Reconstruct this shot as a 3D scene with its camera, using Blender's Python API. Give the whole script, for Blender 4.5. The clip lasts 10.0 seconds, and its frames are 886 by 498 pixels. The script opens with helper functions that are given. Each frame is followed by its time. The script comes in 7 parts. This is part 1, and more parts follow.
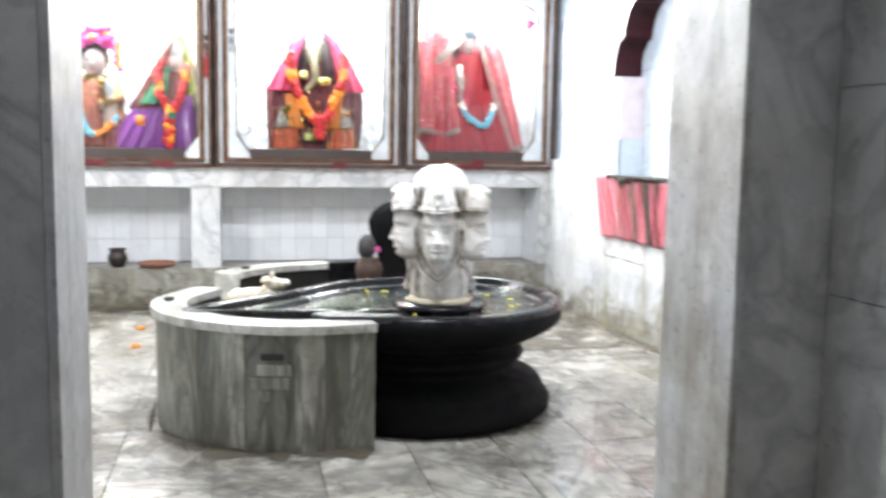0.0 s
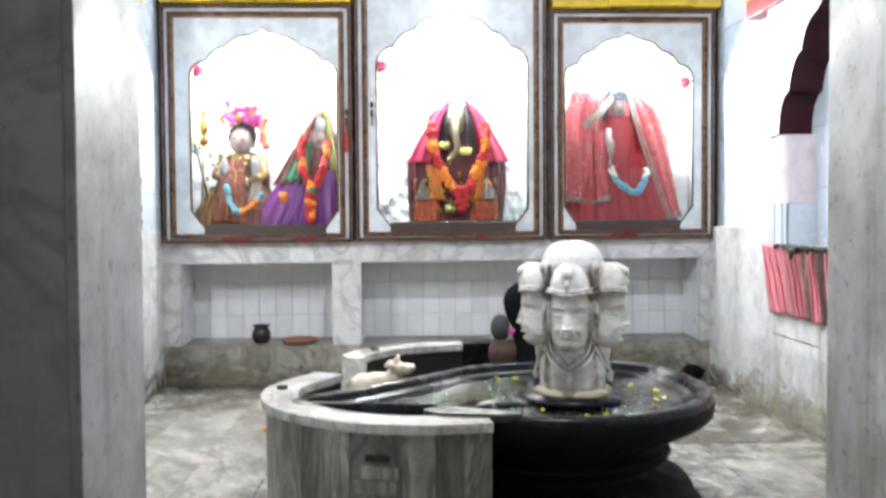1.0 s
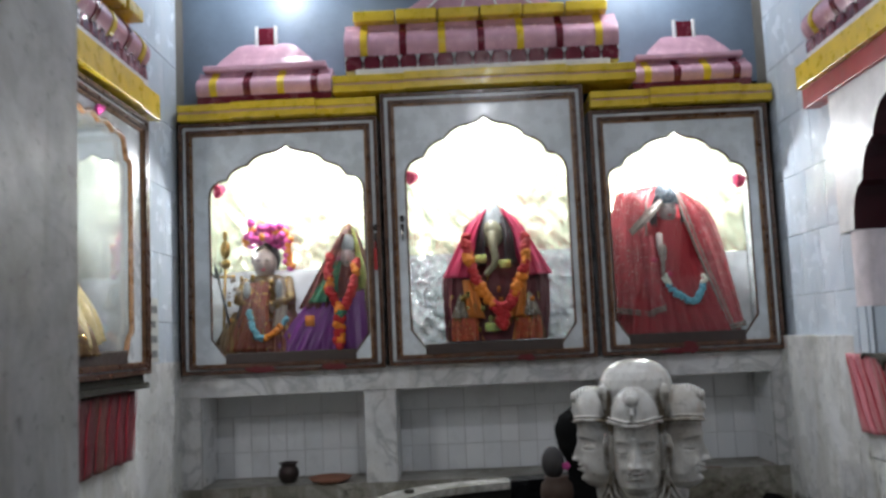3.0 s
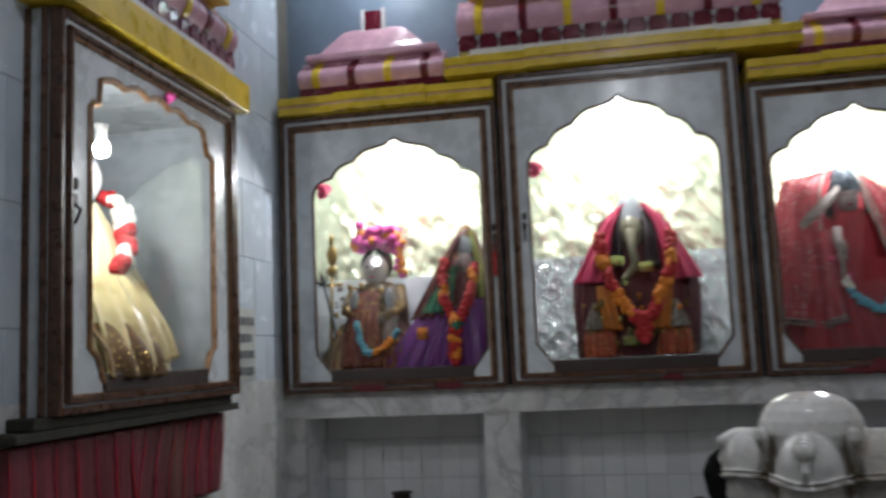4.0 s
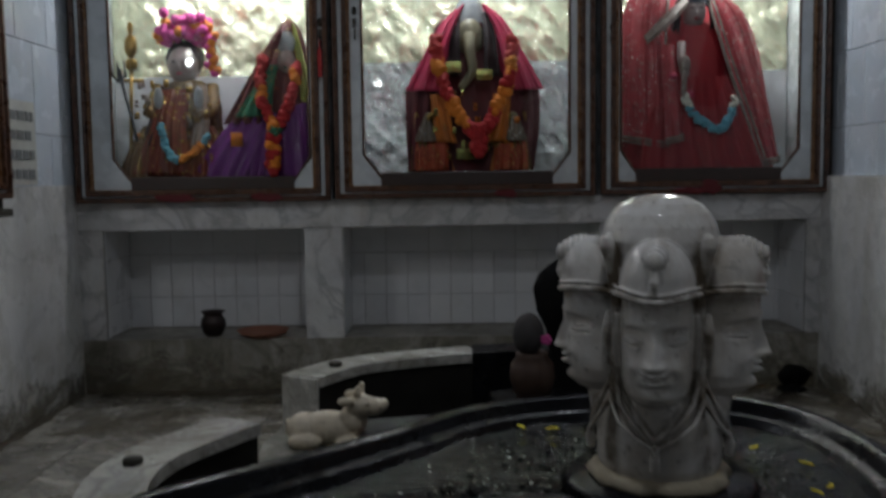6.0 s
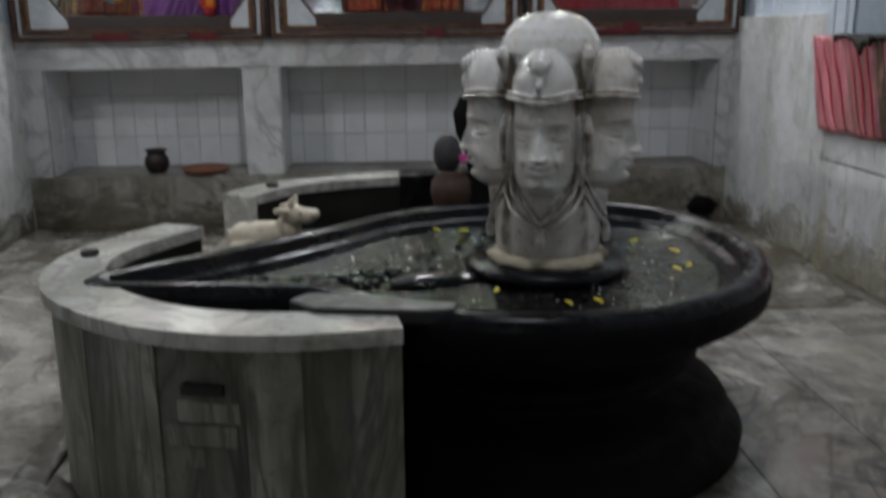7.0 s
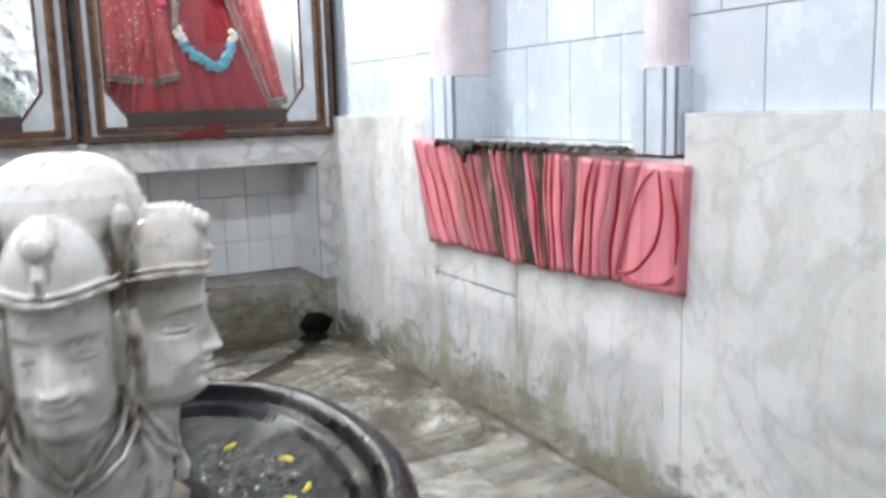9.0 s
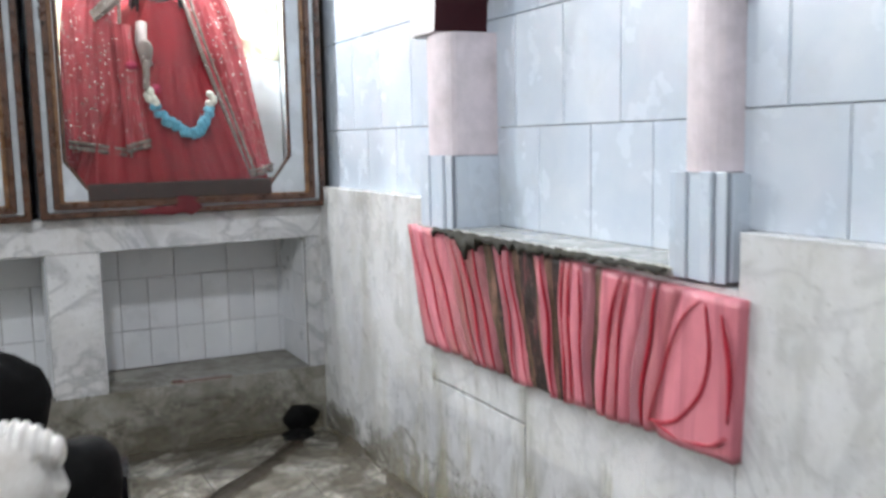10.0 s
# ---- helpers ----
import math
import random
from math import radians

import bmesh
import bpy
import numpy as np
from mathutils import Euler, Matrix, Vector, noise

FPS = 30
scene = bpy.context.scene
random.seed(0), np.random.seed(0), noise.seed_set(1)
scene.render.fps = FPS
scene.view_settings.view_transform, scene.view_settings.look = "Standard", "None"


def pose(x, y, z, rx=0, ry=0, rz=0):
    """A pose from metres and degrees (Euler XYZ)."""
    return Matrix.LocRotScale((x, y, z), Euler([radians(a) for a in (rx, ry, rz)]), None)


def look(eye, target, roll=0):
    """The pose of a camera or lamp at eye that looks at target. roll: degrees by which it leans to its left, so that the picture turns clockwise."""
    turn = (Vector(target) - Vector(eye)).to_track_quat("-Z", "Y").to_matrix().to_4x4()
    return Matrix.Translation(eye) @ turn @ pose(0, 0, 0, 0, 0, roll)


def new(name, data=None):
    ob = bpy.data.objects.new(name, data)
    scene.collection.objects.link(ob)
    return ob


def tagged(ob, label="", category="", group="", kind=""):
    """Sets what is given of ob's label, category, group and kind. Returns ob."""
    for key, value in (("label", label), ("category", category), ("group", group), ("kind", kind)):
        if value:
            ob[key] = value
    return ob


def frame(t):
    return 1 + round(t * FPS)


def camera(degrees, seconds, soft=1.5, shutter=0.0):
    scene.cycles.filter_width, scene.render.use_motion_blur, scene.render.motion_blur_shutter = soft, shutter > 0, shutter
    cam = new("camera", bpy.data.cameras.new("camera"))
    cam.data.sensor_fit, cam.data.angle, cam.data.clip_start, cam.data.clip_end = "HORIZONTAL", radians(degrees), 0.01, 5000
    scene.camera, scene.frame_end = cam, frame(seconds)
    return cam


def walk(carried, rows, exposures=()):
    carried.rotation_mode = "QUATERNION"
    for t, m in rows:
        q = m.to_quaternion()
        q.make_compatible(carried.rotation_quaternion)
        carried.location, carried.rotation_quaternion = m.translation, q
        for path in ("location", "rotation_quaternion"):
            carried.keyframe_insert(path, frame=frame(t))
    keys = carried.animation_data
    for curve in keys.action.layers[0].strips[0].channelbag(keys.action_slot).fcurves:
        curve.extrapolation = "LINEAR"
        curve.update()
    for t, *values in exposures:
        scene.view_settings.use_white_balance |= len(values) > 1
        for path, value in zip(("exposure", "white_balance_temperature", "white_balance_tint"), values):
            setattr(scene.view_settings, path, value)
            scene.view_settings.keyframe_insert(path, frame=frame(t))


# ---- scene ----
cam = camera(52.9, 10.0, soft=2.8, shutter=0.5)
PATH = [
    (0, (-0.501, -0.223, 0.968), (-0.054, 1.715, 0.755), 0.9),
    (0.5, (-0.39, -0.075, 0.982), (-0.203, 1.909, 0.811), 0.6),
    (1, (-0.293, 0.055, 1.01), (-0.227, 2.053, 0.938), -0.4),
    (1.5, (-0.266, 0.11, 1.036), (-0.23, 2.109, 1.075), -1.9),
    (2, (-0.267, 0.148, 1.087), (-0.255, 2.142, 1.24), -3.0),
    (2.2, (-0.261, 0.152, 1.079), (-0.26, 2.143, 1.268), -3.2),
    (3.3, (-0.256, 0.668, 1.005), (-0.287, 2.657, 1.207), -2.3),
    (3.5, (-0.222, 0.792, 1.021), (-0.307, 2.776, 1.265), -3.1),
    (4, (-0.132, 1.101, 1.038), (-0.502, 3.053, 1.269), -2.4),
    (4.5, (-0.19, 1.343, 1.065), (-0.674, 3.273, 1.265), -2.6),
    (5, (-0.146, 1.472, 1.057), (-0.36, 3.457, 1.171), -0.5),
    (5.5, (-0.157, 1.489, 1.016), (-0.231, 3.485, 0.934), -0.8),
    (5.7, (-0.151, 1.49, 0.995), (-0.199, 3.487, 0.881), -0.9),
    (6.8, (-0.077, 1.235, 0.902), (-0.011, 3.194, 0.505), -0.4),
    (7, (-0.069, 1.2, 0.886), (0.025, 3.141, 0.414), -0.6),
    (7.5, (-0.078, 1.192, 0.859), (0.117, 3.083, 0.238), -1.8),
    (8, (-0.06, 1.347, 0.905), (0.47, 3.213, 0.419), -2.7),
    (8.5, (0.003, 1.535, 0.916), (0.845, 3.308, 0.529), -2.1),
    (9, (0.148, 1.785, 0.973), (1.062, 3.535, 0.655), -1.7),
    (9.5, (0.268, 1.938, 1.07), (1.211, 3.676, 0.77), -1.4),
    (10, (0.39, 2.146, 1.105), (1.285, 3.919, 0.864), -1.2),
]
EXPOSURES = [(0.0, 2.82), (0.5, 2.52), (1.0, 2.22), (1.5, 1.88), (2.0, 1.45), (3.5, 0.2), (4.5, -0.2), (5.0, -0.65), (5.5, -1.05),
             (7.0, 0.48), (7.5, 1.18), (8.0, 1.92), (8.5, 2.26), (9.0, 2.05), (10.0, 1.66)]
walk(cam, [(t, look(eye, target, roll)) for t, eye, target, roll in PATH], EXPOSURES)

# ---- light ----
world = bpy.data.worlds.new("world")
scene.world = world
world.use_nodes = True
world.node_tree.nodes["Background"].inputs[0].default_value = (0.55, 0.62, 0.7, 1)
world.node_tree.nodes["Background"].inputs[1].default_value = 0.012


def point_lamp(name, place, watts, size=0.03, colour=(0.92, 0.94, 1.0)):
    data = bpy.data.lights.new(name, "POINT")
    data.energy, data.shadow_soft_size, data.color = watts, size, colour
    ob = new(name, data)
    ob.location = place
    return ob


BULBS = [(-1.20, 5.28, 3.2), (0.86, 5.28, 3.2)]
for place in BULBS:
    point_lamp("bulb_light", (place[0], place[1], place[2] - 0.06), 11.0, 0.03, (0.86, 0.92, 1.0))
pendant_data = bpy.data.lights.new("pendant_light", "AREA")
pendant_data.shape, pendant_data.size, pendant_data.energy, pendant_data.color = "DISK", 0.2, 14.5, (0.9, 0.93, 1.0)
pendant_light = new("pendant_light", pendant_data)
pendant_light.matrix_basis = look((0.1, 2.36, 3.09), (0.14, 3.7, 0.6))
# Unseen fill lamp, added to brighten the east porch wall.
point_lamp("porch_fill", (-0.99, -1.6, 2.1), 9.0, 0.05, (0.92, 0.95, 1.0))

# ---- materials ----


def mat(name, colour, rough=0.5, metal=0.0, spec=0.5):
    m = bpy.data.materials.new(name)
    m.use_nodes = True
    b = m.node_tree.nodes["Principled BSDF"]
    b.inputs["Base Color"].default_value = (*colour, 1)
    b.inputs["Roughness"].default_value, b.inputs["Metallic"].default_value = rough, metal
    b.inputs["Specular IOR Level"].default_value = spec
    return m


def link(m, a, b):
    m.node_tree.links.new(a, b)


def node(m, kind, **values):
    n = m.node_tree.nodes.new(kind)
    for key, value in values.items():
        n.inputs[key.replace("_", " ")].default_value = value
    return n


def coords(m, stretch=(1, 1, 1), turn=(0, 0, 0), by_object=False, swing=0.0):
    """Metric coordinates, shifted from piece to piece where asked."""
    g = node(m, "ShaderNodeNewGeometry")
    v = g.outputs["Position"]
    if by_object:
        info = node(m, "ShaderNodeObjectInfo")
        mul = node(m, "ShaderNodeMath")
        mul.operation = "MULTIPLY"
        mul.inputs[1].default_value = 37.0
        link(m, info.outputs["Random"], mul.inputs[0])
        add = node(m, "ShaderNodeVectorMath")
        link(m, v, add.inputs[0])
        link(m, mul.outputs[0], add.inputs[1])
        v = add.outputs[0]
    if any(turn):
        rot = node(m, "ShaderNodeMapping")
        rot.inputs["Rotation"].default_value = [radians(a) for a in turn]
        link(m, v, rot.inputs[0])
        v = rot.outputs[0]
    if by_object and swing:
        info = node(m, "ShaderNodeObjectInfo")
        angle = node(m, "ShaderNodeMath")
        angle.operation = "MULTIPLY"
        angle.inputs[1].default_value = swing
        link(m, info.outputs["Random"], angle.inputs[0])
        spin = node(m, "ShaderNodeVectorRotate")
        spin.rotation_type = "Z_AXIS"
        link(m, v, spin.inputs["Vector"])
        link(m, angle.outputs[0], spin.inputs["Angle"])
        v = spin.outputs[0]
    mp = node(m, "ShaderNodeMapping")
    mp.inputs["Scale"].default_value = stretch
    link(m, v, mp.inputs[0])
    return mp.outputs[0]


def noisy(m, v, scale, detail=4.0, rough=0.55, distort=0.0):
    n = node(m, "ShaderNodeTexNoise", Scale=scale, Detail=detail, Roughness=rough, Distortion=distort)
    link(m, v, n.inputs["Vector"])
    return n.outputs[0]


def ramp(m, fac, stops):
    r = node(m, "ShaderNodeValToRGB")
    e = r.color_ramp.elements
    e[0].position, e[1].position = stops[0][0], stops[-1][0]
    for p, _ in stops[1:-1]:
        e.new(p)
    for el, (_, c) in zip(e, stops):
        el.color = (*c, 1) if len(c) == 3 else c
    link(m, fac, r.inputs[0])
    return r.outputs[0]


def grey(v):
    return (v, v, v)


def mixed(m, fac, a, b, kind="MIX"):
    x = node(m, "ShaderNodeMix")
    x.data_type, x.blend_type = "RGBA", kind
    for value, slot in ((fac, 0), (a, 6), (b, 7)):
        if isinstance(value, (int, float)):
            x.inputs[slot].default_value = value
        elif isinstance(value, tuple):
            x.inputs[slot].default_value = (*value, 1)
        else:
            link(m, value, x.inputs[slot])
    return x.outputs[2]


def bump(m, height, strength=0.2, distance=0.01):
    b = node(m, "ShaderNodeBump", Strength=strength, Distance=distance)
    link(m, height, b.inputs["Height"])
    link(m, b.outputs[0], m.node_tree.nodes["Principled BSDF"].inputs["Normal"])


def surface(m, name, socket):
    link(m, socket, m.node_tree.nodes["Principled BSDF"].inputs[name])


def marble(name, light, dark, vein, scale=1.0, stretch=(1, 1, 1), turn=(0, 0, 0), rough=(0.18, 0.45), by_object=True, dirt=0.35, dirt_colour=(0.19, 0.165, 0.115), veins=0.4, tone=0.18, thin=1.0, swing=0.0):
    """Veined marble with cloudy bands, soft veins and grime; slabs differ in tone."""
    m = mat(name, light)
    v = coords(m, stretch, turn, by_object, swing)
    clouds = ramp(m, noisy(m, v, 2.0 * scale, 6, 0.6, 0.9), [(0.3, dark), (0.62, light)])
    vein_mask = ramp(m, noisy(m, v, 2.3 * scale, 4, 0.55, 1.3), [(0.495 - 0.075 * thin, grey(0)), (0.495, grey(veins)), (0.495 + 0.075 * thin, grey(0))])
    c = mixed(m, vein_mask, clouds, vein)
    if by_object:
        info = node(m, "ShaderNodeObjectInfo")
        c = mixed(m, 1.0, c, ramp(m, info.outputs["Random"], [(0, grey(1 - tone)), (1, grey(1))]), "MULTIPLY")
    w = coords(m)
    grime = ramp(m, noisy(m, w, 2.1, 8, 0.75), [(0.44, grey(0)), (0.74, grey(dirt))])
    c = mixed(m, grime, c, dirt_colour)
    drips = ramp(m, noisy(m, coords(m, (6, 6, 0.7)), 1.6, 5, 0.65), [(0.52, grey(0)), (0.75, grey(dirt * 0.8))])
    c = mixed(m, drips, c, dirt_colour)
    speck = ramp(m, noisy(m, w, 48, 3, 0.6), [(0.6, grey(0)), (0.75, grey(0.25 * dirt / 0.35))])
    c = mixed(m, speck, c, (0.13, 0.12, 0.1))
    surface(m, "Base Color", c)
    surface(m, "Roughness", ramp(m, noisy(m, w, 6, 5, 0.6), [(0.35, grey(rough[0])), (0.7, grey(rough[1]))]))
    bump(m, noisy(m, w, 30, 4, 0.6), 0.1, 0.004)
    return m


M_WALL = marble("marble_wall", (0.7, 0.7, 0.69), (0.5, 0.51, 0.52), (0.2, 0.21, 0.23), by_object=False, veins=0.5, thin=0.8, scale=1.4, dirt=0.5, dirt_colour=(0.3, 0.27, 0.22))
M_DADO = marble("marble_dado", (0.74, 0.74, 0.73), (0.62, 0.63, 0.63), (0.3, 0.31, 0.32), dirt=0.4, dirt_colour=(0.3, 0.29, 0.22), by_object=False, veins=0.3, thin=0.5, scale=0.9)
dado_xyz = node(M_DADO, "ShaderNodeSeparateXYZ")
link(M_DADO, coords(M_DADO), dado_xyz.inputs[0])
dado_span = node(M_DADO, "ShaderNodeMapRange")
dado_span.inputs["From Min"].default_value, dado_span.inputs["From Max"].default_value = 3.4, 5.4
link(M_DADO, dado_xyz.outputs["Y"], dado_span.inputs["Value"])
runs = mixed(M_DADO, 1.0, ramp(M_DADO, noisy(M_DADO, coords(M_DADO, (3, 3, 0.9)), 2.0, 6, 0.7, 0.6), [(0.46, grey(0)), (0.64, grey(0.4))]), ramp(M_DADO, dado_span.outputs[0], [(0.05, grey(0.15)), (0.25, grey(1)), (0.6, grey(1)), (0.95, grey(0.5))]), "MULTIPLY")
dado_colour = M_DADO.node_tree.nodes["Principled BSDF"].inputs["Base Color"].links[0].from_socket
surface(M_DADO, "Base Color", mixed(M_DADO, runs, dado_colour, (0.26, 0.245, 0.15)))
M_JAMB = marble("marble_jamb", (0.55, 0.55, 0.54), (0.36, 0.36, 0.36), (0.24, 0.24, 0.26), scale=2.2, veins=0.25, dirt=1.0, rough=(0.38, 0.62))
M_FLOOR = marble("marble_floor", (0.64, 0.61, 0.535), (0.31, 0.295, 0.265), (0.15, 0.15, 0.14), scale=1.7, stretch=(2.6, 0.6, 1), turn=(0, 0, 12), rough=(0.1, 0.45), dirt=1.0, dirt_colour=(0.14, 0.125, 0.09), veins=0.8, tone=0.42, swing=9.0)
floor_colour = M_FLOOR.node_tree.nodes["Principled BSDF"].inputs["Base Color"].links[0].from_socket
damp = ramp(M_FLOOR, noisy(M_FLOOR, coords(M_FLOOR), 1.5, 7, 0.7, 0.8), [(0.5, grey(0)), (0.66, grey(0.45))])
scuff = ramp(M_FLOOR, noisy(M_FLOOR, coords(M_FLOOR), 9.0, 6, 0.75, 0.5), [(0.5, grey(0)), (0.68, grey(0.55))])
surface(M_FLOOR, "Base Color", mixed(M_FLOOR, scuff, mixed(M_FLOOR, damp, floor_colour, (0.16, 0.145, 0.115)), (0.24, 0.22, 0.18)))
M_KERB = marble("marble_kerb", (0.5, 0.49, 0.42), (0.15, 0.155, 0.135), (0.1, 0.11, 0.09), scale=2.1, stretch=(2.0, 2.0, 0.42), rough=(0.3, 0.55), dirt=1.0, dirt_colour=(0.085, 0.075, 0.045), veins=0.75, tone=0.6)
M_BASE = marble("marble_dirty", (0.4, 0.385, 0.34), (0.22, 0.21, 0.18), (0.13, 0.125, 0.1), dirt=1.0, dirt_colour=(0.1, 0.088, 0.052), by_object=False, rough=(0.3, 0.6), veins=0.6, scale=1.6)
M_COPING = marble("marble_coping", (0.72, 0.71, 0.66), (0.5, 0.5, 0.46), (0.26, 0.26, 0.24), scale=2.4, rough=(0.06, 0.3), dirt=0.85, dirt_colour=(0.2, 0.185, 0.13), veins=0.6)
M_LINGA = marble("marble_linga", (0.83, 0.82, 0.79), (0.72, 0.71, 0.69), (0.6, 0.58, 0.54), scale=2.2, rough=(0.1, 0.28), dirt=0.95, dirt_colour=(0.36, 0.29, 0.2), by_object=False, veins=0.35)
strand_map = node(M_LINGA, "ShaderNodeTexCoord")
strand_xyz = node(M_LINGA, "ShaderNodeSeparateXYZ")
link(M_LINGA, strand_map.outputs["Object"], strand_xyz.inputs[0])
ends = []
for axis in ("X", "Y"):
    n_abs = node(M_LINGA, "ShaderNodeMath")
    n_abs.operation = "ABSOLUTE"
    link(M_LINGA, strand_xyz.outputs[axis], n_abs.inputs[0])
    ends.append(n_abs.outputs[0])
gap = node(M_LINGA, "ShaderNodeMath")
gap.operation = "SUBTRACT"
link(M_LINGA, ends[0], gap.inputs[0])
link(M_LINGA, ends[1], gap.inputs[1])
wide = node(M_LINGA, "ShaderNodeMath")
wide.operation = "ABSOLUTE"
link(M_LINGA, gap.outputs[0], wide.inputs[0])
# Grime and groove shade, both put into the colour along gaps, bands and seams.
groove_dark = mixed(M_LINGA, 1.0, mixed(M_LINGA, 1.0, ramp(M_LINGA, wide.outputs[0], [(0.012, grey(0.95)), (0.034, grey(0))]), ramp(M_LINGA, strand_xyz.outputs["Z"], [(0.41, grey(1)), (0.43, grey(0))]), "MULTIPLY"), ramp(M_LINGA, noisy(M_LINGA, coords(M_LINGA), 22, 4, 0.6), [(0.35, grey(0.25)), (0.6, grey(1))]), "MULTIPLY")
groove_dark = mixed(M_LINGA, 1.0, groove_dark, mixed(M_LINGA, 1.0, ramp(M_LINGA, strand_xyz.outputs["Z"], [(0.305, grey(0)), (0.326, grey(0.75)), (0.333, grey(0.45)), (0.341, grey(0.85)), (0.347, grey(0.4)), (0.356, grey(0))]), ramp(M_LINGA, noisy(M_LINGA, coords(M_LINGA), 30, 4, 0.6), [(0.35, grey(0.3)), (0.6, grey(1))]), "MULTIPLY"), "ADD")
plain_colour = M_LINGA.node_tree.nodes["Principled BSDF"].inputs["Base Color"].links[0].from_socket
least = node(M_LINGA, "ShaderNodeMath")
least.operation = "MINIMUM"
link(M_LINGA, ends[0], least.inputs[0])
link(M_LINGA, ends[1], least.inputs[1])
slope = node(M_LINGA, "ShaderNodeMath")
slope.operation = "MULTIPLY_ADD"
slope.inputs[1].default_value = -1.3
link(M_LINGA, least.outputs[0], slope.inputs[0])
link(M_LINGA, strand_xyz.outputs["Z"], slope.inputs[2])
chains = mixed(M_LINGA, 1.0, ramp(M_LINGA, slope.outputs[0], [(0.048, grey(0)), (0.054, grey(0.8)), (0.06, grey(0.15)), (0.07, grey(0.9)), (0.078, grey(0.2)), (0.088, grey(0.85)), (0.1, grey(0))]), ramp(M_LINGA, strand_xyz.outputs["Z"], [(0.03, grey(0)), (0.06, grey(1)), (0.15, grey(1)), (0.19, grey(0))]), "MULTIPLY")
groove_dark = mixed(M_LINGA, 1.0, groove_dark, mixed(M_LINGA, 1.0, chains, ramp(M_LINGA, noisy(M_LINGA, coords(M_LINGA), 26, 4, 0.6), [(0.35, grey(0.3)), (0.6, grey(1))]), "MULTIPLY"), "ADD")
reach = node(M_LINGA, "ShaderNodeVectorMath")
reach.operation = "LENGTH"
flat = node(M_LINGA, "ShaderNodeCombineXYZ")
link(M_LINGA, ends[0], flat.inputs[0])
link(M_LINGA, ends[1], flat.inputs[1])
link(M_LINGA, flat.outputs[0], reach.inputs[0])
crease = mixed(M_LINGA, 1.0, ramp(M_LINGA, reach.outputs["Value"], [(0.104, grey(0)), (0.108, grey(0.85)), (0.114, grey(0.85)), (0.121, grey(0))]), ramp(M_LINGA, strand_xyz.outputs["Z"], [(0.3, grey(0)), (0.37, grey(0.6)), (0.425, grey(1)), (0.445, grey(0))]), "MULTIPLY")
groove_dark = mixed(M_LINGA, 1.0, groove_dark, mixed(M_LINGA, 1.0, crease, ramp(M_LINGA, noisy(M_LINGA, coords(M_LINGA), 24, 4, 0.6), [(0.35, grey(0.25)), (0.6, grey(1))]), "MULTIPLY"), "ADD")
surface(M_LINGA, "Base Color", mixed(M_LINGA, groove_dark, plain_colour, (0.13, 0.105, 0.075)))
# Near-black copy of the porch marble; the walls' shade is in the colour.
M_ANTE_SHADED = marble("marble_porch_shaded", (0.06, 0.06, 0.065), (0.035, 0.035, 0.038), (0.02, 0.02, 0.02), scale=1.1, by_object=False, rough=(0.4, 0.7))
M_ANTE = marble("marble_porch", (0.56, 0.555, 0.55), (0.41, 0.41, 0.41), (0.15, 0.15, 0.15), scale=1.1, by_object=False)


def tile_mat(name, a, b, rough=0.16):
    m = mat(name, a, rough)
    v = coords(m, by_object=True)
    cloud = ramp(m, noisy(m, v, 4.5, 5, 0.6, 0.6), [(0.3, a), (0.7, b)])
    info = node(m, "ShaderNodeObjectInfo")
    tint = ramp(m, info.outputs["Random"], [(0, grey(0.9)), (1, grey(1))])
    c = mixed(m, 1.0, cloud, tint, "MULTIPLY")
    w = coords(m)
    c = mixed(m, ramp(m, noisy(m, w, 3.2, 6, 0.7), [(0.55, grey(0)), (0.8, grey(0.3))]), c, (0.3, 0.28, 0.22))
    surface(m, "Base Color", c)
    surface(m, "Roughness", ramp(m, noisy(m, w, 8, 4, 0.6), [(0.3, grey(rough * 0.8)), (0.75, grey(rough * 2.2))]))
    bump(m, noisy(m, v, 7, 2, 0.5), 0.05, 0.004)
    return m


M_TILE = tile_mat("blue_tile", (0.52, 0.6, 0.68), (0.64, 0.69, 0.74))
M_WHITE_TILE = tile_mat("white_tile", (0.66, 0.68, 0.7), (0.74, 0.75, 0.76), 0.25)


def plain(name, colour, rough=0.5, wear=0.25, metal=0.0, scale=9.0, relief=0.1, dirt=(0.1, 0.08, 0.06)):
    """One coat of colour with patchy wear and slight relief."""
    m = mat(name, colour, rough, metal)
    v = coords(m)
    shade = ramp(m, noisy(m, v, scale, 5, 0.65), [(0.3, tuple(c * 0.72 for c in colour)), (0.65, colour)])
    c = mixed(m, ramp(m, noisy(m, v, scale * 3.1, 5, 0.7), [(0.58, grey(0)), (0.8, grey(wear))]), shade, dirt)
    surface(m, "Base Color", c)
    surface(m, "Roughness", ramp(m, noisy(m, v, scale * 2, 4), [(0.3, grey(max(rough - 0.1, 0.03))), (0.7, grey(min(rough + 0.15, 1)))]))
    if relief:
        bump(m, noisy(m, v, scale * 5, 4, 0.6), relief, 0.004)
    return m


def wood(name, dark, light):
    m = mat(name, light, 0.3)
    v = coords(m, (9, 9, 9))
    c = ramp(m, noisy(m, v, 2.5, 6, 0.65, 0.5), [(0.3, dark), (0.7, light)])
    surface(m, "Base Color", c)
    surface(m, "Roughness", ramp(m, noisy(m, v, 3, 3), [(0.3, grey(0.2)), (0.7, grey(0.45))]))
    bump(m, noisy(m, v, 6, 3), 0.1, 0.003)
    return m


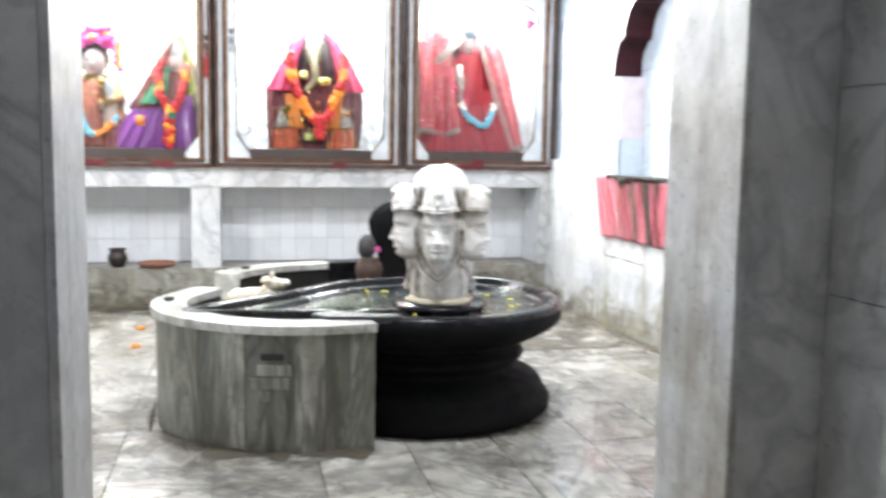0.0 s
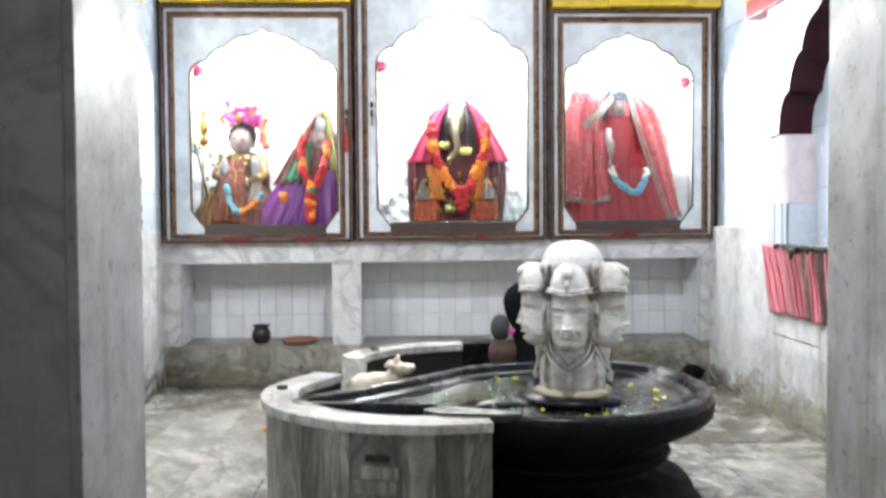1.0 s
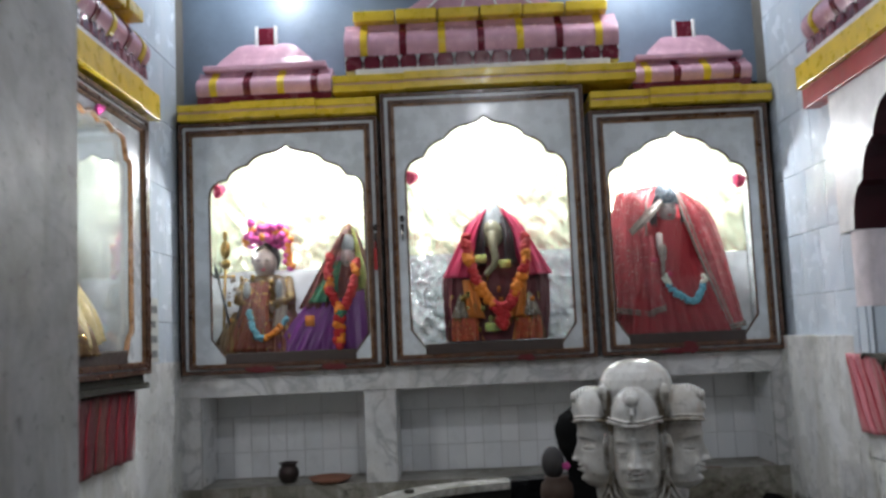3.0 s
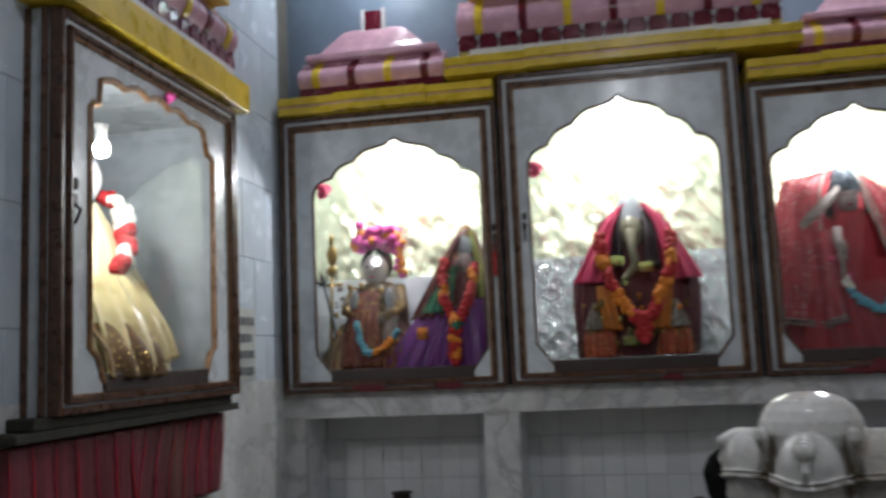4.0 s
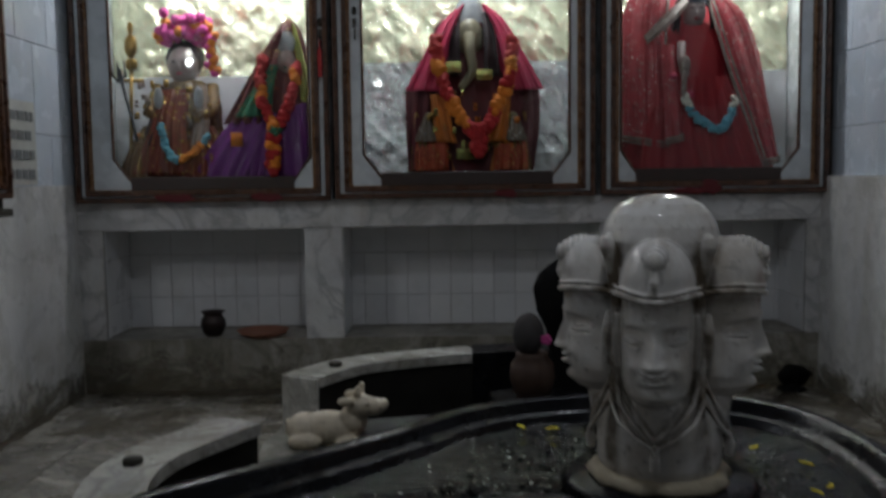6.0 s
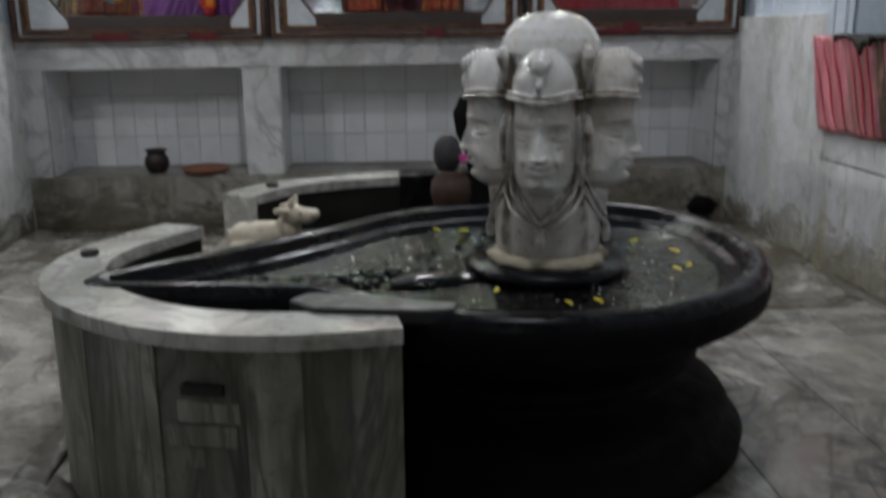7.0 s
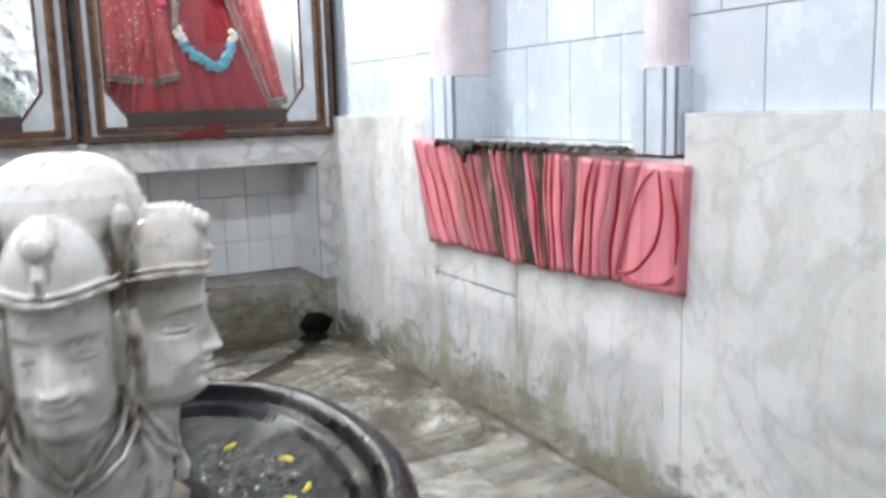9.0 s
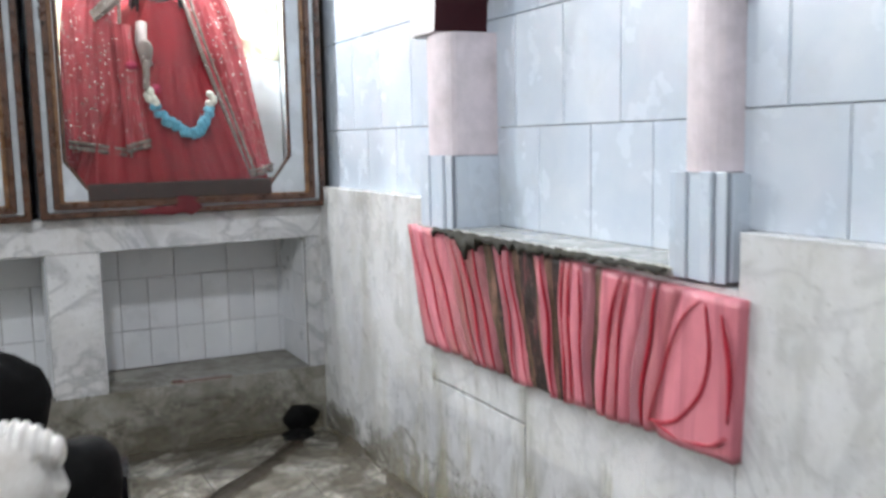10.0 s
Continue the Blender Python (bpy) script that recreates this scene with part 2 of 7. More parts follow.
def foil(name, colour, scale=7.0, strength=0.9, stretch=(1, 1, 1), rough=0.2):
    """Crumpled shiny film."""
    m = mat(name, colour, rough, 0.85)
    v = coords(m, stretch, (0, 38, 0))
    h1 = noisy(m, v, scale, 3, 0.6, 1.2)
    h2 = noisy(m, v, scale * 4, 3, 0.6, 0.6)
    f = node(m, "ShaderNodeTexVoronoi", Scale=scale * 2.6)
    link(m, v, f.inputs["Vector"])
    h3 = noisy(m, coords(m, tuple(c * d for c, d in zip(stretch, (1, 1, 3))), (0, -42, 0)), scale * 1.6, 5, 0.7, 2.2)
    bump(m, mixed(m, 0.35, mixed(m, 0.5, mixed(m, 0.4, h1, h2), h3), f.outputs["Distance"]), strength, 0.09)
    surface(m, "Base Color", ramp(m, h1, [(0.25, tuple(c * 0.75 for c in colour)), (0.7, colour)]))
    return m


def stone_black():
    m = mat("black_stone", (0.012, 0.012, 0.014), 0.2)
    v = coords(m)
    surface(m, "Base Color", ramp(m, noisy(m, v, 14, 6, 0.7), [(0.35, (0.0035, 0.0035, 0.004)), (0.75, (0.013, 0.013, 0.015))]))
    surface(m, "Roughness", ramp(m, noisy(m, v, 9, 5, 0.65), [(0.35, grey(0.12)), (0.7, grey(0.4))]))
    bump(m, noisy(m, v, 26, 5, 0.6), 0.25, 0.006)
    return m


def wet_film():
    """Rippled water over black stone, with lime and offerings' residue."""
    m = mat("wet_stone", (0.03, 0.03, 0.035), 0.06)
    v = coords(m)
    c = ramp(m, noisy(m, v, 9, 6, 0.7, 0.6), [(0.5, (0.0012, 0.0012, 0.0015)), (0.7, (0.002, 0.002, 0.0025)), (0.88, (0.012, 0.0115, 0.011))])
    red = ramp(m, noisy(m, v, 5, 3, 0.5), [(0.6, grey(0)), (0.78, grey(0.6))])
    surface(m, "Base Color", mixed(m, red, c, (0.012, 0.003, 0.0035)))
    surface(m, "Roughness", ramp(m, noisy(m, v, 6, 4, 0.6), [(0.42, grey(0.02)), (0.55, grey(0.05)), (0.7, grey(0.12))]))
    bump(m, mixed(m, 0.3, noisy(m, v, 24, 3, 0.6, 0.6), noisy(m, v, 90, 3, 0.6)), 0.42, 0.03)
    return m


def glass_mat():
    """Clear pane: mostly see-through, with a mirror share that grows towards grazing views."""
    m = bpy.data.materials.new("pane_glass")
    m.use_nodes = True
    t = m.node_tree
    t.nodes.clear()
    out, mix = t.nodes.new("ShaderNodeOutputMaterial"), t.nodes.new("ShaderNodeMixShader")
    tr, gl, lw, rp = t.nodes.new("ShaderNodeBsdfTransparent"), t.nodes.new("ShaderNodeBsdfGlossy"), t.nodes.new("ShaderNodeLayerWeight"), t.nodes.new("ShaderNodeValToRGB")
    gl.inputs["Roughness"].default_value = 0.02
    tr.inputs[0].default_value = (0.95, 0.97, 0.96, 1)
    lw.inputs["Blend"].default_value = 0.5
    e = rp.color_ramp.elements
    e[0].color, e[1].color = (0.025, 0.025, 0.025, 1), (0.7, 0.7, 0.7, 1)
    mid = e.new(0.55)
    mid.color = (0.06, 0.06, 0.06, 1)
    t.links.new(lw.outputs["Facing"], rp.inputs[0])
    t.links.new(rp.outputs[0], mix.inputs[0])
    t.links.new(tr.outputs[0], mix.inputs[1])
    t.links.new(gl.outputs[0], mix.inputs[2])
    t.links.new(mix.outputs[0], out.inputs[0])
    return m


def glow(name, colour, strength):
    m = mat(name, colour)
    b = m.node_tree.nodes["Principled BSDF"]
    b.inputs["Emission Color"].default_value = (*colour, 1)
    b.inputs["Emission Strength"].default_value = strength
    return m


def sequin(name, colour, spark=(0.8, 0.75, 0.7), scale=60.0):
    """Woven cloth with sparkling threads."""
    m = mat(name, colour, 0.55)
    v = coords(m)
    w = node(m, "ShaderNodeTexVoronoi", Scale=scale)
    link(m, v, w.inputs["Vector"])
    dots = ramp(m, w.outputs["Distance"], [(0.3, grey(1)), (0.4, grey(0))])
    parts = node(m, "ShaderNodeSeparateColor")
    link(m, w.outputs["Color"], parts.inputs[0])
    some = ramp(m, parts.outputs[0], [(0.56, grey(0)), (0.6, grey(1))])
    patch = ramp(m, noisy(m, v, 13, 4), [(0.4, grey(0.25)), (0.55, grey(1))])
    both = mixed(m, 1.0, mixed(m, 1.0, dots, some, "MULTIPLY"), patch, "MULTIPLY")
    shade = ramp(m, noisy(m, v, 16, 4), [(0.3, tuple(c * 0.6 for c in colour)), (0.7, colour)])
    surface(m, "Base Color", mixed(m, both, shade, spark))
    surface(m, "Metallic", both)
    surface(m, "Roughness", ramp(m, both, [(0, grey(0.6)), (1, grey(0.15))]))
    g = node(m, "ShaderNodeNewGeometry")
    off = node(m, "ShaderNodeVectorMath")
    off.operation = "SUBTRACT"
    off.inputs[1].default_value = (0.5, 0.5, 0.5)
    link(m, w.outputs["Color"], off.inputs[0])
    tilt = node(m, "ShaderNodeVectorMath")
    tilt.operation = "MULTIPLY_ADD"
    tilt.inputs[1].default_value = (1.3, 1.3, 1.3)
    link(m, off.outputs[0], tilt.inputs[0])
    link(m, g.outputs["Normal"], tilt.inputs[2])
    unit = node(m, "ShaderNodeVectorMath")
    unit.operation = "NORMALIZE"
    link(m, tilt.outputs[0], unit.inputs[0])
    surface(m, "Normal", mixed(m, both, g.outputs["Normal"], unit.outputs[0]))
    return m


M_BLACK, M_WET = stone_black(), wet_film()
M_BLACK.node_tree.nodes["Principled BSDF"].inputs["Specular IOR Level"].default_value = 0.14
M_WET.node_tree.nodes["Principled BSDF"].inputs["Specular IOR Level"].default_value = 0.14
M_DULL = plain("dull_black_stone", (0.0035, 0.0035, 0.0035), 0.7, 0.3, scale=10, relief=0.3, dirt=(0.01, 0.0095, 0.009))
M_DULL.node_tree.nodes["Principled BSDF"].inputs["Specular IOR Level"].default_value = 0.15
M_INNER_DARK = plain("near_black_marble", (0.02, 0.019, 0.016), 0.35, 0.4, scale=8)
M_GLASS = glass_mat()
M_WOOD = wood("dark_wood", (0.03, 0.014, 0.008), (0.13, 0.06, 0.032))
M_WOOD_LIGHT = wood("brown_wood", (0.12, 0.055, 0.022), (0.3, 0.16, 0.07))
M_PANEL = plain("panel_laminate", (0.62, 0.66, 0.68), 0.25, 0.12, scale=4, relief=0.03)
M_GOLD_FOIL = foil("gold_foil", (0.84, 0.84, 0.62), 3.6, 0.55, (1.9, 1, 0.7), 0.25)
M_SILVER_FOIL = foil("silver_foil", (0.68, 0.7, 0.72), 5.0, 0.9, (1.5, 1, 0.9), 0.16)
M_YELLOW = plain("yellow_paint", (0.72, 0.5, 0.03), 0.3, 0.3)
M_PINK = plain("pink_gloss", (0.64, 0.37, 0.45), 0.18, 0.2, relief=0.2)
M_MAROON = plain("maroon_gloss", (0.13, 0.012, 0.025), 0.2, 0.1)
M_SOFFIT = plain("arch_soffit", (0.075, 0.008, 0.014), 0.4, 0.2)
M_RED = plain("red_paint", (0.36, 0.03, 0.03), 0.4, 0.2)
M_WHITE = plain("white_paint", (0.72, 0.7, 0.7), 0.4, 0.2)
M_PALE_PINK = plain("pale_pink_paint", (0.72, 0.64, 0.66), 0.4, 0.15)
M_CEILING = plain("ceiling_plaster", (0.3, 0.36, 0.42), 0.8, 0.3, scale=2)
M_BACK = plain("back_wall_plaster", (0.17, 0.22, 0.29), 0.5, 0.3, scale=3)
M_PALE_JOINT = plain("grey_joint", (0.27, 0.3, 0.34), 0.8, 0.3)
M_JOINT = plain("dark_joint", (0.17, 0.165, 0.15), 0.9, 0.3)
M_GROUT = plain("grout", (0.16, 0.15, 0.13), 0.9, 0.3)
M_PLINTH = plain("dark_plinth", (0.045, 0.03, 0.024), 0.5, 0.5, scale=20, dirt=(0.25, 0.02, 0.02))
M_VERMILION = plain("vermilion", (0.42, 0.02, 0.02), 0.6, 0.1, scale=30)
M_DARKPLASTIC = mat("dark_plastic", (0.02, 0.02, 0.02), 0.5)
M_METAL = mat("latch_metal", (0.06, 0.055, 0.05), 0.35, 0.8)


def box(bm, x0, x1, y0, y1, z0, z1, mi=0):
    vs = [bm.verts.new((x, y, z)) for z in (z0, z1) for x, y in ((x0, y0), (x1, y0), (x1, y1), (x0, y1))]
    for q in ((0, 3, 2, 1), (4, 5, 6, 7), (0, 1, 5, 4), (1, 2, 6, 5), (2, 3, 7, 6), (3, 0, 4, 7)):
        bm.faces.new([vs[k] for k in q]).material_index = mi
    return vs


def bevel(bm, width=0.004, segments=2):
    bmesh.ops.bevel(bm, geom=bm.edges[:], offset=width, segments=segments, affect="EDGES", profile=0.5)


def mesh_of(name, bm, mats, smooth=False):
    bmesh.ops.recalc_face_normals(bm, faces=bm.faces[:])
    data = bpy.data.meshes.new(name)
    bm.to_mesh(data)
    bm.free()
    for m in mats if isinstance(mats, (list, tuple)) else [mats]:
        data.materials.append(m)
    if smooth:
        for p in data.polygons:
            p.use_smooth = True
    return data


def part(name, bm, mats, parent=None, label="", smooth=False, turn=None):
    ob = new(name, mesh_of(name, bm, mats, smooth))
    if parent:
        ob.parent = parent
    if turn is not None:
        ob.matrix_basis = turn
    return tagged(ob, label)


def thing(name, label, category, place=(0, 0, 0), group="", m=None):
    ob = new(name)
    ob.empty_display_size = 0.1
    ob.matrix_basis = m if m is not None else Matrix.Translation(place)
    return tagged(ob, label, category, group)


def fixed(name, bm, mats, label="", category="", smooth=False):
    return tagged(part(name, bm, mats, smooth=smooth), label, category, kind="structure")


def boxes(*rows):
    bm = bmesh.new()
    for r in rows:
        box(bm, *r)
    return bm


def lathe(bm, profile, centre=(0, 0), steps=48, mi=0, scale=(1, 1)):
    """Turns (radius, z) pairs round the z axis."""
    rings = []
    for r, z in profile:
        rings.append([bm.verts.new((centre[0] + r * scale[0] * math.cos(a), centre[1] + r * scale[1] * math.sin(a), z)) for a in
                      [2 * math.pi * k / steps for k in range(steps)]])
    for a, b in zip(rings, rings[1:]):
        for k in range(steps):
            bm.faces.new((a[k], a[(k + 1) % steps], b[(k + 1) % steps], b[k])).material_index = mi
    bm.faces.new(rings[0][::-1]).material_index = mi
    bm.faces.new(rings[-1]).material_index = mi


def ball(bm, c, r, mi=0, turn=None, seg=16, ring=10):
    """An ellipsoid with radii r."""
    m = Matrix.Translation(c) @ (turn if turn is not None else Matrix.Identity(4)) @ Matrix.Diagonal((*r, 1))
    rows = []
    for j in range(1, ring):
        b = math.pi * j / ring
        rows.append([bm.verts.new(m @ Vector((math.sin(b) * math.cos(a), math.sin(b) * math.sin(a), math.cos(b)))) for a in [2 * math.pi * k / seg for k in range(seg)]])
    top, low = bm.verts.new(m @ Vector((0, 0, 1))), bm.verts.new(m @ Vector((0, 0, -1)))
    for k in range(seg):
        n = (k + 1) % seg
        bm.faces.new((top, rows[0][k], rows[0][n])).material_index = mi
        bm.faces.new((low, rows[-1][n], rows[-1][k])).material_index = mi
        for p, q in zip(rows, rows[1:]):
            bm.faces.new((p[k], q[k], q[n], p[n])).material_index = mi


def tube(bm, pts, r, sides=8, closed=False, mi=0, taper=None):
    """A round bar along points."""
    pts = [Vector(p) for p in pts]
    n, rings = len(pts), []
    for k, p in enumerate(pts):
        a = pts[k - 1] if (k or closed) else p
        b = pts[(k + 1) % n] if (k < n - 1 or closed) else p
        d = (b - a).normalized()
        u = d.orthogonal().normalized() if not rings else (last - d * last.dot(d)).normalized()
        last = u
        w = d.cross(u)
        rr = r * (taper[k] if taper else 1)
        rings.append([bm.verts.new(p + rr * (math.cos(t) * u + math.sin(t) * w)) for t in [2 * math.pi * j / sides for j in range(sides)]])
    pairs = list(zip(rings, rings[1:])) + ([(rings[-1], rings[0])] if closed else [])
    for a, b in pairs:
        for j in range(sides):
            bm.faces.new((a[j], a[(j + 1) % sides], b[(j + 1) % sides], b[j])).material_index = mi
    if not closed:
        bm.faces.new(rings[0][::-1]).material_index = mi
        bm.faces.new(rings[-1]).material_index = mi


def smooth_line(pts, n=8):
    """Catmull-Rom through points."""
    pts = [Vector(p) for p in pts]
    out = []
    for k in range(len(pts) - 1):
        p0, p1, p2, p3 = pts[max(k - 1, 0)], pts[k], pts[k + 1], pts[min(k + 2, len(pts) - 1)]
        for j in range(n):
            t = j / n
            out.append(0.5 * (2 * p1 + (p2 - p0) * t + (2 * p0 - 5 * p1 + 4 * p2 - p3) * t * t + (3 * p1 - p0 - 3 * p2 + p3) * t ** 3))
    return out + [pts[-1]]


def plate(bm, outer, holes, y0, y1, mi=0):
    """A plate in the x-z plane from y0 to y1, with holes."""
    loops = [outer, *holes]
    edges = []
    for loop in loops:
        vs = [bm.verts.new((x, y0, z)) for x, z in loop]
        edges += [bm.edges.new((vs[k], vs[(k + 1) % len(vs)])) for k in range(len(vs))]
    made = bmesh.ops.triangle_fill(bm, edges=edges, use_beauty=True, use_dissolve=False)
    faces = [g for g in made["geom"] if isinstance(g, bmesh.types.BMFace)]
    ext = bmesh.ops.extrude_face_region(bm, geom=faces)
    bmesh.ops.translate(bm, vec=(0, y1 - y0, 0), verts=[g for g in ext["geom"] if isinstance(g, bmesh.types.BMVert)])
    for f in bm.faces:
        if f.index == -1:
            f.material_index = mi


FOILS = [(0, 0), (0.015, 0.13), (0.06, 0.24), (0.13, 0.31), (0.2, 0.335), (0.235, 0.345), (0.25, 0.41), (0.3, 0.51), (0.37, 0.585), (0.46, 0.63), (0.5, 0.64),
         (0.525, 0.7), (0.59, 0.79), (0.68, 0.855), (0.78, 0.885), (0.86, 0.91), (0.93, 0.955), (1, 1.03)]


def arch(x0, x1, spring, apex):
    """The foiled curve from the left springing over the apex to the right one."""
    c, h = (x0 + x1) / 2, (x1 - x0) / 2
    left = [(x0 + u * h, spring + v * (apex - spring) / 1.03) for u, v in FOILS]
    return left + [(2 * c - x, z) for x, z in left[-2::-1]]


def opening(x0, x1, z0, chamfer, spring, apex):
    return [(x1, z0 + chamfer), (x1 - chamfer * 0.75, z0), (x0 + chamfer * 0.75, z0), (x0, z0 + chamfer), *arch(x0, x1, spring, apex)]


# ---- the shell ----
LEFT, RIGHT, BACK, FRONT = -1.80, 1.56, 5.40, 1.79
CEIL = 3.35
fixed("floor", boxes((LEFT - 0.5, RIGHT + 0.5, -1.8, 6.1, -0.16, -0.012)), M_GROUT, "grey cement bed under the marble floor slabs", "floor")
fixed("ceiling", boxes((LEFT - 0.5, RIGHT + 0.5, FRONT - 0.32, 6.1, CEIL, CEIL + 0.12)), M_CEILING, "bluish plastered shrine room ceiling", "ceiling")
bm = bmesh.new()
plate(bm, [(LEFT - 0.4, 0), (-0.838, 0), (-0.838, 1.65), *arch(-0.838, 0.548, 1.65, 2.15)[1:-1], (0.548, 1.65), (0.548, 0), (RIGHT + 0.4, 0), (RIGHT + 0.4, CEIL), (LEFT - 0.4, CEIL)], [], 1.47, FRONT)
fixed("wall_south", bm, M_ANTE, "marble-faced wall with a foiled arch doorway", "wall")
# left wall with the hole for the side cabinet
fixed("wall_west", boxes((LEFT - 0.2, LEFT, FRONT, 6.1, -0.012, 0.9), (LEFT - 0.2, LEFT, FRONT, 3.38, 0.9, 2.12), (LEFT - 0.2, LEFT, 4.6, 6.1, 0.9, 2.12),
      (LEFT - 0.2, LEFT, FRONT, 6.1, 2.12, CEIL), (LEFT - 0.75, LEFT - 0.7, 3.2, 4.8, 0.7, 2.3)), M_GROUT, "masonry wall behind marble and tiles", "wall")
AL0, AL1 = 3.285, 4.5          # alcove along the right wall
fixed("wall_east", boxes((RIGHT, RIGHT + 0.4, FRONT, 6.1, -0.012, 0.85), (RIGHT, RIGHT + 0.4, FRONT, AL0, 0.85, CEIL), (RIGHT, RIGHT + 0.4, AL1, 6.1, 0.85, CEIL),
      (RIGHT, RIGHT + 0.4, AL0, AL1, 2.1, CEIL), (RIGHT + 0.095, RIGHT + 0.4, AL0, AL1, 0.85, 2.1)), M_GROUT, "masonry wall with a shrine alcove", "wall")
fixed("wall_north", boxes((LEFT, RIGHT, 5.9, 6.1, -0.012, CEIL), (LEFT, RIGHT, 5.58, 5.9, 2.42, CEIL)), M_BACK, "bluish painted wall above the glazed cabinets", "wall")
# platform with three niches under the cabinets
NICHES = [(-1.68, -0.78), (-0.612, 0.535), (0.705, 1.445)]
platform = fixed("platform", boxes((LEFT, RIGHT, BACK, 5.9, -0.012, 0.247)), M_BASE, "veined white marble platform with open niches below", "platform")
bm = boxes((LEFT, RIGHT, BACK - 0.004, 5.9, 0.745, 0.868))
for v in bm.verts:
    if v.co.z < 0.8:
        v.co.z += -0.001 + 0.005 * v.co.x
bevel(bm, 0.006)
part("lintel", bm, M_WALL, platform)
edges_x = [LEFT] + [v for n in NICHES for v in n] + [RIGHT]
for k in range(0, 8, 2):
    part("post", boxes((edges_x[k], edges_x[k + 1], BACK, 5.9, 0.247, 0.76)), M_WALL, platform)
for a, b in NICHES:
    part("niche_back", boxes((a, b, 5.73, 5.9, 0.247, 0.745), (a, a + 0.0015, 5.415, 5.73, 0.248, 0.744), (b - 0.0015, b, 5.415, 5.73, 0.248, 0.744)), M_JOINT, platform)
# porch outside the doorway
fixed("wall_porch_west", boxes((-1.3, -1.03, -1.8, 1.47, -0.012, 2.7)), M_ANTE_SHADED, "marble porch wall with shade put into its colour", "wall")
fixed("wall_porch_east", boxes((0.755, 1.0, -1.8, 1.47, -0.012, 2.7)), M_ANTE, "grey marble porch wall with slab joints", "wall")
fixed("wall_porch_south", boxes((-1.3, 1.0, -1.95, -1.8, -0.012, 2.7)), M_ANTE_SHADED, "marble porch wall with shade put into its colour", "wall")
fixed("ceiling_porch", boxes((-1.3, 1.0, -1.95, 1.47, 2.7, 2.8)), M_CEILING, "plain porch ceiling", "ceiling")

for name, x0, x1 in (("door_jamb_west", -0.838, -0.818), ("door_jamb_east", 0.528, 0.548)):
    bm = boxes((x0, x1, 1.465, FRONT + 0.006, 0, 1.648))
    bevel(bm, 0.003)
    fixed(name, bm, M_JAMB, "stained white marble slab lining the doorway", "door jamb")
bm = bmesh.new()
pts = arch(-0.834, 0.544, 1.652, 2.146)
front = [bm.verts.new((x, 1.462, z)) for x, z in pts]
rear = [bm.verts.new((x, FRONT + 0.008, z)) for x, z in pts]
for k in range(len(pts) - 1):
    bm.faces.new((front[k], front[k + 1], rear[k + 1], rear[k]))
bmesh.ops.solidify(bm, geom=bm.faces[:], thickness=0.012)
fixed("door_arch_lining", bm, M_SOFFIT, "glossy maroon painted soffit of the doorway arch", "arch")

# ---- basin with its kerb ----
DISC = (0.2, 3.11)
basin = thing("stone_basin", "wet black stone basin with a spout on a round pedestal", "basin", (DISC[0], DISC[1], 0))
prof = [(0.46, 0.0), (0.485, 0.02), (0.488, 0.05), (0.47, 0.075), (0.455, 0.09), (0.455, 0.105), (0.44, 0.125), (0.39, 0.15), (0.35, 0.165), (0.34, 0.18),
        (0.35, 0.195), (0.375, 0.205), (0.385, 0.22), (0.375, 0.235), (0.35, 0.245), (0.345, 0.26), (0.38, 0.275)]
bm = bmesh.new()
lathe(bm, prof, steps=64)
part("pedestal", bm, M_DULL, basin, smooth=True)


def basin_outline(grow=0.0):
    """The disc joined to its tapering spout, seen from above, about the disc's centre."""
    r, out = 0.502 + grow, []
    tip, ax = Vector((-0.885, -0.215)), None
    a0, a1 = radians(216), radians(508)       # the arc that leaves the spout's mouth open
    for k in range(73):
        a = a0 + (a1 - a0) * k / 72
        swell = r + 0.09 * math.exp(-((math.degrees(a) - 408) / 30) ** 2)
        out.append(Vector((swell * math.cos(a), swell * math.sin(a))))
    back_root, front_root = out[-1], out[0]
    side = []
    for a, b in ((back_root, tip + Vector((0.03 - grow, 0.085 + grow * 0.8))), (tip + Vector((0.03 - grow, -0.02 - grow * 0.8)), front_root)):
        side.append((a, b))
    (a, b), (c, d) = side
    out += [a.lerp(b, t) + Vector((0, -0.02 * math.sin(math.pi * t) * (1 - t))) for t in [j / 12 for j in range(1, 13)]]
    out += [b.lerp(c, t) + Vector((-0.03 * math.sin(math.pi * t), 0)) for t in (0.25, 0.5, 0.75)]
    out += [c.lerp(d, t) + Vector((0, 0.012 * math.sin(math.pi * t) * t)) for t in [j / 12 for j in range(0, 12)]]
    return out


def loft(bm, levels):
    """Joins outlines at heights."""
    rings = [[bm.verts.new((p.x, p.y, z)) for p in basin_outline(g)] for g, z in levels]
    n = len(rings[0])
    for a, b in zip(rings, rings[1:]):
        for k in range(n):
            bm.faces.new((a[k], a[(k + 1) % n], b[(k + 1) % n], b[k]))
    return rings


bm = bmesh.new()
rings = loft(bm, [(-0.16, 0.262), (-0.09, 0.285), (-0.03, 0.315), (0.0, 0.335), (0.018, 0.352), (0.022, 0.375), (0.022, 0.4), (0.014, 0.418), (0.0, 0.425), (-0.022, 0.425),
                  (-0.034, 0.418), (-0.04, 0.402), (-0.046, 0.396), (-0.062, 0.396), (-0.07, 0.39), (-0.08, 0.376), (-0.09, 0.372)])
bm.faces.ensure_lookup_table()
# Outer wall and underside take the darker, duller black, which holds their shade.
for f in bm.faces[:6 * len(rings[0])]:
    f.material_index = 1
bm.faces.new(rings[0][::-1]).material_index = 1
cap = bm.faces.new(rings[-1])
cap.material_index = 0
